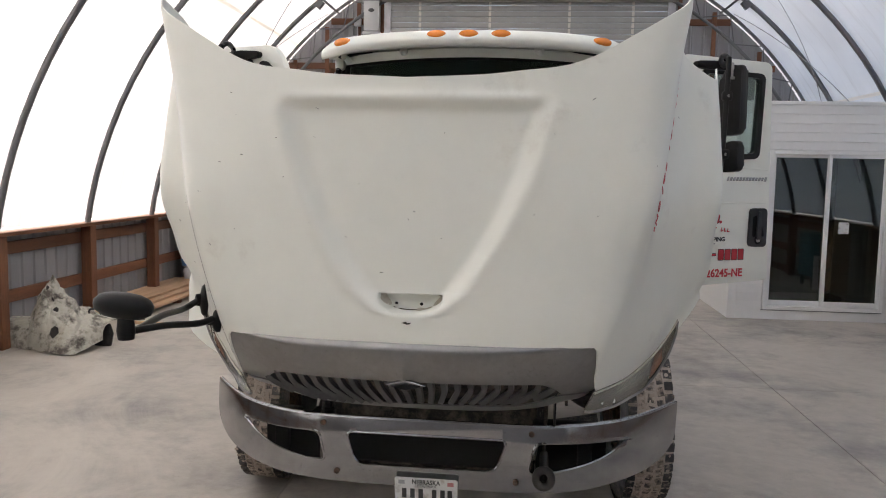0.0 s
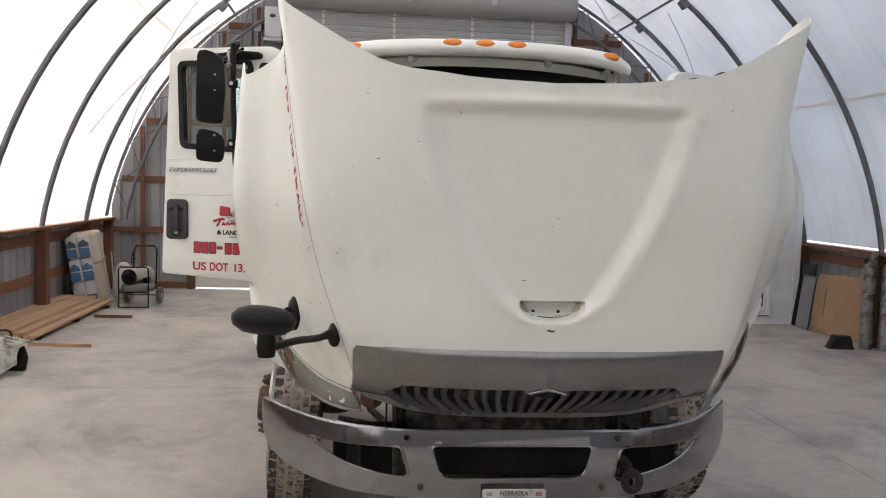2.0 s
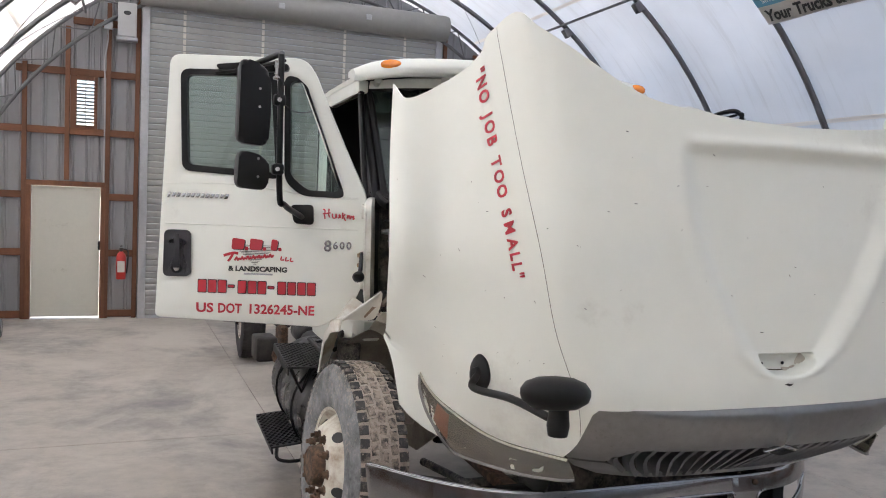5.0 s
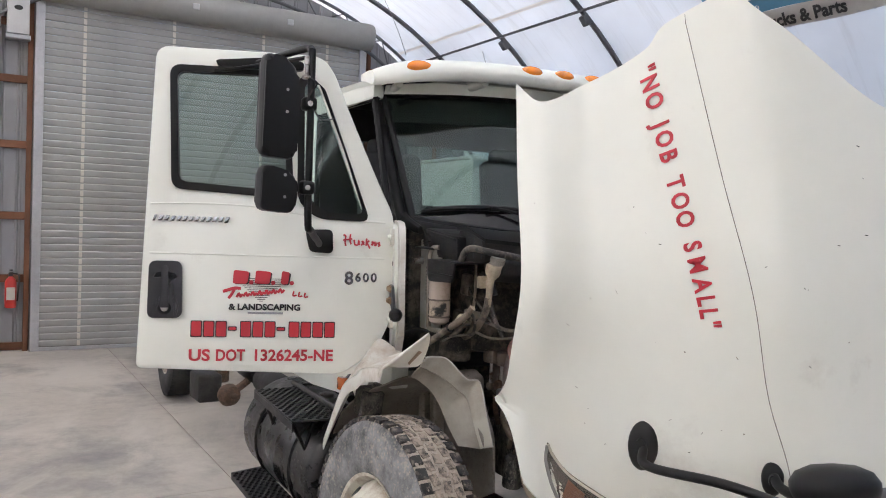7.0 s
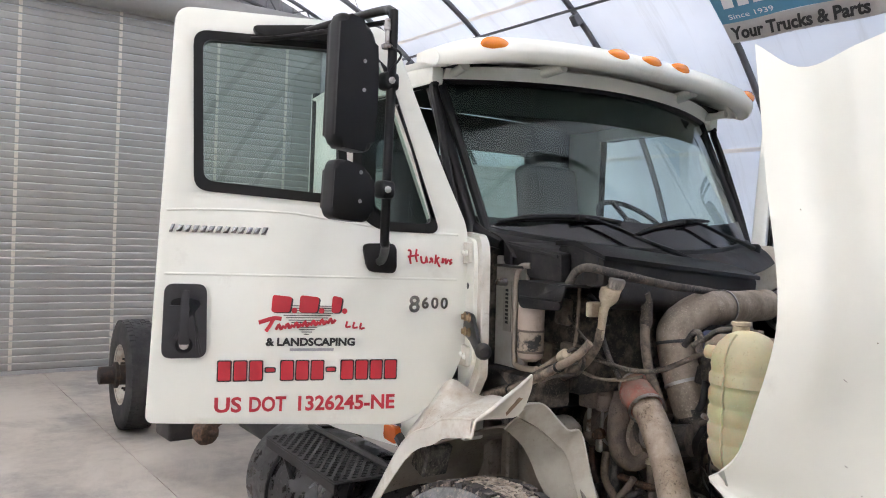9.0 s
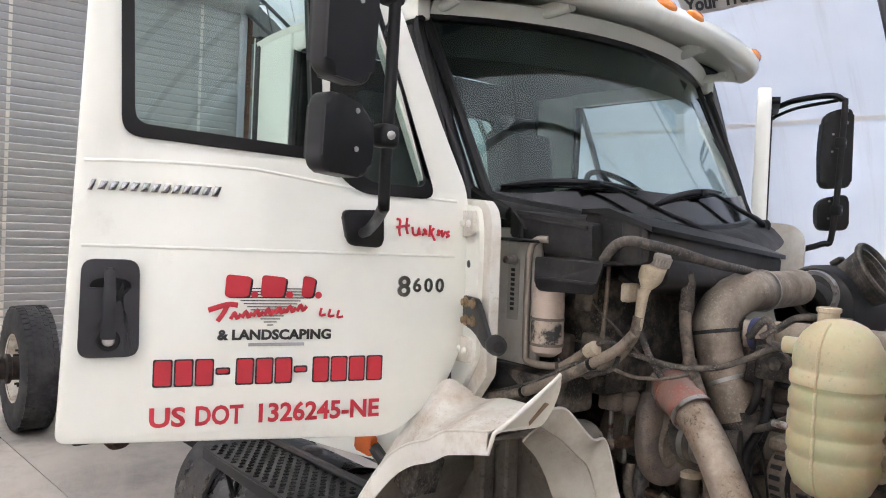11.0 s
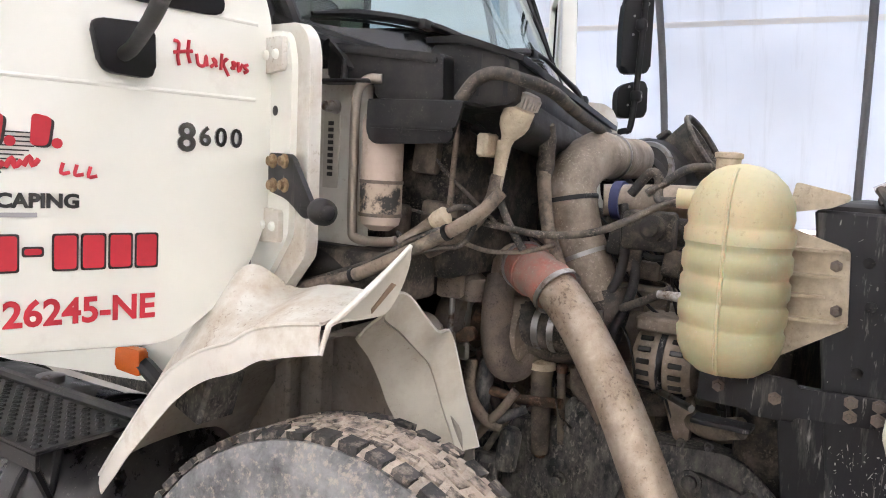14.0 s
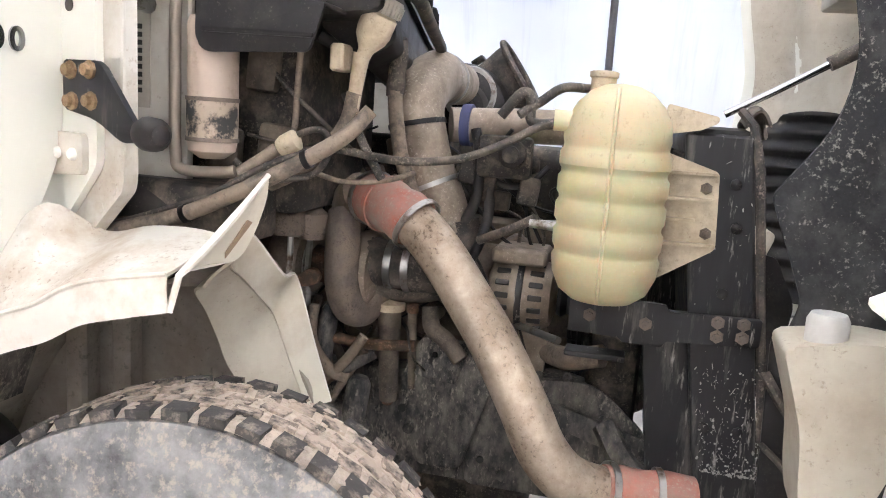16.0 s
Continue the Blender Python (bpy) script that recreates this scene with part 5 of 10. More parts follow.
for s in (-1, 1):
    bm = bm_new()
    tube(bm, smooth_line([(s * 0.56, 0.30, 0.64), (s * 0.56, 0.05, 0.62), (s * 0.56, -0.03, 0.60), (s * 0.56, -0.03, 0.56), (s * 0.56, 0.06, 0.55)], 5), 0.022, 8)
    if s > 0:
        tube(bm, smooth_line([(0.56, 0.06, 0.66), (0.56, -0.02, 0.655), (0.56, -0.075, 0.63)], 4), 0.020, 10)
        tube(bm, [(0.56 + 0.036 * math.cos(k * math.tau / 24), -0.085, 0.60 + 0.042 * math.sin(k * math.tau / 24)) for k in range(25)], 0.019, 10, False)
        part("tow_hook", bm, mat("black_forged_hook", (0.028, 0.026, 0.024), 0.55, 0.3, vary=0.3, scale=20), bumper)
    else:
        bm.free()
bm = bm_new()
span(bm, (-0.46, 0.10, 0.56), (0.46, 0.14, 0.76), 0.01)
# near-black: the shade inside the bumper openings is put into this colour
BACKING = mat("sooty_black_beam", (0.018, 0.018, 0.018), 0.8, vary=0.3, scale=6, spec=0.2)
part("backing_beam", bm, BACKING, bumper)
for s in (-1, 1):
    bm = bm_new()
    span(bm, (s * 0.50, 0.16, 0.52), (s * 0.86, 0.20, 0.80), 0.01)
    part("backing_panel", bm, BACKING, bumper)
    bm = bm_new()
    span(bm, (s * 0.72, 0.09, 0.60), (s * 0.79, 0.13, 0.78), 0.006)
    part("bracket", bm, BACKING, bumper)
np_ = tagged(new("number_plate"), "white metal number plate with dark bars")
np_.parent = truck
bm = bm_new()
prism(bm, rounded([(-0.135, -0.150), (0.135, -0.150), (0.150, -0.125), (0.152, 0), (-0.152, 0), (-0.150, -0.120)], [.02, .02, .02, .012, .012, .02]), 0.004, Matrix(((1, 0, 0, 0.005), (0, -0.12, -1, -0.055), (0, 0.99, -0.12, 0.553), (0, 0, 0, 1))), 0.001)
part("plate", bm, PLATE, np_)
PM = Matrix(((1, 0, 0, 0.005), (0, -0.12, -1, -0.0605), (0, 0.99, -0.12, 0.553), (0, 0, 0, 1)))
lettering("state_word", "NEBRASKA", 0.034, PM @ pose(0.0, -0.032, 0), INK, np_, 0.0004, width=0.135, offset=0.0006)
lettering("class_line", "LOCAL TRUCK", 0.016, PM @ pose(0.0, -0.047, 0), INK, np_, 0.0004, width=0.10)
for x in (-0.105, -0.065, -0.025, 0.04, 0.08, 0.115):
    bm = bm_new()
    prism(bm, [(x - 0.011, -0.105), (x + 0.011, -0.105), (x + 0.011, -0.056), (x - 0.011, -0.056)], 0.0006, PM)
    part("bar", bm, INK, np_)
for x in (-0.118, 0.118):
    bm = bm_new()
    prism(bm, [(x - 0.015, -0.034), (x + 0.015, -0.034), (x + 0.015, -0.014), (x - 0.015, -0.014)], 0.0006, PM)
    part("sticker", bm, GREY_VINYL if x < 0 else mat("pale_red_sticker", (0.5, 0.2, 0.2), 0.5), np_)

# ---- cab ----
cab = tagged(new("cab"), "white steel day cab with a curved windshield")
cab.parent = truck


def screen_pt(a, b, off=0.0):
    x = -0.88 + 1.76 * a
    k = (x / 0.88) ** 2
    y = 1.47 + 0.21 * k + 0.36 * b
    z = 2.0 + 0.07 * k + (0.785 - 0.10 * k) * b
    return Vector((x * (1 + 0.036 * b), y - 0.88 * off, z + 0.47 * off))


bm = bm_new()
sheet(bm, lambda a, b: screen_pt(a, b), 30, 10, 0.005)
ob = part("windshield", bm, GLASS, cab, "green-tinted windshield with dark visor band")
bm = bm_new()
sheet(bm, lambda a, b: screen_pt(0.01 + 0.98 * a, 0.80 + 0.2 * b, -0.035), 30, 4, 0.004)
part("visor_band", bm, CABIN, cab, "black sun band inside the screen")
bm = bm_new()
sheet(bm, lambda a, b: screen_pt(0.005 + 0.99 * a, (0.03 + 0.135 * sstep(0.0, 0.3, a)) * b, 0.010), 30, 4, 0.003)
part("frit_band", bm, mat("glossy_black_band", (0.012, 0.012, 0.013), 0.12, vary=0.1), cab, "glossy black lower band of the screen")
bm = bm_new()
ring = [screen_pt(k / 30, 0) for k in range(31)] + [screen_pt(1, k / 10) for k in range(1, 11)] + [screen_pt(1 - k / 30, 1) for k in range(1, 31)] + [screen_pt(0, 1 - k / 10) for k in range(1, 10)]
tube(bm, ring + [ring[0]], 0.022, 8, False)
part("screen_seal", bm, BLACK, cab)

# roof, rear wall, floor
bm = bm_new()


def roof_pt(a, b):
    x = -1.0 + 2.0 * a
    k = abs(x) ** 4
    y = 1.76 + 1.46 * b + 0.10 * k * (1 - b)
    return Vector((x, y, 2.905 - 0.10 * k - 0.03 * (2 * b - 1) ** 4))


sheet(bm, roof_pt, 24, 12, 0.03)
part("roof", bm, PAINT, cab)
bm = bm_new()
sheet(bm, lambda a, b: screen_pt(0.0 + a, 1.0) + Vector((0, -0.01 - 0.03 * b, 0.012 + 0.055 * b)), 24, 2, 0.03)
part("header", bm, PAINT, cab)
RWX, RWZ0, RWZ1 = 0.60, 2.18, 2.62
plate("rear_wall", [(-1.0, 1.28), (1.0, 1.28), (1.0, 2.83), (-1.0, 2.83)], [rounded([(-RWX, RWZ0), (RWX, RWZ0), (RWX, RWZ1), (-RWX, RWZ1)], 0.07)], 0.05, Matrix(((1, 0, 0, 0), (0, 0, -1, 3.22), (0, 1, 0, 0), (0, 0, 0, 1))), CABIN, cab, 0.004)
plate("rear_skin", [(-1.0, 1.28), (1.0, 1.28), (1.0, 2.83), (-1.0, 2.83)], [rounded([(-RWX, RWZ0), (RWX, RWZ0), (RWX, RWZ1), (-RWX, RWZ1)], 0.07)], 0.01, Matrix(((1, 0, 0, 0), (0, 0, -1, 3.255), (0, 1, 0, 0), (0, 0, 0, 1))), PAINT, cab, 0.003)
bm = bm_new()
span(bm, (-RWX, 3.215, RWZ0), (RWX, 3.22, RWZ1))
part("rear_glass", bm, GLASS, cab)
bm = bm_new()
span(bm, (-0.97, 1.66, 1.28), (0.97, 3.19, 1.36), 0.01)
part("floor_pan", bm, CABIN, cab)
bm = bm_new()
sheet(bm, lambda a, b: (-0.95 + 1.9 * a, 1.9 + 1.28 * b, 2.835 - 0.05 * abs(-0.95 + 1.9 * a) ** 4), 12, 4, 0.012)
part("headliner", bm, CABIN, cab)
for s in (-1, 1):
    # door opening: pillar, sill, rear quarter and header
    bm = bm_new()
    span(bm, (s * 0.95, 2.90, 1.26), (s * 1.0, 3.25, 2.82), 0.012, 2)
    part("rear_quarter", bm, PAINT, cab)
    bm = bm_new()
    span(bm, (s * 0.90, 1.62, 1.20), (s * 1.0, 2.90, 1.32), 0.012, 2)
    part("sill", bm, PAINT, cab)
    bm = bm_new()
    span(bm, (s * 0.93, 1.98, 2.72), (s * 0.995, 2.90, 2.83), 0.015, 2)
    part("side_header", bm, PAINT, cab)
    bm = bm_new()
    tube(bm, [screen_pt(0 if s < 0 else 1, -0.12) + Vector((s * 0.035, 0.06, 0.0)), screen_pt(0 if s < 0 else 1, 0.5) + Vector((s * 0.04, 0.05, 0.02)), screen_pt(0 if s < 0 else 1, 1.0) + Vector((s * 0.03, 0.05, 0.02)), (s * 0.955, 2.2, 2.79)], 0.030, 10)
    part("a_pillar", bm, BLACK, cab)
    bm = bm_new()
    tube(bm, smooth_line([(s * 0.985, 1.72, 2.0), (s * 0.985, 1.83, 2.3), (s * 0.975, 1.99, 2.68), (s * 0.97, 2.06, 2.73), (s * 0.97, 2.8, 2.73), (s * 0.975, 2.88, 2.66), (s * 0.985, 2.89, 1.4)], 5), 0.02, 8)
    part("door_seal", bm, BLACK, cab)
    # cowl side: white pillar with hinges
    bm = bm_new()
    pm = basis(Vector((s * 1.035, 1.655, 1.385)), Vector((s * 0.085, -0.25, 0)), (0, 0, 1))
    prism(bm, rounded([(0, 0.058), (0.075, 0.05), (0.10, 0.06), (0.192, 0.16), (0.198, 0.18), (0.196, 0.57), (0.17, 0.635), (0, 0.65)], [.01, .02, .02, .02, .02, .03, .03, .02]), 0.04 * s, pm, 0.010, 3)
    ps = part("hinge_pillar", bm, PAINT, cab, "white stamped hinge pillar with door hinges")
    bm = bm_new()
    prism(bm, rounded([(-0.02, 0.03), (0.10, 0.0), (0.122, 0.006), (0.25, 0.122), (0.256, 0.15), (0.252, 0.58), (0.235, 0.625), (0.19, 0.655), (-0.02, 0.665)], [.01, .008, .006, .012, .02, .02, .02, .02, .02]), 0.03 * s, pm @ pose(0, 0, 0.016 * s), 0.004, 2)
    part("pillar_flange", bm, PAINT_DIRTY, ps)
    for u, v in ((0.135, 0.042), (0.18, 0.085), (0.222, 0.125)):
        bm = bm_new()
        lathe(bm, [(0.013, 0), (0.012, 0.0015), (0.007, 0.0005), (0, 0.0005)], 14, pm @ pose(u, v, 0.016 * s, 180 if s > 0 else 0, 0, 0))
        part("weld_spot", bm, PAINT_DIRTY, ps)
    for zz in (0.135, 0.535):
        bm = bm_new()
        prism(bm, rounded([(0.03, zz), (0.172, zz + 0.012), (0.172, zz + 0.088), (0.03, zz + 0.088)], 0.010), -0.014 * s, pm, 0.003)
        hg = part("hinge_leaf", bm, PAINT_DIRTY, ps)
        for k in (0.095, 0.145):
            bm = bm_new()
            lathe(bm, [(0.012, 0), (0.012, 0.004), (0.008, 0.009), (0, 0.010)], 10, pm @ pose(k, zz + 0.048, -0.014 * s, 180 if s > 0 else 0, 0, 0))
            part("hinge_bolt", bm, PAINT, hg)
    bm = bm_new()
    lathe(bm, [(0, 0), (0.012, 0), (0.012, 0.002), (0, 0.003)], 14, pm @ pose(0.12, 0.455, -0.0005 * s, 180 if s > 0 else 0, 0, 0))
    part("plug_hole", bm, INK, ps)
    bm = bm_new()
    tube(bm, [pm @ Vector((0.253, 0.15, 0.018 * s)), pm @ Vector((0.250, 0.58, 0.018 * s))], 0.005, 6)
    part("edge_flange", bm, PAINT_DIRTY, ps)
# latch bracket with four bolts and a rubber stop
BRASSY = mat("rusty_plated_bolt", (0.42, 0.31, 0.19), 0.5, 0.6, vary=0.3, scale=60, dirt=(0.20, 0.11, 0.06), dirt_amount=0.15, dirt_scale=60, dirt_sharp=0.3)
lb = tagged(new("hood_rest_bracket"), "black steel bracket with rusty bolts and a rubber stop")
lb.parent = cab
pm = basis(Vector((-1.037, 1.6557, 1.385)), Vector((-0.085, -0.25, 0)), (0, 0, 1))
bm = bm_new()
prism(bm, rounded([(0.118, 0.266), (0.215, 0.252), (0.295, 0.214), (0.338, 0.220), (0.345, 0.245), (0.326, 0.252), (0.229, 0.356), (0.116, 0.356)], [.01, .03, .02, .01, .01, .01, .015, .012]), 0.012, pm, 0.003)
part("bracket_plate", bm, BLACK_WORN, lb)
for x, z in ((0.145, 0.337), (0.203, 0.339), (0.148, 0.281), (0.206, 0.284)):
    bm = bm_new()
    lathe(bm, [(0.017, 0), (0.017, 0.006), (0.011, 0.008), (0.011, 0.016), (0, 0.018)], 8, pm @ pose(x, z, 0.012, 0, 0, 0))
    part("bolt", bm, BRASSY, lb)
bm = bm_new()
lathe(bm, [(0, 0), (0.03, 0.0), (0.036, 0.015), (0.034, 0.04), (0.02, 0.055), (0, 0.058)], 16, pm @ pose(0.338, 0.236, 0.0, 0, 80, 0) @ Matrix.Diagonal((0.85, 0.85, 1.1, 1)))
part("rubber_stop", bm, BLACK_DUSTY, lb)

# sun visor with five amber lamps
visor = tagged(new("sun_visor"), "white sun visor with five amber marker lamps")
visor.parent = cab


def visor_pt(a, b):
    x = -1.05 + 2.10 * a
    k = abs(x / 1.05)
    front = 1.585 + 0.125 * k ** 2 + 0.13 * max(0.0, (k - 0.8) / 0.2) ** 2
    return front, k, x


prof = [(0.33, 0.055), (0.15, 0.065), (0.05, 0.05), (0.0, 0.005), (0.0, -0.025), (0.02, -0.05), (0.06, -0.055), (0.20, -0.02), (0.33, 0.0)]


def visor_surf(a, b):
    front, k, x = visor_pt(a, b)
    q = hermite(np.linspace(0, 1, 9), prof, b)
    sq = 1 - 0.35 * max(0.0, (k - 0.85) / 0.15) ** 2
    return Vector((x, front + q[0] * (1 - 0.45 * k ** 3), 2.882 - 0.07 * k ** 3 + q[1] * sq))


bm = bm_new()
sheet(bm, visor_surf, 44, 20, 0.005)
part("visor_shell", bm, PAINT, visor)
for a, out in ((0.0, -0.004), (1.0, 0.004)):
    bm = bm_new()
    ring = [visor_surf(a, k / 20) for k in range(21)]
    near = [bm.verts.new(p) for p in ring]
    far = [bm.verts.new(p + Vector((out, 0, 0))) for p in ring]
    bm.faces.new(near)
    bm.faces.new(far[::-1])
    for i in range(21):
        bm.faces.new((near[i], far[i], far[(i + 1) % 21], near[(i + 1) % 21]))
    bmesh.ops.recalc_face_normals(bm, faces=bm.faces)
    part("visor_end", bm, PAINT, visor)
for s in (-1, 1):
    bm = bm_new()
    tube(bm, smooth_line([(s * 0.45, 1.72, 2.84), (s * 0.47, 1.85, 2.825), (s * 0.48, 1.92, 2.83)], 4), 0.03, 10)
    part("visor_stay", bm, PAINT, visor)
    bm = bm_new()
    tube(bm, smooth_line([(s * 0.90, 1.86, 2.795), (s * 0.885, 1.95, 2.785), (s * 0.87, 2.02, 2.79)], 4), 0.022, 10)
    part("visor_stay", bm, PAINT, visor)
for x in (-0.862, -0.214, 0.0, 0.211, 0.862):
    k = abs(x / 1.05)
    front = visor_pt((x + 1.05) / 2.10, 0)[0]
    bm = bm_new()
    yaw = math.degrees(math.atan2(2 * 0.115 * x / 1.05 ** 2, 1))
    m = pose(x, front + 0.022, 2.885 - 0.07 * k ** 3 + 0.02, 62, 0, yaw) @ Matrix.Diagonal((0.068, 0.034, 1, 1))
    lathe(bm, [(0, 0.024), (0.55, 0.022), (0.85, 0.012), (1.0, 0.0), (1.0, -0.012), (0, -0.012)], 24, m)
    part("marker_lamp", bm, AMBER, visor, "amber oval marker lamp")

# cowl panel, wipers, dashboard, seats, wheel
bm = bm_new()
sheet(bm, lambda a, b: screen_pt(a, 0) + Vector((0, 0.0 - 0.17 * b - 0.02 * math.sin(b * 3), -0.01 - 0.10 * b ** 1.6)), 30, 5, -0.012)
part("cowl", bm, BLACK_DUSTY, cab, "dusty black plastic cowl")
for shift in (0.0, 0.37):
    w = tagged(new("wiper"), "black windshield wiper parked on the cowl")
    w.parent = cab

    def on_screen(a, b, off):
        return screen_pt(a + shift, b + 0.03 * (shift > 0), off)

    hub = on_screen(0.57, -0.10, 0.07)
    bm = bm_new()
    tube(bm, smooth_line([hub, on_screen(0.48, -0.035, 0.075), on_screen(0.389, 0.03, 0.065), on_screen(0.286, 0.115, 0.055), on_screen(0.235, 0.135, 0.045)], 5), [0.016, 0.013, 0.010, 0.008, 0.007], 8)
    part("arm", bm, BLACK, w)
    bm = bm_new()
    tube(bm, smooth_line([on_screen(0.022, 0.055, 0.024), on_screen(0.10, 0.105, 0.03), on_screen(0.195, 0.138, 0.034), on_screen(0.28, 0.152, 0.03), on_screen(0.36, 0.155, 0.024)], 4), [0.006, 0.014, 0.015, 0.014, 0.006], 8)
    bl = part("blade", bm, BLACK, w)
    bm = bm_new()
    tube(bm, smooth_line([on_screen(0.022, 0.042, 0.014), on_screen(0.10, 0.092, 0.014), on_screen(0.195, 0.125, 0.014), on_screen(0.28, 0.138, 0.014), on_screen(0.36, 0.142, 0.014)], 4), 0.004, 6)
    part("wiping_edge", bm, BLACK, bl)
    bm = bm_new()
    box(bm, on_screen(0.235, 0.138, 0.04), (0.07, 0.03, 0.03), (0, 0, 8), 0.008, 2)
    part("blade_clip", bm, BLACK, w)
    bm = bm_new()
    lathe(bm, [(0.030, -0.03), (0.032, 0.01), (0.022, 0.025), (0, 0.028)], 14, Matrix.Translation(hub))
    part("pivot", bm, BLACK, w)
bm = bm_new()
sheet(bm, lambda a, b: (-0.90 + 1.8 * a, 1.60 + 0.22 * (2 * a - 1) ** 2 + 0.40 * b, 2.02 + 0.06 * math.sin(b * 3.14) - 0.25 * max(0, b - 0.8) * 5), 20, 10, 0.02)
part("dashboard", bm, CABIN, cab)
bm = bm_new()
span(bm, (-0.92, 1.9, 1.4), (0.92, 1.98, 2.0), 0.03, 2)
part("dash_front", bm, CABIN, cab)
st = tagged(new("steering_wheel"), "black steering wheel")
st.parent = cab
bm = bm_new()
m = pose(0.48, 2.12, 2.14, 38, 0, 0)
tube(bm, [m @ Vector((0.225 * math.cos(k * math.tau / 36), 0.225 * math.sin(k * math.tau / 36), 0)) for k in range(37)], 0.015, 8, False)
part("rim", bm, BLACK, st)
bm = bm_new()
lathe(bm, [(0, 0.02), (0.06, 0.015), (0.07, -0.01), (0.04, -0.03), (0.03, -0.25), (0, -0.25)], 16, m)
for k in range(3):
    a = math.radians(90 + 120 * k)
    tube(bm, [m @ Vector((0.05 * math.cos(a), 0.05 * math.sin(a), -0.005)), m @ Vector((0.22 * math.cos(a), 0.22 * math.sin(a), 0))], 0.014, 6)
part("hub", bm, BLACK, st)
for x in (0.48, -0.48):
    seat = tagged(new("seat"), "dark grey cloth truck seat")
    seat.parent = cab
    bm = bm_new()
    span(bm, (x - 0.25, 2.28, 1.72), (x + 0.25, 2.76, 1.86), 0.05, 3)
    part("cushion", bm, SEAT, seat)
    bm = bm_new()
    box(bm, (x, 2.84, 2.17), (0.46, 0.13, 0.70), (-10, 0, 0), 0.05, 3)
    part("backrest", bm, SEAT, seat)
    bm = bm_new()
    box(bm, (x, 2.92, 2.52), (0.28, 0.10, 0.18), (-8, 0, 0), 0.045, 3)
    part("headrest", bm, SEAT, seat)
    bm = bm_new()
    span(bm, (x - 0.2, 2.32, 1.36), (x + 0.2, 2.74, 1.715), 0.02)
    part("pedestal", bm, CABIN, seat)

# ---- doors ----
D_OUT = [(-0.02, 0.02), (0.04, 1.54), (0.80, 1.55), (0.86, 1.48), (0.94, 1.29), (1.09, 0.96), (1.18, 0.78), (1.197, 0.55), (1.185, 0.265), (1.12, 0.11), (0.95, -0.015)]
D_R = [0.02, 0.05, 0.07, 0.05, 0.1, 0.1, 0.05, 0.05, 0.05, 0.08, 0.06]
D_WIN = [(0.105, 1.455), (0.635, 1.465), (0.68, 0.858), (0.125, 0.888)]
D_QTR = [(0.705, 1.445), (0.80, 1.435), (1.062, 0.76), (0.82, 0.765), (0.72, 0.85)]


HANDLE = mat("satin_black_handle", (0.032, 0.032, 0.036), 0.36, vary=0.15, scale=10, spec=0.4)
# the cup is nearly flush; its recess shade is put into this black
HANDLE_PIT = mat("matt_black_cup", (0.005, 0.005, 0.006), 0.6, vary=0.15, scale=10, spec=0.2)


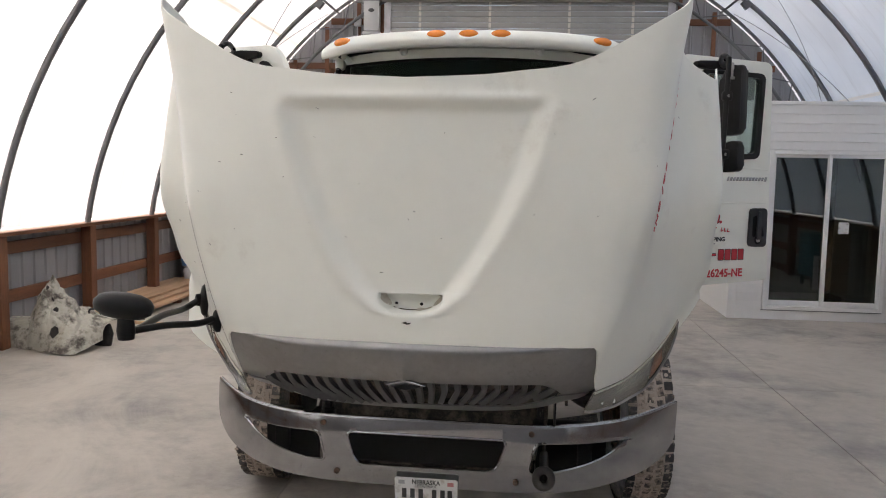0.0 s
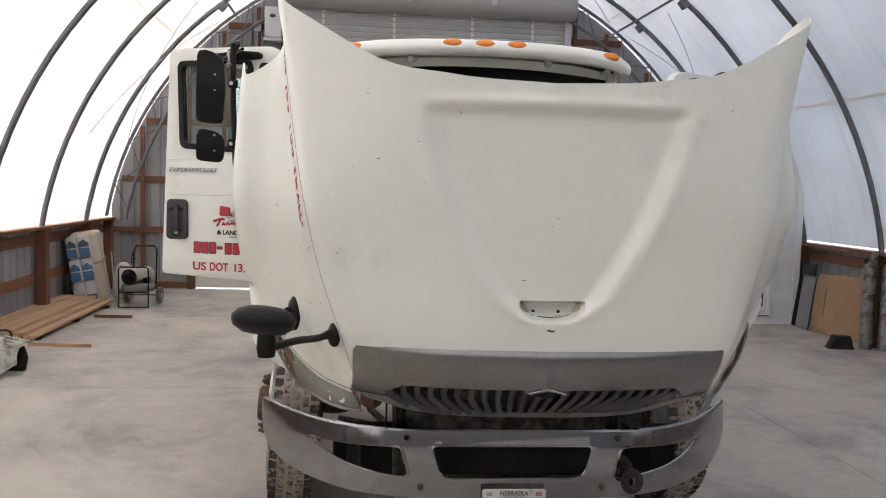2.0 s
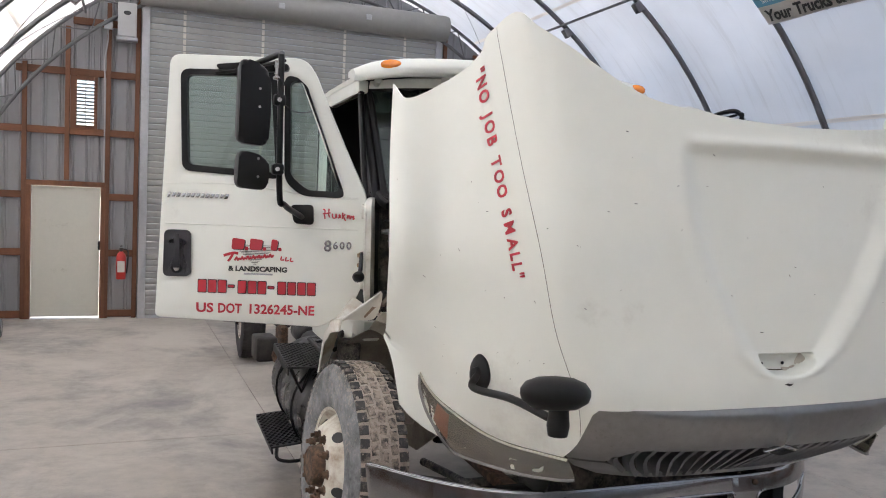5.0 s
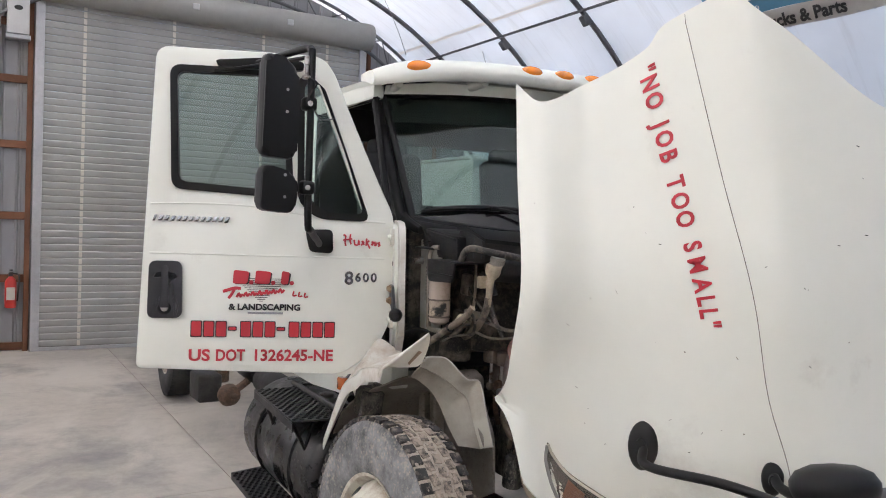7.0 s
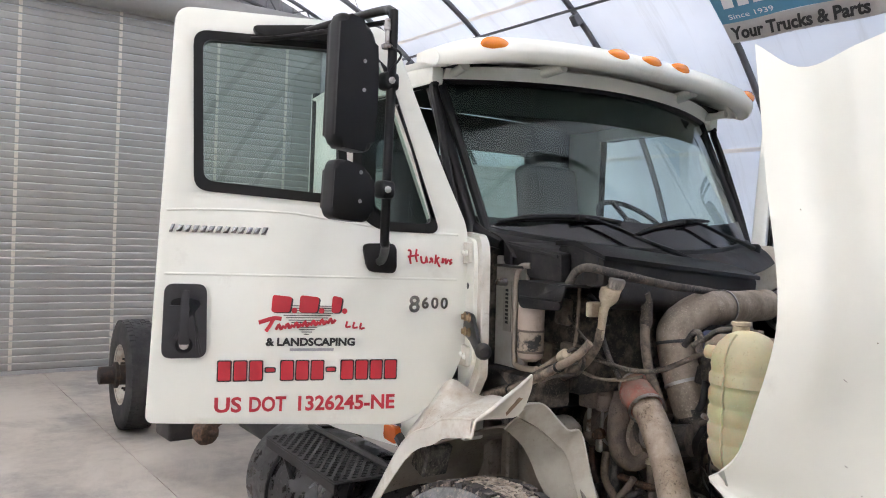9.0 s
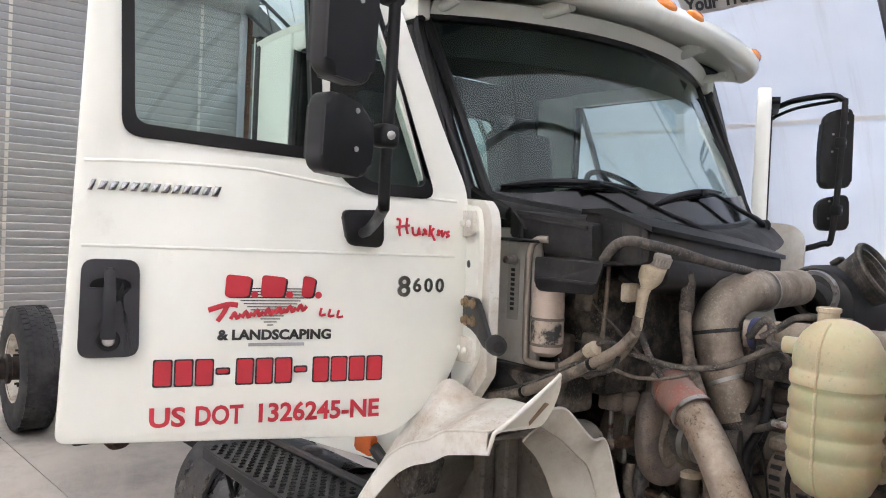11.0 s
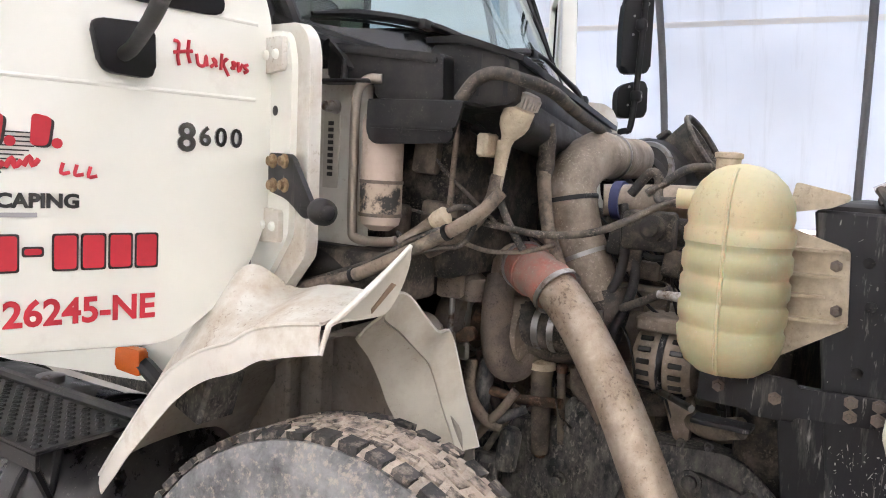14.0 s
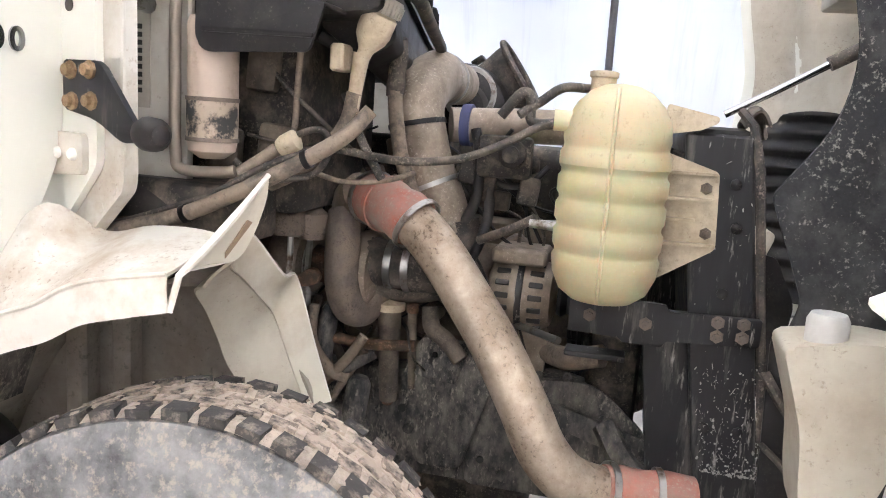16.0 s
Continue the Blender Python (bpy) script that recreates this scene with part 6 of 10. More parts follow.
def truck_door(m, flip):
    """An open door seen from outside; flip: the other hand, with the words still reading rightly."""
    f = -1 if flip else 1
    d = tagged(new("door"), "open white truck door with red lettering and a tall black mirror")
    d.parent = truck
    d.matrix_basis = m

    def fx(pts):
        return [(f * x, y) for x, y in pts][::f]

    win, qtr = rounded(fx(D_WIN), 0.05, 5), rounded(fx(D_QTR), 0.045, 5)
    outl = rounded(fx(D_OUT), D_R[::f], 5)
    plate("door_shell", outl, [win, qtr], 0.075, pose(0, 0, -0.04), PAINT, d, 0.012)
    for nm, hole in (("window_seal", D_WIN), ("quarter_seal", D_QTR)):
        cx, cy = sum(p[0] for p in hole) / len(hole), sum(p[1] for p in hole) / len(hole)
        o = rounded(fx([(p[0] + (0.012 if p[0] > cx else -0.012), p[1] + (0.012 if p[1] > cy else -0.012)) for p in hole]), 0.055, 5)
        i = rounded(fx([(p[0] - (0.022 if p[0] > cx else -0.022), p[1] - (0.02 if p[1] > cy else -0.025)) for p in hole]), 0.04, 5)
        bm = bm_new()
        frame_ring(bm, o, i, 0.055, pose(0, 0, -0.048))
        sl = part(nm, bm, BLACK, d)
        bm = bm_new()
        prism(bm, i, 0.005, pose(0, 0, -0.02))
        part("glass", bm, GLASS, sl)
    # belt-line creases pressed into the skin
    for zc in (0.565, 0.80):
        bm = bm_new()
        pts = [(f * (0.02 + 1.13 * k / 12), zc + (0.01 * math.sin(k * 0.5) if zc > 0.7 else 0) - (0.05 * max(0, k - 5) / 7 if zc > 0.7 else 0), -0.0035) for k in range(13)]
        tube(bm, [(x, y, z - 0.0014) for x, y, z in pts], 0.006, 8, True, (1, 1))
        part("body_crease", bm, PAINT, d)
    bm = bm_new()
    prism(bm, rounded(fx([(0.03, 0.06), (1.08, 0.10), (1.10, 0.68), (0.06, 0.78)]), 0.05), 0.03, pose(0, 0, -0.105), 0.01)
    part("inner_panel", bm, CABIN, d)
    # handle
    h = tagged(new("door_handle"), "black pull handle in a recessed cup with a lock")
    h.parent = d
    bm = bm_new()
    o = rounded(fx([(0.022, 0.528), (0.172, 0.528), (0.178, 0.255), (0.018, 0.252)]), 0.036, 5)
    i = rounded(fx([(0.044, 0.468), (0.082, 0.478), (0.112, 0.478), (0.152, 0.468), (0.150, 0.322), (0.046, 0.322)]), 0.02, 5)
    frame_ring(bm, o, i, 0.022, pose(0, 0, -0.004))
    bz = part("bezel", bm, HANDLE, h)
    bm = bm_new()
    prism(bm, i, 0.003, pose(0, 0, -0.0015))
    part("cup", bm, HANDLE_PIT, h)
    bm = bm_new()
    prism(bm, rounded(fx([(0.082, 0.505), (0.110, 0.505), (0.116, 0.305), (0.076, 0.305)]), 0.008), 0.014, pose(0, 0, 0.016), 0.005, 3)
    part("pull", bm, HANDLE, h)
    bm = bm_new()
    lathe(bm, [(0.031, 0), (0.031, 0.020), (0.026, 0.024), (0.020, 0.022), (0.019, 0.018)], 24, pose(f * 0.097, 0.302, 0.0))
    part("lock_ring", bm, HANDLE_PIT, h)
    bm = bm_new()
    lathe(bm, [(0.0165, 0.012), (0.0165, 0.024), (0.013, 0.027), (0, 0.026)], 18, pose(f * 0.097, 0.302, 0.0))
    part("lock", bm, mat("dull_lock_metal", (0.5, 0.48, 0.45), 0.45, 0.6, vary=0.2, scale=60), h)
    # lettering and badges; x runs from the reader's left
    def at(u, v, z=0.0005):
        return pose(u - (1.165 if flip else 0.0), v, z)
    # on the other hand the words keep their distance from the hinge side
    sh = 0.05 if flip else 0.0
    for k in range(13):
        bm = bm_new()
        u = 0.03 + 0.0278 * k + (0.745 if flip else 0.0)
        hb = 0.015 if k in (0, 12) else 0.0125
        w_ = 0.007 if k == 0 else 0.0105
        x_ = u + 0.0115 - (1.165 if flip else 0)
        prism(bm, [(x_ - w_ - 0.004, 0.733 - hb), (x_ + w_ - 0.006, 0.733 - hb), (x_ + w_ + 0.004, 0.733 + hb), (x_ - w_ + 0.006, 0.733 + hb)], 0.006, pose(0, 0, 0.0005), 0.0015)
        part("badge_letter_block", bm, CHROME, d)
    lettering("model_number", "8", 0.092, at((0.09 if flip else 0.975), 0.432), CHROME, d, 0.003, offset=0.002)
    for k, ch in enumerate("600"):
        lettering("model_number", ch, 0.062, at((0.135 if flip else 1.02) + 0.04 * k, 0.447), CHROME, d, 0.003, offset=0.0015)
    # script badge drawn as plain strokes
    sc = tagged(new("script_mark"), "red script mark drawn as plain strokes")
    sc.parent = d
    ox = -1.13 if flip else 0.94
    for pts in ([(0.0, .035), (.012, .03), (.01, .0), (.014, -.02)], [(.0, .008), (.02, .012), (.045, .016)], [(.036, .04), (.034, .01), (.04, -.012)], [(.055, .012), (.06, -.012), (.075, -.012), (.078, .01), (.082, -.014)], [(.09, -.014), (.104, -.002), (.095, .006), (.106, -.012)], [(.118, .02), (.116, -.018)], [(.118, -.004), (.132, .01), (.122, -.002), (.136, -.03)], [(.142, -.012), (.154, -.002), (.146, .004), (.150, -.014)], [(.16, .006), (.162, -.016), (.172, .002)], [(.186, .002), (.176, -.004), (.186, -.012), (.176, -.018)]):
        bm = bm_new()
        tube(bm, smooth_line([(ox + x, 0.645 + y, 0.0) for x, y in pts], 4), 0.0042, 6)
        part("stroke", bm, RED, sc)
    # company mark: hatched triangle, three slanted red blocks, script bar
    cm = tagged(new("company_mark"), "red block mark over a grey hatched triangle")
    cm.parent = d
    tri_ = [(0.415, 0.455), (0.685, 0.455), (0.548, 0.335)]
    for k in range(13):
        v = 0.452 - k * 0.0092
        half = 0.135 * (v - 0.333) / 0.122
        bm = bm_new()
        span(bm, (0.548 - half, v - 0.003, 0.0), (0.548 + half, v, 0.0008))
        part("hatch_line", bm, INK, cm, "", at(sh, 0))
    for x in (0.41, 0.515, 0.64):
        for off, mt, dz in ((0.006, INK, 0.0008), (0.0, RED, 0.0018)):
            bm = bm_new()
            w = 0.07 if x < 0.6 else 0.035
            pts = [(x + off, 0.425 - off * 0.6), (x + w + off, 0.425 - off * 0.6), (x + w + 0.008 + off, 0.485 - off * 0.6), (x + 0.004 + off, 0.492 - off * 0.6)]
            prism(bm, rounded(pts, 0.012), dz, at(sh, 0))
            part("mark_block", bm, mt, cm)
        bm = bm_new()
        lathe(bm, [(0.011, 0), (0.011, 0.002), (0, 0.002)], 12, at(x + w + 0.018 + sh, 0.432))
        part("mark_dot", bm, RED, cm)
    strokes = [([(0.365, 0.385), (0.42, 0.402), (0.45, 0.40)], 0.008), ([(0.42, 0.398), (0.405, 0.37), (0.392, 0.352)], 0.007)]
    strokes += [([(0.43 + k * 0.033, 0.358 + k * 0.004), (0.442 + k * 0.033, 0.378 + k * 0.004), (0.448 + k * 0.033, 0.36 + k * 0.004), (0.46 + k * 0.033, 0.374 + k * 0.004)], 0.0055) for k in range(7)]
    strokes += [([(0.705 + k * 0.028, 0.392 - k * .003), (0.701 + k * 0.028, 0.370 - k * .003), (0.719 + k * 0.028, 0.372 - k * .003)], 0.004) for k in range(3)]
    for pts, r in strokes:
        bm = bm_new()
        tube(bm, smooth_line([(x, y, 0.001) for x, y in pts], 3), r, 6, True, (1, 0.2))
        part("script_stroke", bm, RED, cm, "", at(sh, 0))
    lettering("trade_line", "& LANDSCAPING", 0.041, at(0.567 + sh, 0.297), INK, d, 0.0006, width=0.345, offset=0.0018)
    bm = bm_new()
    span(bm, (0.485, 0.276, 0), (0.655, 0.286, 0.0006), 0.0)
    part("small_bar", bm, GREY_VINYL, cm, "", at(sh, 0))
    # the phone number as plain red bars with black edges
    for k in range(12):
        x = 0.222 + k * 0.0583
        dash = k in (3, 7)
        for off, mt, dz in ((0.0035, INK, 0.0007), (0.0, RED, 0.0014)):
            bm = bm_new()
            w, h0, h1 = (0.034, 0.197, 0.210) if dash else (0.045, 0.165, 0.237)
            o_ = 0.0045 if mt is INK else 0.0
            prism(bm, rounded([(x - o_, h0 - o_), (x + w + o_, h0 - o_), (x + w + o_, h1 + o_), (x - o_, h1 + o_)], 0.007), dz, at(sh, 0))
            part("bar", bm, mt, d)
    for word, x0, x1 in (("US", 0.0, 0.145), ("DOT", 0.185, 0.385), ("1326245-NE", 0.445, 1.0)):
        lettering("registration_word", word, 0.078, at(0.556 - 0.345 + 0.345 * (x0 + x1) + sh, 0.046), RED, d, 0.0006, width=0.69 * (x1 - x0), offset=0.0022)
    # mirrors on a bent tube
    mi = tagged(new("door_mirror"), "tall black truck mirrors on a bent tube frame")
    mi.parent = d
    reach = 0.80 if flip else 1.0
    T = [(0.82, 0.63, 0.02), (0.81, 0.645, 0.12), (0.765, 0.70, 0.36), (0.745, 0.78, 0.43), (0.742, 1.42, 0.46), (0.738, 1.49, 0.44), (0.72, 1.515, 0.36), (0.60, 1.51, 0.16), (0.50, 1.49, 0.05)]
    bm = bm_new()
    tube(bm, smooth_line([(f * x, y, z * reach) for x, y, z in T], 5), 0.0165, 10)
    part("tube_arm", bm, BLACK, mi)
    bm = bm_new()
    tube(bm, smooth_line([(f * x, y, z) for x, y, z in ((0.74, 1.485, 0.33), (0.55, 1.475, 0.14), (0.38, 1.455, 0.04), (0.30, 1.45, 0.02))], 5), 0.010, 8)
    part("brace", bm, BLACK, mi)
    bm = bm_new()
    prism(bm, rounded(fx([(0.75, 0.70), (0.885, 0.705), (0.89, 0.585), (0.775, 0.59)]), 0.025), 0.03, pose(0, 0, 0.0), 0.008, 2)
    part("foot_pad", bm, BLACK, mi)
    bm = bm_new()
    prism(bm, rounded(fx([(0.30, 1.495), (0.56, 1.525), (0.72, 1.515), (0.72, 1.475), (0.60, 1.465), (0.32, 1.465)]), 0.018), 0.05, pose(0, 0, -0.005), 0.014, 2)
    part("upper_bracket", bm, BLACK, mi)
    for y0, y1, nm in ((1.005, 1.46, "main_mirror"), (0.772, 0.985, "convex_mirror")):
        hm = pose(0.61, 0, 0.482) @ pose(0, 0, 0, 0, 27, 0) if f > 0 else pose(-0.675, 0, 0.335) @ pose(0, 0, 0, 0, -78, 0)
        bm = bm_new()
        prism(bm, rounded([(f * x, y) for x, y in [(-0.09, y0 + 0.012), (0.07, y0), (0.085, (y0 + y1) / 2), (0.07, y1 - 0.035), (-0.082, y1)]][::f], [.035, .04, .12, .06, .045] if f > 0 else [.045, .06, .12, .04, .035], 5), 0.07, hm @ pose(0, 0, -0.04), 0.026, 4)
        hd = part(nm, bm, BLACK, mi)
        bm = bm_new()
        prism(bm, rounded([(f * x, y) for x, y in [(-0.078, y0 + 0.025), (0.066, y0 + 0.02), (0.066, y1 - 0.045), (-0.072, y1 - 0.02)]][::f], 0.03), 0.003, hm @ pose(0, 0, -0.0425))
        part("mirror_glass", bm, STAINLESS, hd)
        yc = y0 * 0.45 + y1 * 0.55
        bm = bm_new()
        box(bm, (f * 0.735, yc, 0.447 * reach), (0.062, 0.062, 0.056), (0, f * 26, 0), 0.016, 3)
        part("clamp", bm, BLACK, hd)
        bm = bm_new()
        lathe(bm, [(0.012, 0), (0.012, 0.006), (0.006, 0.008), (0, 0.007)], 8, pose(f * 0.74, yc, 0.474 * reach))
        part("clamp_bolt", bm, STEEL, hd)
        for dy in (-0.045, 0.05):
            bm = bm_new()
            lathe(bm, [(0.007, 0), (0.007, 0.004), (0, 0.005)], 8, hm @ pose(f * 0.02, yc + dy, 0.029))
            part("shell_screw", bm, STEEL, hd)
    bm = bm_new()
    lathe(bm, [(0.018, 0), (0.02, 0.012), (0.008, 0.02), (0.008, 0.06), (0.013, 0.065), (0.010, 0.10), (0, 0.105)], 12, pose(f * 0.72, 1.36, 0.47 * reach, -90, 0, 0))
    part("antenna_stud", bm, STEEL, mi)
    if not flip:
        bm = bm_new()
        tube(bm, smooth_line([(f * 0.72, 1.37, 0.48), (f * 0.765, 1.34, 0.49), (f * 0.73, 1.28, 0.48), (f * 0.755, 1.24, 0.44), (f * 0.80, 1.22, 0.22), (f * 0.87, 1.25, 0.02)], 5), 0.004, 6)
        part("antenna_wire", bm, BLACK, mi)
    return d


truck_door(basis((-2.15, 1.98, 1.30), (1.13, -0.34, 0), (0, 0, 1)), False)
truck_door(basis((2.12, 2.27, 1.262), (1.05, 0.58, 0), (0, 0, 1)), True)

# ---- wheels and chassis ----
def truck_wheel(name, m, label, parent, front=True):
    """A wheel on the x axis, outer face towards -x, centre at the hub."""
    w = tagged(new(name), label)
    w.parent = parent
    w.matrix_basis = m
    R, W = 0.548, 0.275
    turn = Matrix(((0, 0, -1, 0), (1, 0, 0, 0), (0, -1, 0, 0), (0, 0, 0, 1)))    # lathe z -> -x
    prof = [(0.290, 0.115), (0.315, 0.135), (0.36, 0.142), (0.43, 0.145), (0.49, 0.135), (0.520, 0.122), (0.530, 0.10), (0.535, 0.05), (0.536, 0.0), (0.535, -0.05), (0.530, -0.10), (0.520, -0.122), (0.49, -0.135), (0.43, -0.145), (0.36, -0.142), (0.315, -0.135), (0.290, -0.115)]
    bm = bm_new()
    lathe(bm, prof, 72, turn)
    ty = part("tyre", bm, RUBBER if front else RUBBER_DARK, w)
    bm = bm_new()
    lathe(bm, [(0.527, 0.123), (0.536, 0.10), (0.5395, 0.05), (0.5405, 0.0), (0.5395, -0.05), (0.536, -0.10), (0.527, -0.123)], 72, turn)
    part("tread_ground", bm, MUD if front else RUBBER_DARK, ty, "dry mud packed between the lugs" if front else "")
    rng = random.Random(7)
    n = 52
    pitch = math.tau * 0.5385 / n
    shoulder, crown = bm_new(), bm_new()
    for k in range(n):
        for j in range(5):
            edge = j in (0, 4)
            a = (k + (0.5 if j % 2 else 0.0)) * math.tau / n
            x = (-0.101, -0.052, 0.0, 0.052, 0.101)[j]
            wid = 0.046 if edge else 0.036
            hgt = (0.010 if edge else 0.0065) + rng.uniform(-0.002, 0.001)
            lng = pitch * (0.70 if edge else 0.74) * rng.uniform(0.94, 1.04)
            base = 0.5335 if edge else 0.5375
            c = Vector((x, base * math.cos(a), base * math.sin(a)))
            mm = Matrix.Translation(c) @ Matrix.Rotation(a, 4, "X") @ pose(0, 0, 0, 0, rng.uniform(-4, 4) + (0 if edge else (9 if j % 2 else -9)), {0: 5, 4: -5}.get(j, 0)) @ Matrix.Translation((0, hgt / 2 - 0.004, 0))
            bmesh.ops.create_cube(shoulder if edge else crown, size=1.0, matrix=mm @ Matrix.Diagonal((wid, hgt + 0.008, lng, 1)))
    for nm, bm, mt in (("shoulder_tread", shoulder, SHOULDER_RUBBER), ("crown_tread", crown, MUD_RUBBER)):
        tagged(part(nm, bm, mt if front else RUBBER_DARK, ty, "worn square lugs caked with dry mud" if front else "worn black lugs"), "", "", "", "stuff")
    # rim
    if front:
        rp = [(0.285, 0.12), (0.300, 0.128), (0.292, 0.11), (0.275, 0.09), (0.268, 0.05), (0.262, 0.075), (0.245, 0.10), (0.215, 0.145), (0.20, 0.165), (0.19, 0.170), (0.115, 0.170), (0.11, 0.165)]
    else:
        rp = [(0.285, 0.12), (0.300, 0.128), (0.292, 0.11), (0.275, 0.09), (0.265, 0.0), (0.24, -0.05), (0.20, -0.075), (0.115, -0.08), (0.11, -0.075)]
    bm = bm_new()
    lathe(bm, rp, 48, turn)
    rim = part("rim", bm, WHEEL_WHITE, w, "rust-stained white steel wheel")
    for k in range(5):
        a = k * math.tau / 5 + 0.3
        r0, z0 = (0.228, 0.127) if front else (0.225, -0.062)
        c = turn @ Vector((r0 * math.cos(a), r0 * math.sin(a), z0))
        nrm = turn.to_3x3() @ Vector((math.cos(a) * (0.75 if front else -0.5), math.sin(a) * (0.75 if front else -0.5), 0.65))
        q = nrm.to_track_quat("Z", "Y").to_matrix().to_4x4()
        q.translation = c
        bm = bm_new()
        lathe(bm, [(0, -0.004), (0.036, -0.004), (0.036, 0.003), (0, 0.002)], 18, q @ Matrix.Diagonal((1, 0.8, 1, 1)))
        part("hand_hole", bm, INK, rim)
    zf = 0.170 if front else -0.075
    for k in range(10):
        a = k * math.tau / 10
        c = turn @ Vector((0.155 * math.cos(a), 0.155 * math.sin(a), zf))
        bm = bm_new()
        L = 0.05 if front else 0.17
        lathe(bm, [(0.026, 0), (0.026, 0.006), (0.019, 0.008), (0.019, 0.030), (0.011, 0.032), (0.011, L), (0, L)], 6 if front else 8, Matrix.Translation(c) @ turn.to_3x3().to_4x4())
        part("wheel_nut", bm, RUST if front else OILY, rim)
    bm = bm_new()
    if front:
        lathe(bm, [(0.115, 0.166), (0.105, 0.185), (0.10, 0.225), (0.085, 0.235), (0.08, 0.228), (0.02, 0.228), (0, 0.23)], 24, turn)
    else:
        lathe(bm, [(0.112, -0.08), (0.105, 0.0), (0.10, 0.14), (0.13, 0.15), (0.13, 0.18), (0.09, 0.19), (0.085, 0.32), (0.05, 0.33), (0, 0.335)], 24, turn)
    part("hub", bm, RUST if front else OILY, w)
    bm = bm_new()
    lathe(bm, [(0.0, -0.10), (0.20, -0.10), (0.21, -0.16), (0.0, -0.16)], 28, turn)
    part("brake_drum", bm, RUST, w)
    return w


def muddy_rubber():
    m = mat("muddy_tread_rubber", (0.05, 0.047, 0.045), 0.85, vary=0.3, scale=10, dirt=(0.44, 0.365, 0.30), dirt_amount=0.42, dirt_scale=26, dirt_sharp=0.18, bump=0.35, bump_scale=80)
    return m


MUD_RUBBER = muddy_rubber()
SHOULDER_RUBBER = mat("scuffed_lug_rubber", (0.055, 0.053, 0.053), 0.85, vary=0.35, scale=14, dirt=(0.36, 0.31, 0.26), dirt_amount=0.02, dirt_scale=30, dirt_sharp=0.2, bump=0.35, bump_scale=90)
RUBBER_DARK = mat("plain_black_tyre", (0.028, 0.028, 0.030), 0.75, vary=0.2, scale=6, dirt=(0.10, 0.095, 0.09), dirt_amount=0.0, dirt_scale=6, dirt_sharp=0.4, spec=0.3)
OILY = mat("oily_hub_steel", (0.03, 0.024, 0.022), 0.55, 0.4, vary=0.3, scale=20, dirt=(0.13, 0.075, 0.05), dirt_amount=0.0, dirt_scale=18, dirt_sharp=0.25)
AX_Y, AX_Z = 1.25, 0.583
truck_wheel("front_wheel", pose(-1.15, AX_Y, AX_Z, 0, 3.9, 4.3) @ Matrix.Diagonal((1, 1.043, 1.043, 1)), "front wheel with a mud-caked tyre and rust-stained white rim", truck)
truck_wheel("front_wheel", pose(1.11, AX_Y, AX_Z, 0, 2.0, 184.3) @ Matrix.Diagonal((1, 1.043, 1.043, 1)), "front wheel with a mud-caked tyre and rust-stained white rim", truck)
truck_wheel("rear_wheel", pose(-1.03, 7.30, 0.553), "rear wheel with bare rusty hub studs", truck, False)
truck_wheel("rear_wheel", pose(1.03, 7.30, 0.553, 0, 0, 180), "rear wheel with bare rusty hub studs", truck, False)
# caked mud lumps on the tread of the front tyres
for sx in (-1, 1):
    bm = bm_new()
    rng = random.Random(3)
    for k in range(1500):
        a = rng.uniform(0, math.tau)
        x = rng.gauss(-0.02, 0.06)
        if abs(x) > 0.125:
            continue
        r = 0.5395 + rng.uniform(-0.004, 0.005)
        c = Vector((x, r * math.cos(a), r * math.sin(a)))
        s = rng.uniform(0.003, 0.009)
        mm = Matrix.Translation(c) @ Matrix.Rotation(a, 4, "X") @ Matrix.Diagonal((s * rng.uniform(0.8, 1.6), s * 0.35, s * rng.uniform(0.8, 1.8), 1))
        bmesh.ops.create_icosphere(bm, subdivisions=1, radius=1.0, matrix=mm)
    for v in bm.verts:
        v.co += noise.noise_vector(v.co * 60) * 0.003
    tagged(part("caked_mud", bm, MUD, truck, "dry tan mud lumps", pose(-1.15 if sx < 0 else 1.11, AX_Y, AX_Z, 0, 3.9 if sx < 0 else 2.0, 4.3 if sx < 0 else 184.3) @ Matrix.Diagonal((1, 1.043, 1.043, 1))), "", "", "", "stuff")

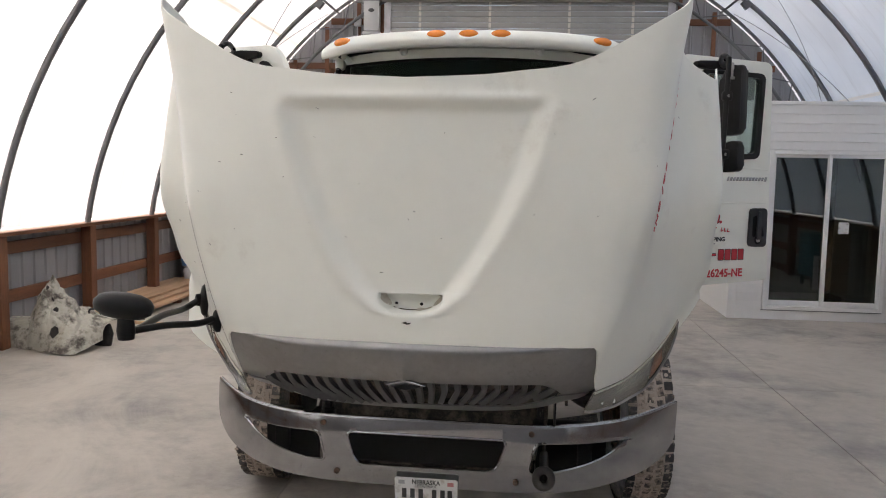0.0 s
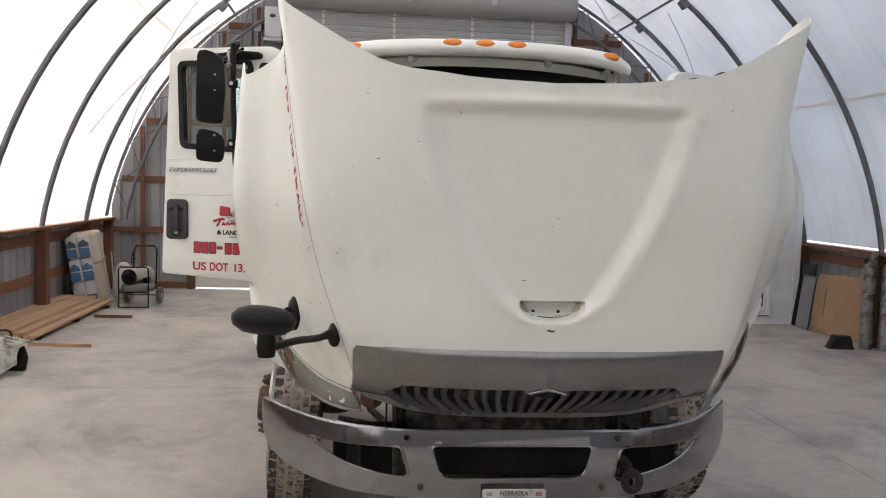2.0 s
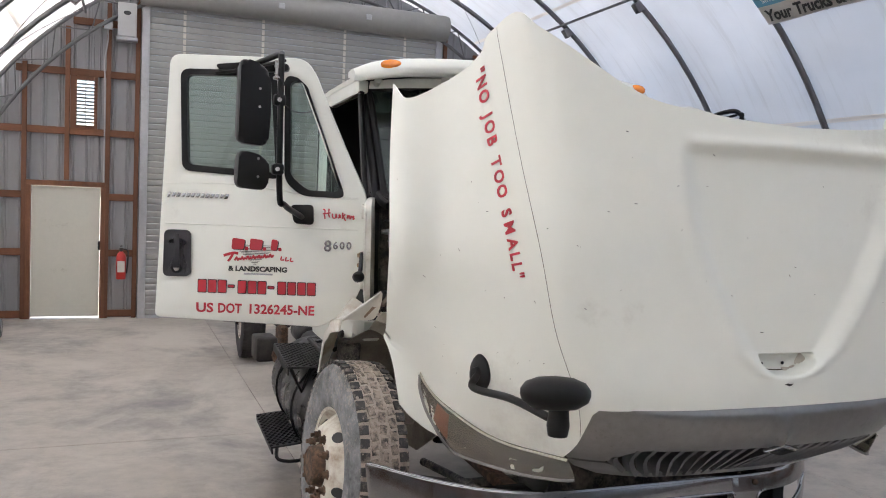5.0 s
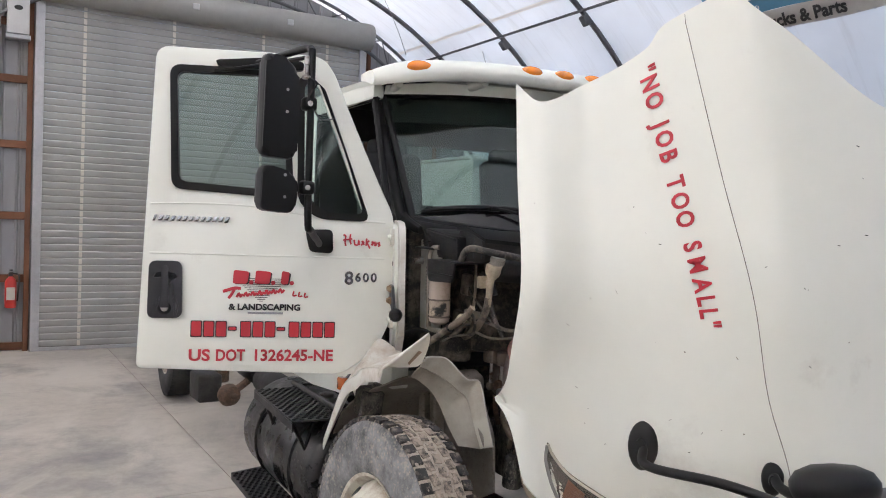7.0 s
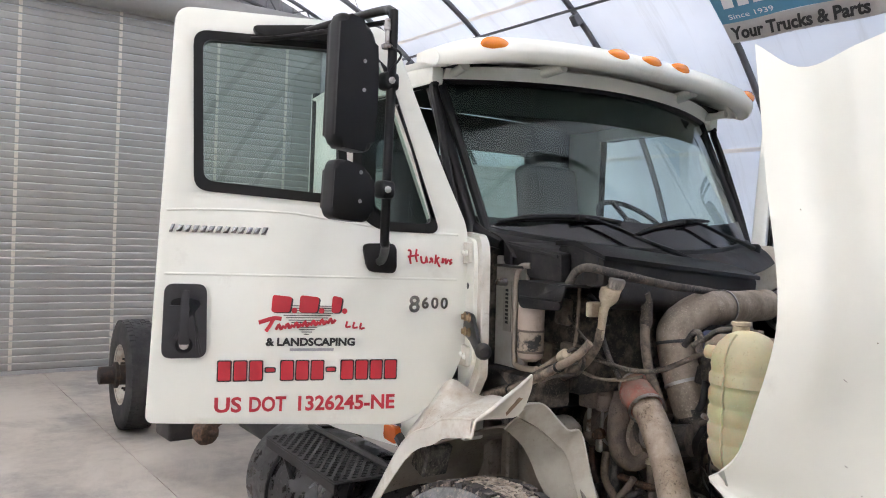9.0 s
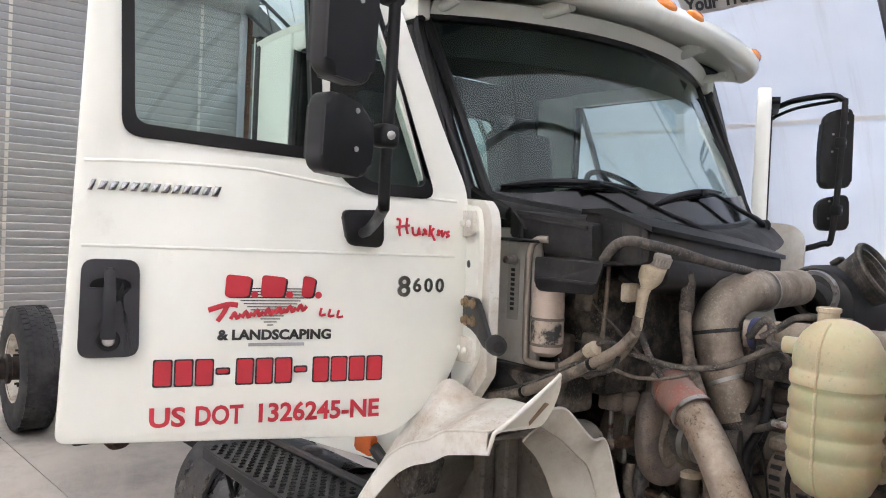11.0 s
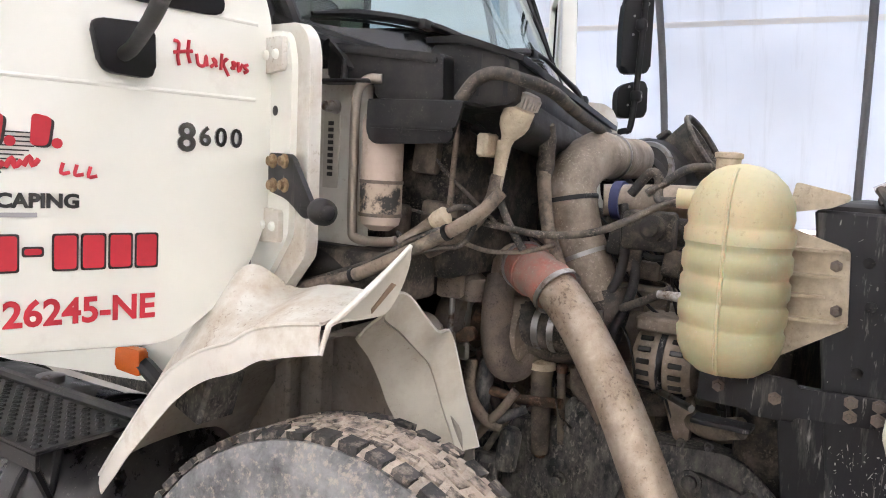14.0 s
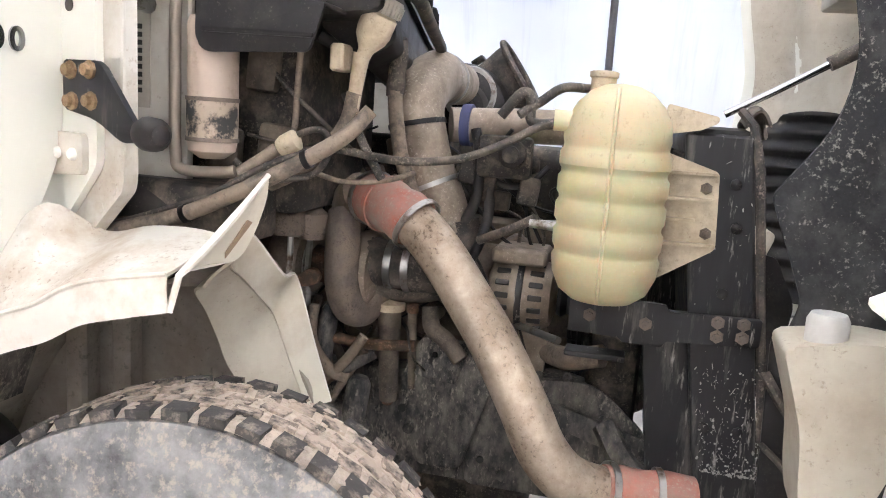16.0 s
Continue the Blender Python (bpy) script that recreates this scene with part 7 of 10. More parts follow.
chassis = tagged(new("chassis"), "dirty black ladder frame with axles")
chassis.parent = truck
for s in (-1, 1):
    bm = bm_new()
    pts = [(0.355, 0.81), (0.39, 0.925), (0.52, 1.045), (0.62, 1.07), (1.25, 1.02), (8.1, 1.02), (8.1, 0.76), (0.80, 0.76), (0.42, 0.77)]
    prism(bm, rounded(pts, [.03, .04, .05, .05, .05, .02, .02, .05, .03]), 0.08, Matrix(((0, 0, s, s * 0.42), (1, 0, 0, 0), (0, 1, 0, 0), (0, 0, 0, 1))), 0.008, 2)
    part("frame_rail", bm, FRAME_DIRT, chassis, "mud-splashed black frame rail")
    bm = bm_new()
    prism(bm, rounded([(0.78, 1.04), (0.83, 1.13), (0.97, 1.14), (1.02, 1.02), (0.97, 0.80), (0.85, 0.80)], 0.02), 0.03, Matrix(((0, 0, s, s * 0.502), (1, 0, 0, 0), (0, 1, 0, 0), (0, 0, 0, 1))), 0.005)
    br = part("engine_bracket", bm, FRAME_DIRT, chassis)
    for y, z in ((0.985, 0.90), (0.74, 0.80), (0.88, 1.08), (0.52, 0.95), (1.12, 0.86), (0.66, 0.86)):
        bm = bm_new()
        lathe(bm, [(0.024, 0), (0.024, 0.006), (0.015, 0.008), (0.015, 0.022), (0, 0.024)], 8, pose(s * (0.533 if 0.8 < y < 1 else 0.502), y, z, 0, 90 * s, 0))
        part("frame_bolt", bm, FRAME_DIRT, chassis)
    bm = bm_new()
    tube(bm, smooth_line([(s * 0.55, 0.5, 0.99), (s * 0.60, 0.42, 0.90), (s * 0.62, 0.2, 0.80), (s * 0.6, 0.05, 0.70)], 4), 0.03, 8)
    part("front_horn", bm, FRAME_DIRT, chassis)
    bm = bm_new()
    span(bm, (s * 0.50, 0.55, 0.60), (s * 0.58, 2.1, 0.66), 0.01)
    part("leaf_spring", bm, RUST, chassis)
    bm = bm_new()
    tube(bm, [(s * 0.62, 1.52, 0.62), (s * 0.60, 1.48, 1.12)], 0.035, 12)
    part("shock_absorber", bm, BLACK_DUSTY, chassis)
    bm = bm_new()
    tube(bm, [(s * 0.75, 6.35, 0.62), (s * 0.75, 6.75, 0.60)], 0.11, 16)
    part("air_spring", bm, BLACK_DUSTY, chassis)
    bm = bm_new()
    box(bm, (s * 0.82, 6.0, 0.50), (0.10, 0.16, 0.22), (0, 0, 15), 0.02)
    part("spring_hanger", bm, RUST, chassis)
    bm = bm_new()
    box(bm, (s * 1.06, 5.62, 0.44), (0.22, 0.34, 0.26), (0, 0, 4), 0.03, 3)
    part("battery_case", bm, BLACK_DUSTY, chassis)
    bm = bm_new()
    lathe(bm, [(0, -0.07), (0.085, -0.06), (0.10, -0.02), (0.105, 0.0), (0.10, 0.02), (0.085, 0.06), (0.03, 0.07), (0.02, 0.14), (0, 0.14)], 20, pose(s * 0.93, 5.24, 0.42, 90, 0, 20))
    part("brake_chamber", bm, RUST, chassis)
    bm = bm_new()
    tube(bm, smooth_line([(s * 0.90, 5.24, 0.44), (s * 0.72, 5.3, 0.55), (s * 0.50, 5.3, 0.80)], 4), 0.035, 8)
    part("brake_bracket", bm, RUST, chassis)
bm = bm_new()
tube(bm, [(-1.0, AX_Y, 0.50), (-0.6, AX_Y, 0.42), (0.6, AX_Y, 0.42), (1.0, AX_Y, 0.50)], 0.06, 12)
part("front_axle", bm, FRAME_DIRT, chassis)
bm = bm_new()
tube(bm, [(-0.9, 7.25, 0.553), (-0.3, 7.25, 0.553), (-0.2, 7.25, 0.553), (0.2, 7.25, 0.553), (0.3, 7.25, 0.553), (0.9, 7.25, 0.553)], [0.08, 0.09, 0.2, 0.2, 0.09, 0.08], 16)
part("rear_axle", bm, RUST, chassis)
for y in (0.30, 2.2, 4.6, 6.4, 8.0):
    bm = bm_new()
    span(bm, (-0.42, y, 0.80), (0.42, y + 0.1, 0.98), 0.01)
    part("cross_member", bm, FRAME_DIRT, chassis)
bm = bm_new()
tube(bm, [(-0.12, 2.4, 0.88), (-0.05, 7.0, 0.62)], 0.05, 12)
part("drive_shaft", bm, RUST, chassis)
for x, y0, y1 in ((-0.70, 4.2, 4.9), (0.70, 4.2, 4.9), (-0.66, 5.2, 5.7)):
    bm = bm_new()
    tube(bm, [(x, y0, 0.62), (x, y0 + 0.04, 0.62), (x, y1 - 0.04, 0.62), (x, y1, 0.62)], [0.09, 0.12, 0.12, 0.09], 16)
    part("air_tank", bm, BLACK_DUSTY, chassis)

# fuel tank with steps under the door
TANK_BLACK = mat("scuffed_gloss_black_tank", (0.013, 0.013, 0.015), 0.24, vary=0.3, scale=4, dirt=(0.07, 0.066, 0.062), dirt_amount=0.0, dirt_scale=5, dirt_sharp=0.4, spec=0.5, speck=(0.20, 0.19, 0.17), speck_amount=-0.06, speck_scale=40)
DEEP_AMBER = mat("deep_amber_lens", (0.62, 0.13, 0.025), 0.2, vary=0.12, scale=20, coat=0.5)
for s in (-1, 1):
    ft = tagged(new("fuel_tank"), "black steel fuel tank with punched step plates")
    ft.parent = truck
    bm = bm_new()
    tube(bm, [(s * 0.97, y, 0.625) for y in (2.0, 2.02, 2.05, 3.30, 3.34, 3.36)], [0.27, 0.315, 0.33, 0.33, 0.312, 0.26], 48)
    part("tank_shell", bm, TANK_BLACK, ft)
    for y in (2.30, 2.98):
        bm = bm_new()
        tube(bm, [(s * 0.97 + 0.335 * math.cos(k * math.tau / 36), y, 0.625 + 0.335 * math.sin(k * math.tau / 36)) for k in range(37)], 0.012, 6, False)
        part("strap", bm, BLACK, ft)
    m = pose(s * 1.225, 2.455, 0.972, 0, 0, s * 2)
    bm = bm_new()
    span(bm, (-0.14, -0.43, -0.012), (0.14, 0.43, 0.0), 0.003)
    stp = part("step_plate", bm, BLACK_DUSTY, ft, "black punched grip step", m)
    for xa in (-0.14, 0.128):
        bm = bm_new()
        span(bm, (xa, -0.43, -0.055), (xa + 0.012, 0.43, -0.0125), 0.002)
        part("step_flange", bm, BLACK_DUSTY, stp)
    bm = bm_new()
    for i in range(24):
        for j in range(6):
            c = (-0.11 + 0.044 * j + (0.022 if i % 2 else 0) - 0.011, -0.40 + 0.0345 * i, 0.0)
            lathe(bm, [(0.014, -0.0005), (0.011, 0.006), (0.007, 0.006), (0.006, -0.001)], 8, Matrix.Translation(c))
    tagged(part("grip_teeth", bm, BLACK, stp), "", "", "", "stuff")
    for y in (-0.3, 0.3):
        bm = bm_new()
        tube(bm, [m @ Vector((0.11 * s, y - 0.03, -0.03)), (s * 1.265, 2.455 + y, 0.78), (s * 1.19, 2.455 + y + 0.05, 0.95)], 0.014, 6)
        part("step_stay", bm, BLACK, ft)
    bm = bm_new()
    tube(bm, [(s * 1.075, 2.0, 0.985), (s * 1.075, 2.95, 0.985)], 0.018, 8)
    part("rail", bm, BLACK_DUSTY, ft)
    m = pose(s * 1.345, 2.62, 0.42, 0, s * 6, 0)
    bm = bm_new()
    span(bm, (-0.10, -0.42, -0.012), (0.10, 0.42, 0.0), 0.003)
    stp = part("step_plate", bm, BLACK_DUSTY, ft, "black punched grip step", m)
    bm = bm_new()
    span(bm, (-0.10, -0.42, -0.05), (-0.09, 0.42, -0.0125), 0.002)
    part("step_flange", bm, BLACK_DUSTY, stp)
    bm = bm_new()
    for i in range(22):
        for j in range(5):
            c = (-0.085 + 0.04 * j + (0.02 if i % 2 else 0) - 0.008, -0.39 + 0.0365 * i, 0.0)
            lathe(bm, [(0.013, -0.0005), (0.011, 0.007), (0.007, 0.007), (0.006, -0.001)], 8, Matrix.Translation(c))
    tagged(part("grip_teeth", bm, BLACK, stp), "", "", "", "stuff")
    bm = bm_new()
    tube(bm, smooth_line([(s * 1.40, 2.25, 0.40), (s * 1.40, 2.15, 0.34), (s * 1.25, 2.12, 0.34), (s * 1.10, 2.2, 0.40)], 4), 0.012, 6)
    part("step_stay", bm, BLACK, ft)
    bm = bm_new()
    tube(bm, [(s * 1.3, 2.9, 0.40), (s * 1.05, 2.9, 0.42)], 0.02, 6)
    part("step_stay", bm, BLACK, ft)
    bm = bm_new()
    lathe(bm, [(0.045, 0), (0.045, 0.03), (0.03, 0.035), (0, 0.035)], 14, pose(s * 0.97, 2.62, 0.945))
    part("filler_cap", bm, STEEL, ft)
    # white skirt under the door and amber side lamp
    bm = bm_new()
    prism(bm, rounded([(1.93, 1.075), (2.10, 1.06), (2.80, 1.00), (3.24, 1.0), (3.24, 1.27), (1.88, 1.27)], 0.02), 0.03, Matrix(((0, 0, s, s * 0.972), (1, 0, 0, 0), (0, 1, 0, 0), (0, 0, 0, 1))), 0.006)
    part("cab_skirt", bm, PAINT, cab)
    sl = tagged(new("side_lamp"), "amber side lamp in a black bracket")
    sl.parent = cab
    bm = bm_new()
    prism(bm, rounded([(2.00, 1.112), (2.105, 1.118), (2.10, 1.185), (2.00, 1.185)], 0.01), 0.03, Matrix(((0, 0, s, s * 1.075), (1, 0, 0, 0), (0, 1, 0, 0), (0, 0, 0, 1))), 0.006)
    part("lens", bm, DEEP_AMBER, sl)
    bm = bm_new()
    tube(bm, smooth_line([(s * 1.0, 2.16, 1.16), (s * 1.06, 2.08, 1.15), (s * 1.085, 1.99, 1.135), (s * 1.10, 1.90, 1.10)], 3), 0.024, 8)
    part("bracket", bm, BLACK, sl)

# ---- the engine bay's place in the truck: one shift and stretch, mirrored about the middle ----
BAY = Matrix(((1.0657, 0.0045, -0.0238, 0.1646), (-0.0098, 1.036, -0.009, 0.0208), (0.0073, 0.0077, 1.0471, -0.088), (0, 0, 0, 1)))


def bay_point(p):
    side, x = (1 if p.x > 0 else -1), -abs(p.x)
    q = BAY @ Vector((min(x, -0.35), p.y, p.z))
    q.x *= 1 if x < -0.35 else x / -0.35
    return Vector((-side * q.x, q.y, q.z))


def settle(ob, m=None):
    """Moves a part and all below it into the bay's place."""
    m = ob.matrix_basis if m is None else m @ ob.matrix_basis
    if ob.data is not None:
        back = m.inverted()
        for v in ob.data.vertices:
            v.co = back @ bay_point(m @ v.co)
    for c in ob.children:
        settle(c, m)


# ---- wheel-arch extension and liner ----
ARCH_PAINT = mat("scuffed_white_arch_plastic", (0.66, 0.645, 0.59), 0.45, vary=0.06, scale=3, dirt=(0.44, 0.345, 0.25), dirt_amount=0.20, dirt_scale=5, dirt_sharp=0.25, speck=(0.30, 0.24, 0.18), speck_amount=0.0, speck_scale=45)
PAINT_SKIRT = mat("white_arch_lip", (0.74, 0.725, 0.665), 0.42, vary=0.04, scale=3, dirt=(0.50, 0.43, 0.34), dirt_amount=-0.08, dirt_scale=6, dirt_sharp=0.25)
PAINT_CREAM = mat("cream_flange_plastic", (0.66, 0.63, 0.54), 0.5, vary=0.05, scale=3, dirt=(0.46, 0.39, 0.30), dirt_amount=0.0, dirt_scale=5, dirt_sharp=0.3)
RUST_TAN = mat("pale_rust", (0.30, 0.21, 0.14), 0.85, vary=0.25, scale=20)
for s in (-1, 1):
    wa = tagged(new("wheel_arch"), "white plastic wheel-arch extension over a grey dirty liner")
    wa.parent = truck
    # skirt: lower edge, fold above it and the dirty ledge that runs back to the cab
    E_ = smooth_line([(1.233, 1.257, 1.325), (1.245, 1.33, 1.308), (1.25, 1.415, 1.287), (1.246, 1.49, 1.247), (1.238, 1.60, 1.203), (1.227, 1.70, 1.140), (1.218, 1.80, 1.046), (1.21, 1.90, 0.942), (1.208, 1.98, 0.852), (1.205, 2.05, 0.76), (1.202, 2.12, 0.66), (1.20, 2.185, 0.55)], 5)
    n = len(E_) - 1
    W_ = [0.063, 0.070, 0.070, 0.068, 0.070, 0.072, 0.066, 0.056, 0.048, 0.040, 0.032, 0.026]
    L_ = [(1.00, 1.245, 1.412), (1.00, 1.33, 1.43), (1.00, 1.44, 1.428), (0.985, 1.555, 1.405), (1.07, 1.622, 1.464), (1.10, 1.70, 1.388), (1.105, 1.80, 1.275), (1.125, 1.92, 1.09), (1.15, 2.02, 0.94), (1.16, 2.085, 0.83), (1.165, 2.15, 0.70), (1.17, 2.21, 0.57)]
    F_, I_ = [], smooth_line(L_, 5)
    for i, p in enumerate(E_):
        d = E_[min(i + 1, n)] - E_[max(i - 1, 0)]
        up = Vector((0.0, -d.z, d.y)).normalized()
        F_.append(p + up * float(np.interp(i / n * 11, range(12), W_)) + Vector((-0.012, 0, 0)))

    def side(p):
        return Vector((s * p.x, p.y, p.z))

    def skirt(a, b):
        i = int(round(a * n))
        p = E_[i].lerp(F_[i], b) + Vector((0.006 * math.sin(b * math.pi), 0, 0))
        return side(p + noise.noise_vector(p * 9) * 0.003)

    def ledge(a, b):
        i = int(round(a * n))
        p = F_[i].lerp(I_[i], b) + Vector((0, 0, 0.010 * math.sin(b * math.pi) * (1 - a)))
        return side(p + noise.noise_vector(p * 8) * 0.006 * math.sin(b * math.pi))

    bm = bm_new()
    sheet(bm, skirt, n, 5, 0.005 * -s)
    part("arch_skirt", bm, PAINT_SKIRT, wa, "white outer lip of the arch")
    bm = bm_new()
    sheet(bm, ledge, n, 8, 0.006 * -s)
    part("arch_ledge", bm, ARCH_PAINT, wa, "dirt-stained ledge")
    bm = bm_new()
    tube(bm, [side(p) for p in F_], 0.005, 6)
    part("fold_edge", bm, PAINT_SKIRT, wa)
    # ear standing up at the front corner, with a rusty slot
    A_ = smooth_line([(1.222, 1.246, 1.387), (1.175, 1.229, 1.422), (1.125, 1.212, 1.464), (1.07, 1.198, 1.508), (1.021, 1.186, 1.549)], 5)
    B_ = smooth_line([(1.19, 1.240, 1.390), (1.062, 1.236, 1.388), (1.028, 1.218, 1.428), (1.012, 1.200, 1.492), (1.012, 1.189, 1.540)], 5)
    ka = len(A_) - 1
    bm = bm_new()
    sheet(bm, lambda a, b: side(A_[int(round(a * ka))].lerp(B_[int(round(a * ka))], b) + Vector((0, 0.008 * math.sin(b * math.pi), 0))), ka, 6, 0.006 * s)
    part("arch_ear", bm, PAINT_CREAM, wa, "upright cream ear with a slot")
    bm = bm_new()
    tube(bm, [side(p) for p in [E_[0]] + A_], [0.006, 0.008, 0.008, 0.006, 0.005], 8)
    part("rolled_edge", bm, PAINT_SKIRT, wa)
    bm = bm_new()
    slot = [A_[int(ka * q)].lerp(B_[int(ka * q)], r) + Vector((0, 0.008 * math.sin(r * math.pi) - 0.009, 0)) for q, r in ((0.26, 0.70), (0.30, 0.55), (0.62, 0.52), (0.60, 0.72))]
    fs = [bm.verts.new(side(p)) for p in slot]
    fb = [bm.verts.new(side(p + Vector((0, -0.002, 0)))) for p in slot]
    bm.faces.new(fs)
    bm.faces.new(fb[::-1])
    for i in range(4):
        bm.faces.new((fs[i], fs[(i + 1) % 4], fb[(i + 1) % 4], fb[i]))
    part("rust_slot", bm, RUST_TAN, wa, "", None, 0)
    # cream folded flange ahead of the tyre
    C_ = smooth_line([(1.0, 1.25, 1.425), (0.93, 1.285, 1.418), (0.857, 1.292, 1.400), (0.765, 1.266, 1.306), (0.69, 1.266, 1.285), (0.670, 1.225, 1.13), (0.652, 1.183, 0.984)], 5)
    D_ = smooth_line([(1.03, 1.250, 1.385), (0.95, 1.30, 1.352), (0.87, 1.312, 1.312), (0.79, 1.305, 1.25), (0.735, 1.298, 1.195), (0.715, 1.262, 1.08), (0.698, 1.222, 0.97)], 5)
    G_ = smooth_line([(1.05, 1.30, 1.33), (0.98, 1.36, 1.30), (0.90, 1.38, 1.24), (0.85, 1.38, 1.17), (0.82, 1.37, 1.10), (0.80, 1.33, 1.03), (0.785, 1.29, 0.975)], 5)
    kc = len(C_) - 1
    for nm, P_, Q_, mt in (("front_flange", C_, D_, PAINT_CREAM), ("flange_return", D_, G_, PAINT_INNER)):
        bm = bm_new()
        sheet(bm, lambda a, b: side(P_[int(round(a * kc))].lerp(Q_[int(round(a * kc))], b) + Vector((0, 0.006 * math.sin(b * math.pi), 0))), kc, 4, 0.006 * s)
        part(nm, bm, mt, wa, "cream plastic flange")
    bm = bm_new()
    tube(bm, [side(p) for p in C_], 0.005, 6)
    part("flange_lip", bm, PAINT_SKIRT, wa)
    # liner shell over the tyre
    bm = bm_new()

    O_ = smooth_line([(1.235, 2.09, 0.50), (1.23, 2.0, 0.80), (1.20, 1.84, 1.07), (1.14, 1.66, 1.20), (1.13, 1.50, 1.265), (1.06, 1.36, 1.33), (0.95, 1.27, 1.315), (0.825, 1.262, 1.245), (0.80, 1.22, 1.155), (0.793, 1.165, 1.075), (0.78, 1.148, 1.010)], 4)
    kk = len(O_) - 1

    def liner_pt(a, b):
        p = O_[int(round(a * kk))]
        q = Vector((0.735, p.y, p.z + 0.01))
        r = p.lerp(q, b) + noise.noise_vector(p * 6 + Vector((b, 0, 0))) * 0.006 * b
        return (s * r.x, r.y, r.z)

    sheet(bm, liner_pt, kk, 8, 0.008 * s)
    part("liner", bm, LINER, wa, "dirt-caked grey liner")
    bm = bm_new()
    prism(bm, [(p.y, p.z) for p in O_] + [(1.14, 0.80), (1.6, 0.55)], 0.012, Matrix(((0, 0, s, s * 0.72), (1, 0, 0, 0), (0, 1, 0, 0), (0, 0, 0, 1))))
    part("inner_shield", bm, LINER, wa)
    for y, w in ((1.62, 0.05), (1.74, 0.06)):
        bm = bm_new()
        span(bm, (s * 0.735, y, 0.7), (s * 0.80, y + w, 1.24), 0.01)
        part("liner_rib", bm, LINER, wa)
    bm = bm_new()
    box(bm, (s * 1.12, 1.70, 1.14), (0.12, 0.10, 0.14), (20, 0, 0), 0.01)
    part("liner_bracket", bm, FRAME_DIRT, wa)
    for ob in wa.children:
        if ob.name.split('.')[0].startswith(("liner", "inner_shield")):
            settle(ob)

# ---- engine bay ----
eng = tagged(new("engine"), "dirty diesel engine with turbocharger and pipes")
eng.parent = truck
bm = bm_new()
span(bm, (-0.97, 1.60, 1.36), (0.97, 1.64, 2.0), 0.01)
span(bm, (-0.70, 1.60, 0.95), (0.70, 1.64, 1.36), 0.01)
part("firewall", bm, ENGINE_DARK, cab)
bm = bm_new()
span(bm, (-0.28, 0.62, 0.80), (0.30, 1.56, 1.42), 0.03, 2)
part("cylinder_block", bm, ENGINE, eng)
bm = bm_new()
span(bm, (-0.20, 0.66, 1.421), (0.22, 1.50, 1.62), 0.05, 3)
part("valve_cover", bm, ENGINE_DARK, eng)
bm = bm_new()
span(bm, (-0.24, 0.70, 0.52), (0.26, 1.45, 0.798), 0.04, 2)
part("oil_pan", bm, ENGINE_DARK, eng)
rng = random.Random(12)
for k in range(46):
    y, z = rng.uniform(0.60, 1.50), rng.uniform(0.95, 1.62)
    x = -0.30 - rng.uniform(0.0, 0.10)
    if 1.12 < y < 1.4 and 1.15 < z < 1.45:
        continue
    sx, sy, sz = rng.uniform(0.02, 0.09), rng.uniform(0.03, 0.12), rng.uniform(0.03, 0.12)
    bm = bm_new()
    if k % 3:
        box(bm, (x, y, z), (sx, sy, sz), (rng.uniform(-20, 20), rng.uniform(-10, 10), rng.uniform(-20, 20)), 0.008, 2)
    else:
        lathe(bm, [(0, 0), (sx * 0.5, 0), (sx * 0.55, 0.015), (sx * 0.5, sy), (sx * 0.3, sy + 0.015), (0, sy + 0.015)], 12, pose(x, y, z, rng.choice((0, 90)), rng.choice((0, -90)), 0))
    part("engine_casting", bm, rng.choice((ENGINE, ENGINE_DARK, CAST, ENGINE_DARK)), eng)
# manifold ports and bolts
for k in range(6):
    y = 0.78 + 0.115 * k
    bm = bm_new()
    tube(bm, smooth_line([(-0.28, y, 1.36), (-0.37, y, 1.36), (-0.41, y + 0.03, 1.33)], 4), 0.032, 10)
    part("exhaust_port", bm, CAST, eng)
bm = bm_new()
tube(bm, smooth_line([(-0.42, 0.78, 1.33), (-0.43, 1.05, 1.33), (-0.46, 1.25, 1.32)], 5), 0.045, 12)
part("exhaust_manifold", bm, CAST, eng)

# turbocharger
tb = tagged(new("turbocharger"), "rusty brown turbocharger on the engine side")
tb.parent = eng
along_y = Matrix(((1, 0, 0, 0), (0, 0, 1, 0), (0, -1, 0, 0), (0, 0, 0, 1)))
TM = Matrix.Translation((-0.545, 0, 1.295))
for nm, y, prof, mt in (
        ("turbine_housing", 1.30, [(0, 0.07), (0.055, 0.07), (0.06, 0.06), (0.085, 0.055), (0.108, 0.03), (0.112, 0.0), (0.10, -0.03), (0.07, -0.045), (0, -0.045)], CAST),
        ("bearing_housing", 1.215, [(0, 0.045), (0.05, 0.045), (0.045, 0.02), (0.045, -0.02), (0.055, -0.045), (0, -0.045)], RUST),
        ("compressor_housing", 1.125, [(0, 0.045), (0.06, 0.045), (0.09, 0.03), (0.10, 0.0), (0.092, -0.03), (0.065, -0.04), (0.05, -0.05), (0.048, -0.09), (0, -0.09)], ALU_DULL)):
    bm = bm_new()
    lathe(bm, prof, 28, TM @ Matrix.Translation((0, y, 0)) @ along_y)
    part(nm, bm, mt, tb)
for y in (1.262, 1.172):
    bm = bm_new()
    tube(bm, [(-0.545 + 0.075 * math.cos(k * math.tau / 24), y, 1.295 + 0.075 * math.sin(k * math.tau / 24)) for k in range(25)], 0.008, 6, False)
    part("band_clamp", bm, STEEL, tb)
bm = bm_new()
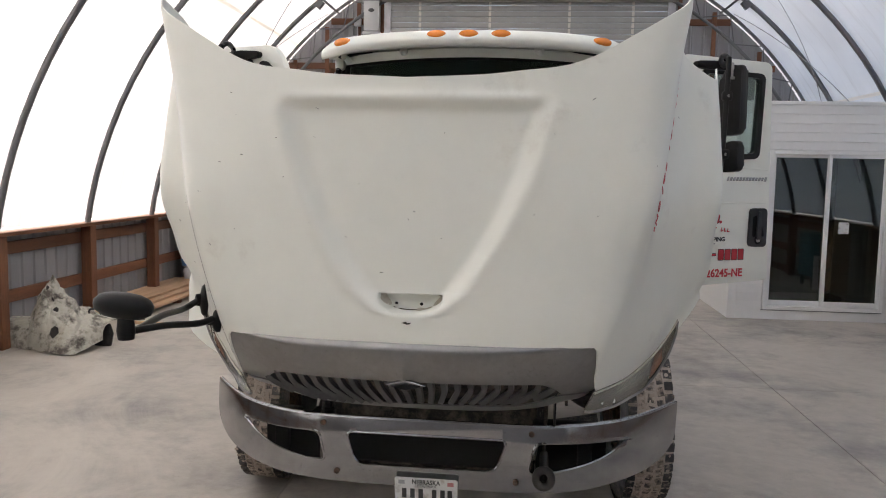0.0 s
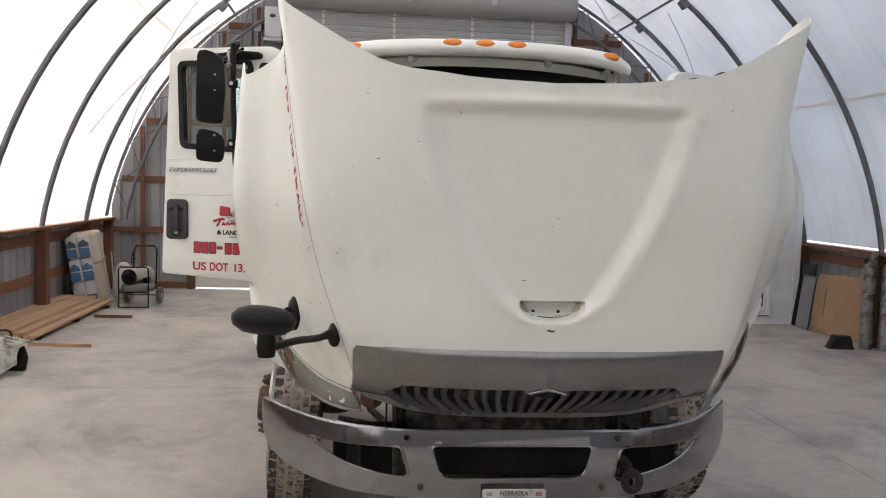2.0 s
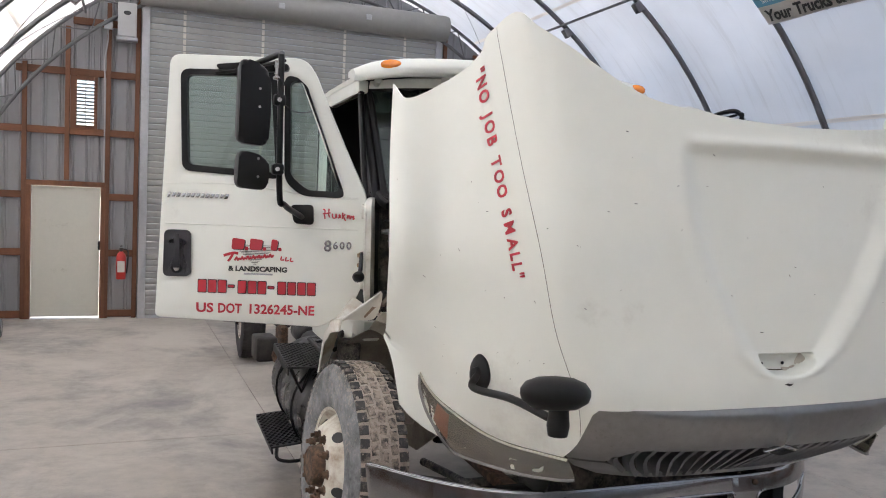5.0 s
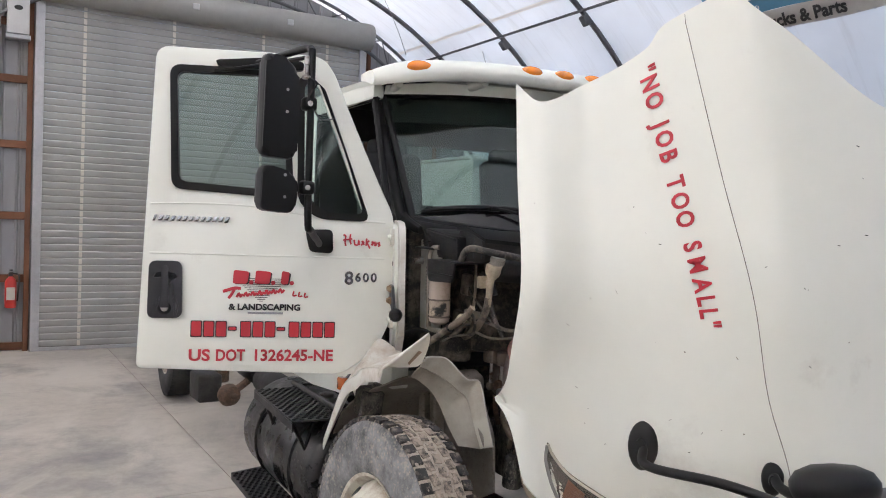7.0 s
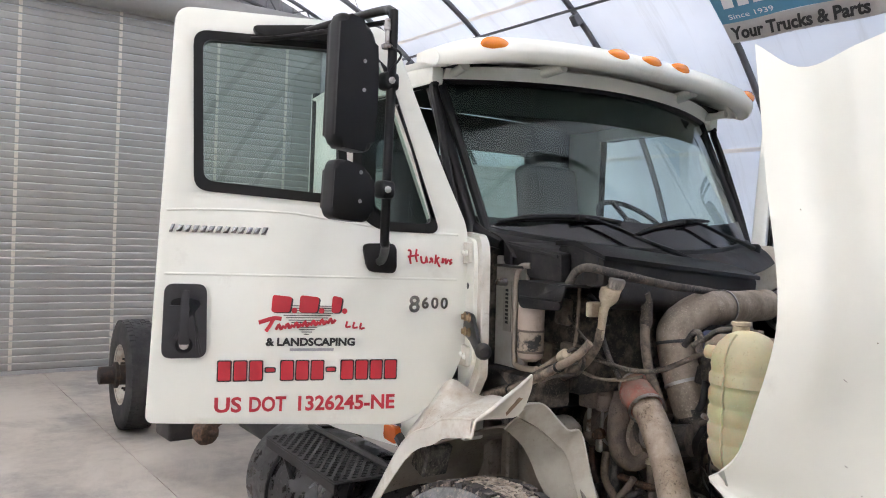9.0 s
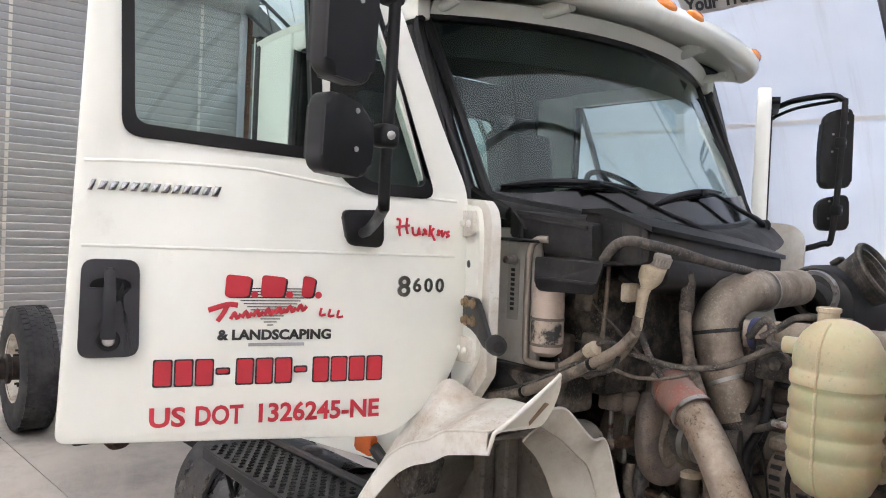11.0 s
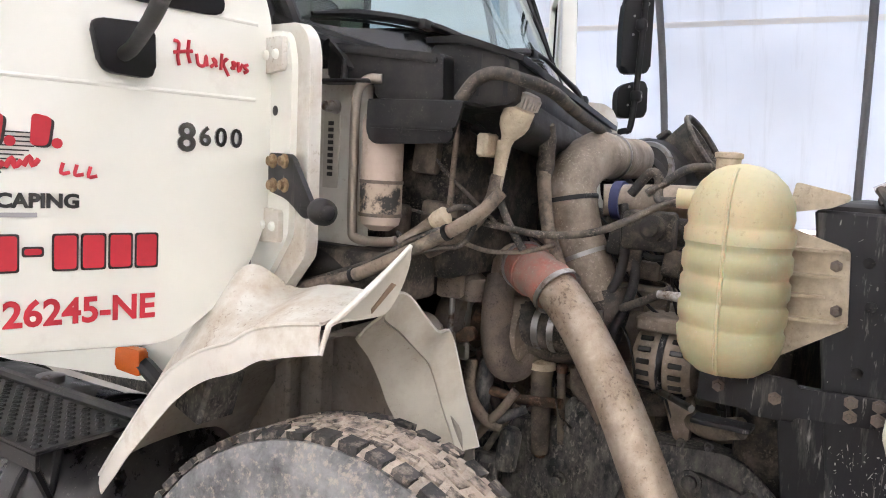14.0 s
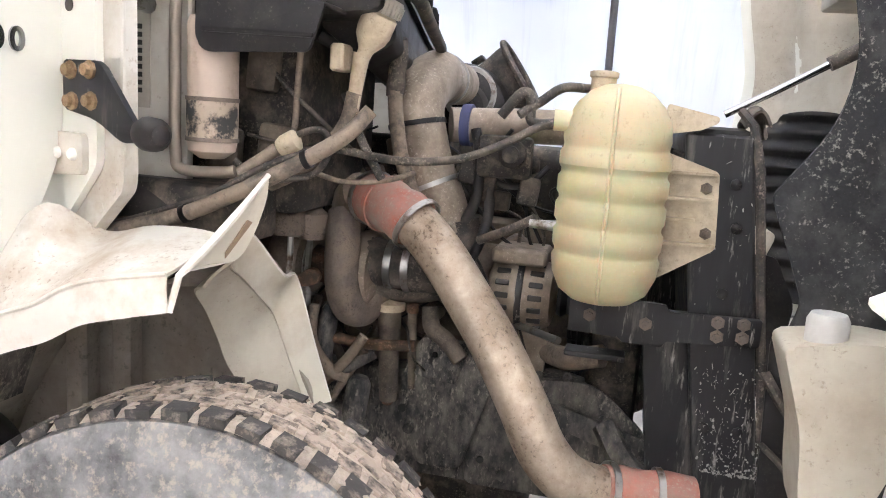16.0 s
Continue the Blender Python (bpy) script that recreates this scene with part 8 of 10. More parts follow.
lathe(bm, [(0, 0), (0.035, 0), (0.038, 0.02), (0.038, 0.06), (0.02, 0.075), (0, 0.075)], 14, pose(-0.63, 1.235, 1.375))
part("actuator", bm, CAST, tb)
bm = bm_new()
tube(bm, [(-0.64, 1.235, 1.37), (-0.645, 1.24, 1.25)], 0.008, 6)
box(bm, (-0.648, 1.242, 1.235), (0.02, 0.035, 0.05), None, 0.008)
part("actuator_rod", bm, STEEL, tb)
for y in (1.20, 1.24, 1.28):
    bm = bm_new()
    tube(bm, smooth_line([(-0.56, y, 1.22), (-0.565, y + 0.01, 1.14), (-0.54, y - 0.02, 1.06), (-0.5, y - 0.02, 0.98)], 4), 0.012, 8)
    part("oil_line", bm, CAST, tb)

# charge pipe with red couplings
cp = tagged(new("charge_pipe"), "dirty aluminium charge-air pipe with red couplings")
cp.parent = eng
line = smooth_line([(-0.60, 1.10, 1.485), (-0.665, 1.03, 1.475), (-0.70, 0.955, 1.445), (-0.725, 0.885, 1.385), (-0.755, 0.81, 1.30), (-0.80, 0.735, 1.215), (-0.845, 0.665, 1.12), (-0.86, 0.615, 1.035), (-0.845, 0.56, 0.975), (-0.815, 0.49, 0.945), (-0.79, 0.41, 0.935), (-0.77, 0.30, 0.93)], 6)
bm = bm_new()
tube(bm, line[8:62], 0.053, 20)
part("pipe", bm, ALU, cp)
bm = bm_new()
tube(bm, line[0:13], [0.060, 0.062, 0.058, 0.063, 0.058, 0.063, 0.058], 20)
part("coupling", bm, SILICONE, cp, "faded red ribbed coupling")
bm = bm_new()
tube(bm, line[54:67], [0.057, 0.062, 0.057, 0.062, 0.057], 20)
part("coupling", bm, SILICONE, cp)
for i, mt in ((1, STEEL), (5, SILICONE), (12, STEEL), (55, STEEL), (62, STEEL)):
    c, d = line[i], (line[i + 1] - line[i - 1]).normalized()
    q = d.to_track_quat("Z", "Y").to_matrix().to_4x4()
    bm = bm_new()
    lathe(bm, [(0.062, -0.007), (0.0665, -0.007), (0.0665, 0.007), (0.062, 0.007)], 22, Matrix.Translation(c) @ q, True)
    part("hose_clamp", bm, mt, cp)
bm = bm_new()
tube(bm, smooth_line([(-0.56, 1.13, 1.42), (-0.565, 1.15, 1.46), (-0.59, 1.12, 1.485)], 4), 0.06, 18)
part("compressor_outlet", bm, ALU_DULL, cp)

# intake elbow
ie = tagged(new("intake_duct"), "oxidised grey intake elbow with strap clamps")
ie.parent = eng
line = smooth_line([(-0.47, 0.94, 1.40), (-0.475, 0.965, 1.47), (-0.475, 1.005, 1.56), (-0.475, 1.03, 1.65), (-0.465, 1.04, 1.705), (-0.405, 1.04, 1.752), (-0.31, 1.03, 1.785), (-0.15, 1.04, 1.785), (0.10, 1.06, 1.785), (0.36, 1.07, 1.79)], 6)
bm = bm_new()
tube(bm, line, [0.069, 0.070, 0.070, 0.070, 0.070, 0.070, 0.069, 0.067, 0.066, 0.066], 24)
part("duct", bm, ALU_DULL, ie)
for i in (9, 19, 43):
    c, d = line[i], (line[i + 1] - line[i - 1]).normalized()
    q = d.to_track_quat("Z", "Y").to_matrix().to_4x4()
    bm = bm_new()
    lathe(bm, [(0.068, -0.006), (0.0735, -0.006), (0.0735, 0.006), (0.068, 0.006)], 24, Matrix.Translation(c) @ q, True)
    part("strap_clamp", bm, BLACK_WORN if i == 19 else STEEL, ie)
bm = bm_new()
tube(bm, smooth_line([(-0.46, 0.935, 1.43), (-0.46, 0.925, 1.36), (-0.48, 0.95, 1.30), (-0.53, 1.02, 1.29), (-0.54, 1.08, 1.295)], 5), [0.073, 0.072, 0.07, 0.062], 18)
part("rubber_elbow", bm, HOSE, ie)
bm = bm_new()
tube(bm, smooth_line([(-0.44, 0.955, 1.665), (-0.42, 0.9, 1.668), (-0.40, 0.75, 1.675), (-0.38, 0.5, 1.68)], 5), 0.043, 16)
part("upper_charge_pipe", bm, ALU_DULL, ie)
bm = bm_new()
lathe(bm, [(0.044, -0.012), (0.052, -0.012), (0.052, 0.012), (0.044, 0.012)], 20, Matrix.Translation((-0.425, 0.915, 1.667)) @ along_y, True)
part("blue_ring", bm, mat("dull_blue_ring", (0.035, 0.045, 0.12), 0.6, vary=0.2, scale=20), ie)
ac = tagged(new("air_cleaner"), "black rubber air-cleaner boot with a ring")
ac.parent = truck
along_x = Matrix(((0, 0, 1, 0), (1, 0, 0, 0), (0, 1, 0, 0), (0, 0, 0, 1)))
bm = bm_new()
lathe(bm, [(0.075, -0.20), (0.105, -0.195), (0.112, -0.17), (0.115, -0.13), (0.165, -0.10), (0.178, -0.06), (0.178, 0.22), (0.16, 0.24), (0, 0.24)], 36, Matrix.Translation((0.56, 1.15, 1.70)) @ along_x)
part("canister", bm, BLACK_DUSTY, ac)
bm = bm_new()
lathe(bm, [(0.078, -0.016), (0.092, -0.016), (0.096, 0.0), (0.092, 0.016), (0.078, 0.016)], 28, Matrix.Translation((0.36, 1.10, 1.765)) @ along_x, True)
part("duct_clamp", bm, STEEL, ac)
rim = Matrix.Translation((0.62, 0.967, 1.858)) @ Matrix(((1, 0, 0, 0), (0, -0.55, -0.835, 0), (0, -0.835, 0.55, 0), (0, 0, 0, 1)))
bm = bm_new()
lathe(bm, [(0.095, -0.20), (0.098, -0.15), (0.112, -0.07), (0.122, -0.012), (0.116, -0.012), (0.10, -0.08), (0.085, -0.15)], 32, rim @ Matrix.Diagonal((0.95, 1, 1, 1)))
part("boot", bm, HOSE, ac, "grey rubber boot with a rolled rim")
for r, h in ((0.128, 0.0), (0.112, -0.035)):
    bm = bm_new()
    tube(bm, [rim @ Vector((0.95 * r * math.cos(k * math.tau / 36), r * math.sin(k * math.tau / 36), h)) for k in range(37)], 0.013 if h == 0 else 0.007, 8, False)
    part("rolled_rim", bm, HOSE, ac)
bm = bm_new()
box(bm, rim @ Vector((-0.02, -0.118, -0.11)), (0.05, 0.05, 0.02), (-34, 0, 0), 0.006, 2)
part("boot_lug", bm, HOSE, ac)

# alternator
al = tagged(new("alternator"), "grey aluminium alternator with vent slots")
al.parent = eng
AM = Matrix.Translation((-0.455, 0.735, 1.265)) @ along_y
bm = bm_new()
lathe(bm, [(0, 0.085), (0.05, 0.085), (0.075, 0.075), (0.088, 0.05), (0.09, 0.015), (0.09, -0.02), (0.088, -0.05), (0.075, -0.075), (0.04, -0.085), (0, -0.085)], 32, AM)
part("body", bm, ALU_DULL, al)
for z0 in (-0.052, 0.03):
    for k in range(9):
        a = radians(105 + 20 * k)
        c = AM @ Vector((0.0885 * math.cos(a), 0.0885 * math.sin(a), z0 + 0.012))
        bm = bm_new()
        q = Matrix.Translation(c) @ along_y @ Matrix.Rotation(a, 4, "Z")
        box(bm, (0, 0, 0), (0.008, 0.014, 0.034), None, 0.002)
        for v in bm.verts:
            v.co = q @ v.co
        part("vent_slot", bm, INK, al)
bm = bm_new()
lathe(bm, [(0.091, -0.008), (0.094, -0.008), (0.094, 0.008), (0.091, 0.008)], 32, AM, True)
part("band", bm, BLACK_WORN, al)
bm = bm_new()
lathe(bm, [(0, -0.09), (0.045, -0.09), (0.05, -0.10), (0.04, -0.115), (0.05, -0.13), (0, -0.132)], 22, AM)
part("pulley", bm, BLACK_WORN, al)
bm = bm_new()
span(bm, (-0.53, 0.675, 1.345), (-0.40, 0.81, 1.385), 0.008)
part("mount", bm, ALU_DULL, al)
bm = bm_new()
prism(bm, rounded([(0.70, 1.21), (0.74, 1.17), (0.70, 1.06), (0.665, 1.06), (0.66, 1.17)], 0.01), 0.03, Matrix(((0, 0, 1, -0.47), (1, 0, 0, 0), (0, 1, 0, 0), (0, 0, 0, 1))), 0.006)
part("lower_lug", bm, ALU_DULL, al)
bm = bm_new()
tube(bm, [(-0.40 + 0.0, 0.60, 1.38), (-0.40, 0.605, 1.15), (-0.1, 0.6, 1.0)], 0.014, 6, True, (1, 0.5))
part("belt", bm, BLACK, al)

# radiator, shroud and bracket
ra = tagged(new("radiator"), "black scuffed radiator side frame with cooler")
ra.parent = truck
lean = Matrix(((1, 0, 0, 0), (0, 1, 0.135, -0.135 * 1.69), (0, 0, 1, 0), (0, 0, 0, 1)))
bm = bm_new()
for s in (-1, 1):
    bm = bm_new()
    span(bm, (s * 0.625, 0.262, 0.56), (s * 0.66, 0.40, 1.69), 0.006)
    span(bm, (s * 0.60, 0.395, 0.56), (s * 0.625, 0.50, 1.30), 0.004)
    for v in bm.verts:
        v.co = lean @ v.co
    part("side_channel", bm, BLACK_WORN, ra)
    bm = bm_new()
    tube(bm, [lean @ Vector((s * 0.665, 0.252, 0.6)), lean @ Vector((s * 0.665, 0.252, 1.62)), lean @ Vector((s * 0.64, 0.26, 1.71)), lean @ Vector((s * 0.60, 0.28, 1.74))], 0.010, 6)
    part("edge_seal", bm, HOSE, ra)
    for y, z in ((0.30, 1.59), (0.30, 1.50), (0.33, 1.36), (0.30, 1.06), (0.37, 1.06)):
        bm = bm_new()
        p = lean @ Vector((s * 0.661, y, z))
        lathe(bm, [(0.012, 0), (0.012, 0.004), (0.006, 0.008), (0, 0.009)], 8, Matrix.Translation(p) @ pose(0, 0, 0, 0, 90 * s, 0))
        part("rivet", bm, BLACK_DUSTY, ra)
bm = bm_new()
span(bm, (-0.62, 0.27, 0.58), (0.62, 0.38, 1.64), 0.01)
for v in bm.verts:
    v.co = lean @ v.co
part("core", bm, ENGINE_DARK, ra)
bm = bm_new()
span(bm, (-0.625, 0.26, 1.641), (0.625, 0.40, 1.705), 0.02, 2)
part("top_tank", bm, BLACK_DUSTY, ra)
bm = bm_new()
span(bm, (-0.47, 0.43, 0.75), (0.47, 0.56, 1.58), 0.03, 2)
part("fan_shroud", bm, ENGINE_DARK, ra)
bk = tagged(new("tank_bracket"), "black bolted steel strap bracket")
bk.parent = truck
bm = bm_new()
prism(bm, rounded([(0.60, 1.245), (0.485, 1.243), (0.482, 1.233), (0.395, 1.233), (0.392, 1.247), (0.20, 1.257), (0.20, 1.318), (0.392, 1.312), (0.395, 1.326), (0.482, 1.328), (0.485, 1.316), (0.60, 1.318)], 0.006), 0.012, Matrix(((0, 0, -1, -0.672), (1, 0, 0, 0), (0, 1, 0, 0), (0, 0, 0, 1))), 0.003)
part("strap", bm, BLACK_WORN, bk)
bm = bm_new()
span(bm, (-0.73, 0.47, 1.20), (-0.672, 0.60, 1.212), 0.003)
part("shelf", bm, BLACK_WORN, bk)
for y, z in ((0.288, 1.302), (0.236, 1.304), (0.287, 1.272), (0.236, 1.275), (0.435, 1.28), (0.555, 1.285)):
    bm = bm_new()
    lathe(bm, [(0.015, 0), (0.015, 0.003), (0.009, 0.005), (0.009, 0.012), (0, 0.013)], 6, pose(-0.684, y, z, 0, -90, 0))
    part("bolt", bm, CAST, bk)

# surge tank
tk = tagged(new("surge_tank"), "yellowed translucent ribbed coolant surge tank")
tk.parent = truck
TC = Vector((-0.72, 0.535, 0))
zs = [1.322, 1.330, 1.350, 1.385, 1.42, 1.428, 1.436, 1.445, 1.475, 1.483, 1.491, 1.50, 1.53, 1.538, 1.546, 1.555, 1.585, 1.593, 1.601, 1.61, 1.635, 1.643, 1.651, 1.665, 1.70, 1.735, 1.760, 1.772, 1.777]
rs = [0.03, 0.065, 0.092, 0.108, 0.113, 0.108, 0.108, 0.113, 0.114, 0.1085, 0.1085, 0.114, 0.114, 0.1085, 0.1085, 0.114, 0.114, 0.1085, 0.1085, 0.114, 0.114, 0.108, 0.107, 0.110, 0.106, 0.088, 0.062, 0.035, 0.0]
bm = bm_new()
lathe(bm, [(0, 1.318)] + [(r, z) for r, z in zip(rs, zs) if z <= 1.61], 40, Matrix.Translation((TC.x, TC.y, 0)) @ Matrix.Diagonal((0.92, 1.0, 1, 1)))
part("coolant_filled_shell", bm, TANK_FULL, tk, "green-tinged lower half with coolant inside")
bm = bm_new()
lathe(bm, [(r, z) for r, z in zip(rs, zs) if z >= 1.61], 40, Matrix.Translation((TC.x, TC.y, 0)) @ Matrix.Diagonal((0.92, 1.0, 1, 1)))
part("tank_body", bm, TANK_PLASTIC, tk)
bm = bm_new()
lathe(bm, [(0.026, 1.75), (0.026, 1.785), (0.030, 1.788), (0.030, 1.798), (0.024, 1.80), (0.022, 1.79), (0, 1.785)], 22, Matrix.Translation((-0.70, 0.575, 0.0)))
part("neck", bm, NATURAL, tk)
bm = bm_new()
pts = [(TC.x - 0.92 * float(np.interp(z, zs, rs)) - 0.002, TC.y + 0.004, z) for z in np.linspace(1.335, 1.765, 40)]
tube(bm, pts, 0.0045, 6)
part("mould_seam", bm, TANK_PLASTIC, tk)
bm = bm_new()
prism(bm, rounded([(0.46, 1.655), (0.322, 1.612), (0.312, 1.452), (0.44, 1.37), (0.50, 1.42), (0.50, 1.62)], 0.01), 0.010, Matrix(((0, 0, -1, -0.663), (1, 0, 0, 0), (0, 1, 0, 0), (0, 0, 0, 1))), 0.002)
part("mounting_flange", bm, NATURAL, tk)
for z, y1 in ((1.605, 0.325), (1.552, 0.325), (1.508, 0.36), (1.458, 0.318)):
    bm = bm_new()
    prism(bm, [(0.46, 0.05), (y1, 0.008), (y1, 0.0), (0.46, 0.0)], 0.006, Matrix(((0, -1, 0, -0.672), (1, 0, 0, 0), (0, 0, 1, z), (0, 0, 0, 1))))
    part("flange_fin", bm, NATURAL, tk)
for z in (1.578, 1.485):
    bm = bm_new()
    lathe(bm, [(0.013, 0), (0.013, 0.003), (0.008, 0.005), (0.008, 0.010), (0, 0.011)], 6, pose(-0.674, 0.345 if z > 1.5 else 0.336, z, 0, -90, 0))
    part("flange_bolt", bm, CAST, tk)
bm = bm_new()
prism(bm, rounded([(0.45, 1.68), (0.37, 1.695), (0.335, 1.712), (0.335, 1.724), (0.44, 1.745)], 0.006), 0.03, Matrix(((0, 0, -1, -0.64), (1, 0, 0, 0), (0, 1, 0, 0), (0, 0, 0, 1))), 0.004)
part("upper_lug", bm, NATURAL, tk)
bm = bm_new()
tube(bm, [(-0.74, 0.62, 1.695), (-0.745, 0.665, 1.695)], 0.022, 14)
part("side_port", bm, TANK_PLASTIC, tk)
bm = bm_new()
tube(bm, [(-0.72, 0.64, 1.475), (-0.715, 0.70, 1.475)], [0.012, 0.010, 0.012, 0.009], 10)
part("level_sensor", bm, STEEL, tk)

# brake-fluid reservoir, canister, lines and looms on the firewall side
rv = tagged(new("fluid_reservoir"), "yellowed plastic reservoir with a ribbed cap")
rv.parent = truck
RM = Matrix.Translation((-0.82, 1.052, 1.805)) @ pose(0, 0, 0, 22, 0, 0)
bm = bm_new()
lathe(bm, [(0, -0.02), (0.014, -0.02), (0.016, 0.0), (0.032, 0.025), (0.036, 0.04), (0.036, 0.075), (0.030, 0.08), (0, 0.08)], 22, RM)
part("bowl", bm, NATURAL, rv)
bm = bm_new()
lathe(bm, [(0.037, 0.08), (0.037, 0.108), (0.033, 0.114), (0, 0.116)], 26, RM)
for k in range(26):
    a = k * math.tau / 26
    box(bm, RM @ Vector((0.038 * math.cos(a), 0.038 * math.sin(a), 0.094)), (0.004, 0.004, 0.024), (22, 0, 0))
part("cap", bm, mat("grey_ribbed_cap", (0.36, 0.33, 0.29), 0.6, vary=0.15, scale=20), rv)
bm = bm_new()
tube(bm, smooth_line([(-0.82, 1.06, 1.80), (-0.82, 1.068, 1.74), (-0.82, 1.075, 1.68)], 4), [0.018, 0.015, 0.013], 12)
part("outlet", bm, NATURAL, rv)
bm = bm_new()
tube(bm, smooth_line([(-0.82, 1.072, 1.72), (-0.825, 1.09, 1.65), (-0.83, 1.16, 1.57), (-0.84, 1.29, 1.50), (-0.86, 1.45, 1.445), (-0.88, 1.66, 1.385)], 6), [0.016, 0.016, 0.017, 0.018, 0.018], 12)
part("supply_hose", bm, TAN_HOSE, rv)
bm = bm_new()
span(bm, (-0.86, 1.085, 1.76), (-0.80, 1.115, 1.815), 0.006)
part("bracket", bm, NATURAL, rv)

cn = tagged(new("dryer_canister"), "dusty cream metal canister with a worn label")
cn.parent = truck
bm = bm_new()
lathe(bm, [(0, 1.568), (0.025, 1.57), (0.046, 1.585), (0.05, 1.605), (0.05, 1.83), (0.045, 1.845), (0, 1.85)], 28, Matrix.Translation((-0.93, 1.33, 0)))
part("shell", bm, mat("dusty_cream_can", (0.50, 0.41, 0.34), 0.55, 0.1, vary=0.08, scale=6, dirt=(0.34, 0.27, 0.21), dirt_amount=0.1, dirt_scale=6), cn)
bm = bm_new()
lathe(bm, [(0.0508, 1.61), (0.0508, 1.685)], 28, Matrix.Translation((-0.93, 1.33, 0)))
part("torn_label", bm, mat("torn_label", (0.45, 0.37, 0.29), 0.7, vary=0.1, scale=10, dirt=(0.05, 0.05, 0.05), dirt_amount=0.30, dirt_scale=14, dirt_sharp=0.08), cn)
for z in (1.608, 1.687):
    bm = bm_new()
    lathe(bm, [(0.050, z - 0.004), (0.053, z - 0.004), (0.053, z + 0.004), (0.050, z + 0.004)], 28, Matrix.Translation((-0.93, 1.33, 0)), True)
    part("band", bm, CAST, cn)
bm = bm_new()
tube(bm, smooth_line([(-0.93, 1.34, 1.93), (-0.945, 1.375, 1.925), (-0.95, 1.40, 1.88), (-0.95, 1.402, 1.7), (-0.95, 1.40, 1.58), (-0.95, 1.385, 1.545), (-0.95, 1.30, 1.545), (-0.945, 1.27, 1.55)], 6), 0.012, 10)
part("metal_line", bm, mat("dusty_metal_line", (0.30, 0.26, 0.22), 0.5, 0.4, vary=0.15, scale=10), cn)
bm = bm_new()
tube(bm, [(-0.96, 1.455, 1.86), (-1.0, 1.455, 1.86)], [0.018, 0.018, 0.012, 0.012], 10)
part("valve_stub", bm, STEEL, cn)
# cowl side skin behind the canister with a data label
bm = bm_new()
span(bm, (-0.90, 1.40, 1.40), (-0.88, 1.60, 1.96), 0.006)
sk = part("cowl_side", bm, PAINT_DIRTY, cab)
bm = bm_new()
span(bm, (-0.904, 1.49, 1.66), (-0.9005, 1.54, 1.86))
part("data_label", bm, LABEL_GREY, sk)
for k in range(9):
    bm = bm_new()
    span(bm, (-0.9055, 1.508, 1.69 + 0.016 * k), (-0.9042, 1.525, 1.70 + 0.016 * k))
    part("label_bar", bm, INK, sk)
bm = bm_new()
span(bm, (-0.976, 1.24, 1.40), (-0.80, 1.60, 1.52), 0.02, 2)
part("toe_box", bm, ENGINE_DARK, cab)

# black plastic box and trays under the cowl
hv = tagged(new("cowl_box"), "dusty black plastic fresh-air box under the windshield")
hv.parent = cab


def sweep_back(bm):
    """The far end of the cowl curves back and down towards the middle of the screen."""
    for v in bm.verts:
        k = max(0.0, v.co.x + 0.85)
        v.co.y += 0.15 * k
        v.co.z -= 0.062 * k


YZ = lambda sx, x: Matrix(((0, 0, sx, x), (1, 0, 0, 0), (0, 1, 0, 0), (0, 0, 0, 1)))
bm = bm_new()
prism(bm, rounded([(1.51, 2.02), (1.17, 1.985), (1.165, 1.88), (1.36, 1.885), (1.365, 1.925), (1.51, 1.93)], 0.01), 0.5, YZ(1, -0.93), 0.008, 2)
part("housing", bm, BLACK_DUSTY, hv)
bm = bm_new()
prism(bm, rounded([(1.50, 2.012), (1.185, 1.978), (1.185, 1.965), (1.50, 1.998)], 0.004), 0.006, YZ(-1, -0.93), 0.002)
part("rib", bm, BLACK_DUSTY, hv)
bm = bm_new()
span(bm, (-0.965, 1.36, 1.918), (-0.90, 1.53, 1.928), 0.003)
part("ledge", bm, BLACK_DUSTY, hv)
bm = bm_new()
tube(bm, [(-0.945, 1.445, 1.93), (-0.945, 1.445, 1.975)], [0.009, 0.006], 10)
part("peg", bm, BLACK_DUSTY, hv)
bm = bm_new()
prism(bm, rounded([(1.235, 2.012), (1.14, 2.014), (1.00, 1.972), (1.00, 1.88), (1.22, 1.86)], [.01, .04, .01, .02, .02]), 1.35, YZ(1, -0.885), 0.01, 2)
sweep_back(bm)
part("air_box", bm, BLACK_DUSTY, hv)
bm = bm_new()
prism(bm, [(1.245, 2.030), (1.14, 2.033), (0.985, 1.985), (0.985, 1.969), (1.14, 2.015), (1.245, 2.013)], 1.37, YZ(1, -0.895), 0.003)
sweep_back(bm)
part("lid", bm, BLACK, hv)
for y in (1.19, 1.10, 1.03):
    bm = bm_new()
    span(bm, (-0.8865, y - 0.006, 1.895), (-0.8855, y + 0.006, 1.99), 0.0)
    part("dust_streak", bm, BLACK_WORN, hv)
bm = bm_new()
prism(bm, rounded([(1.33, 1.878), (1.07, 1.874), (1.10, 1.785), (1.315, 1.775), (1.332, 1.80)], [.005, .005, .01, .02, .02]), 0.010, YZ(-1, -0.985), 0.003, 2)
part("side_tray", bm, BLACK_DUSTY, hv)
bm = bm_new()
prism(bm, rounded([(1.315, 1.822), (1.09, 1.819), (1.09, 1.810), (1.316, 1.812)], 0.003), 0.010, YZ(-1, -0.993), 0.002)
part("tray_lip", bm, BLACK_DUSTY, hv)
bm = bm_new()
span(bm, (-0.988, 1.08, 1.868), (-0.86, 1.33, 1.878), 0.003)
part("tray_ledge", bm, BLACK_DUSTY, hv)
bm = bm_new()
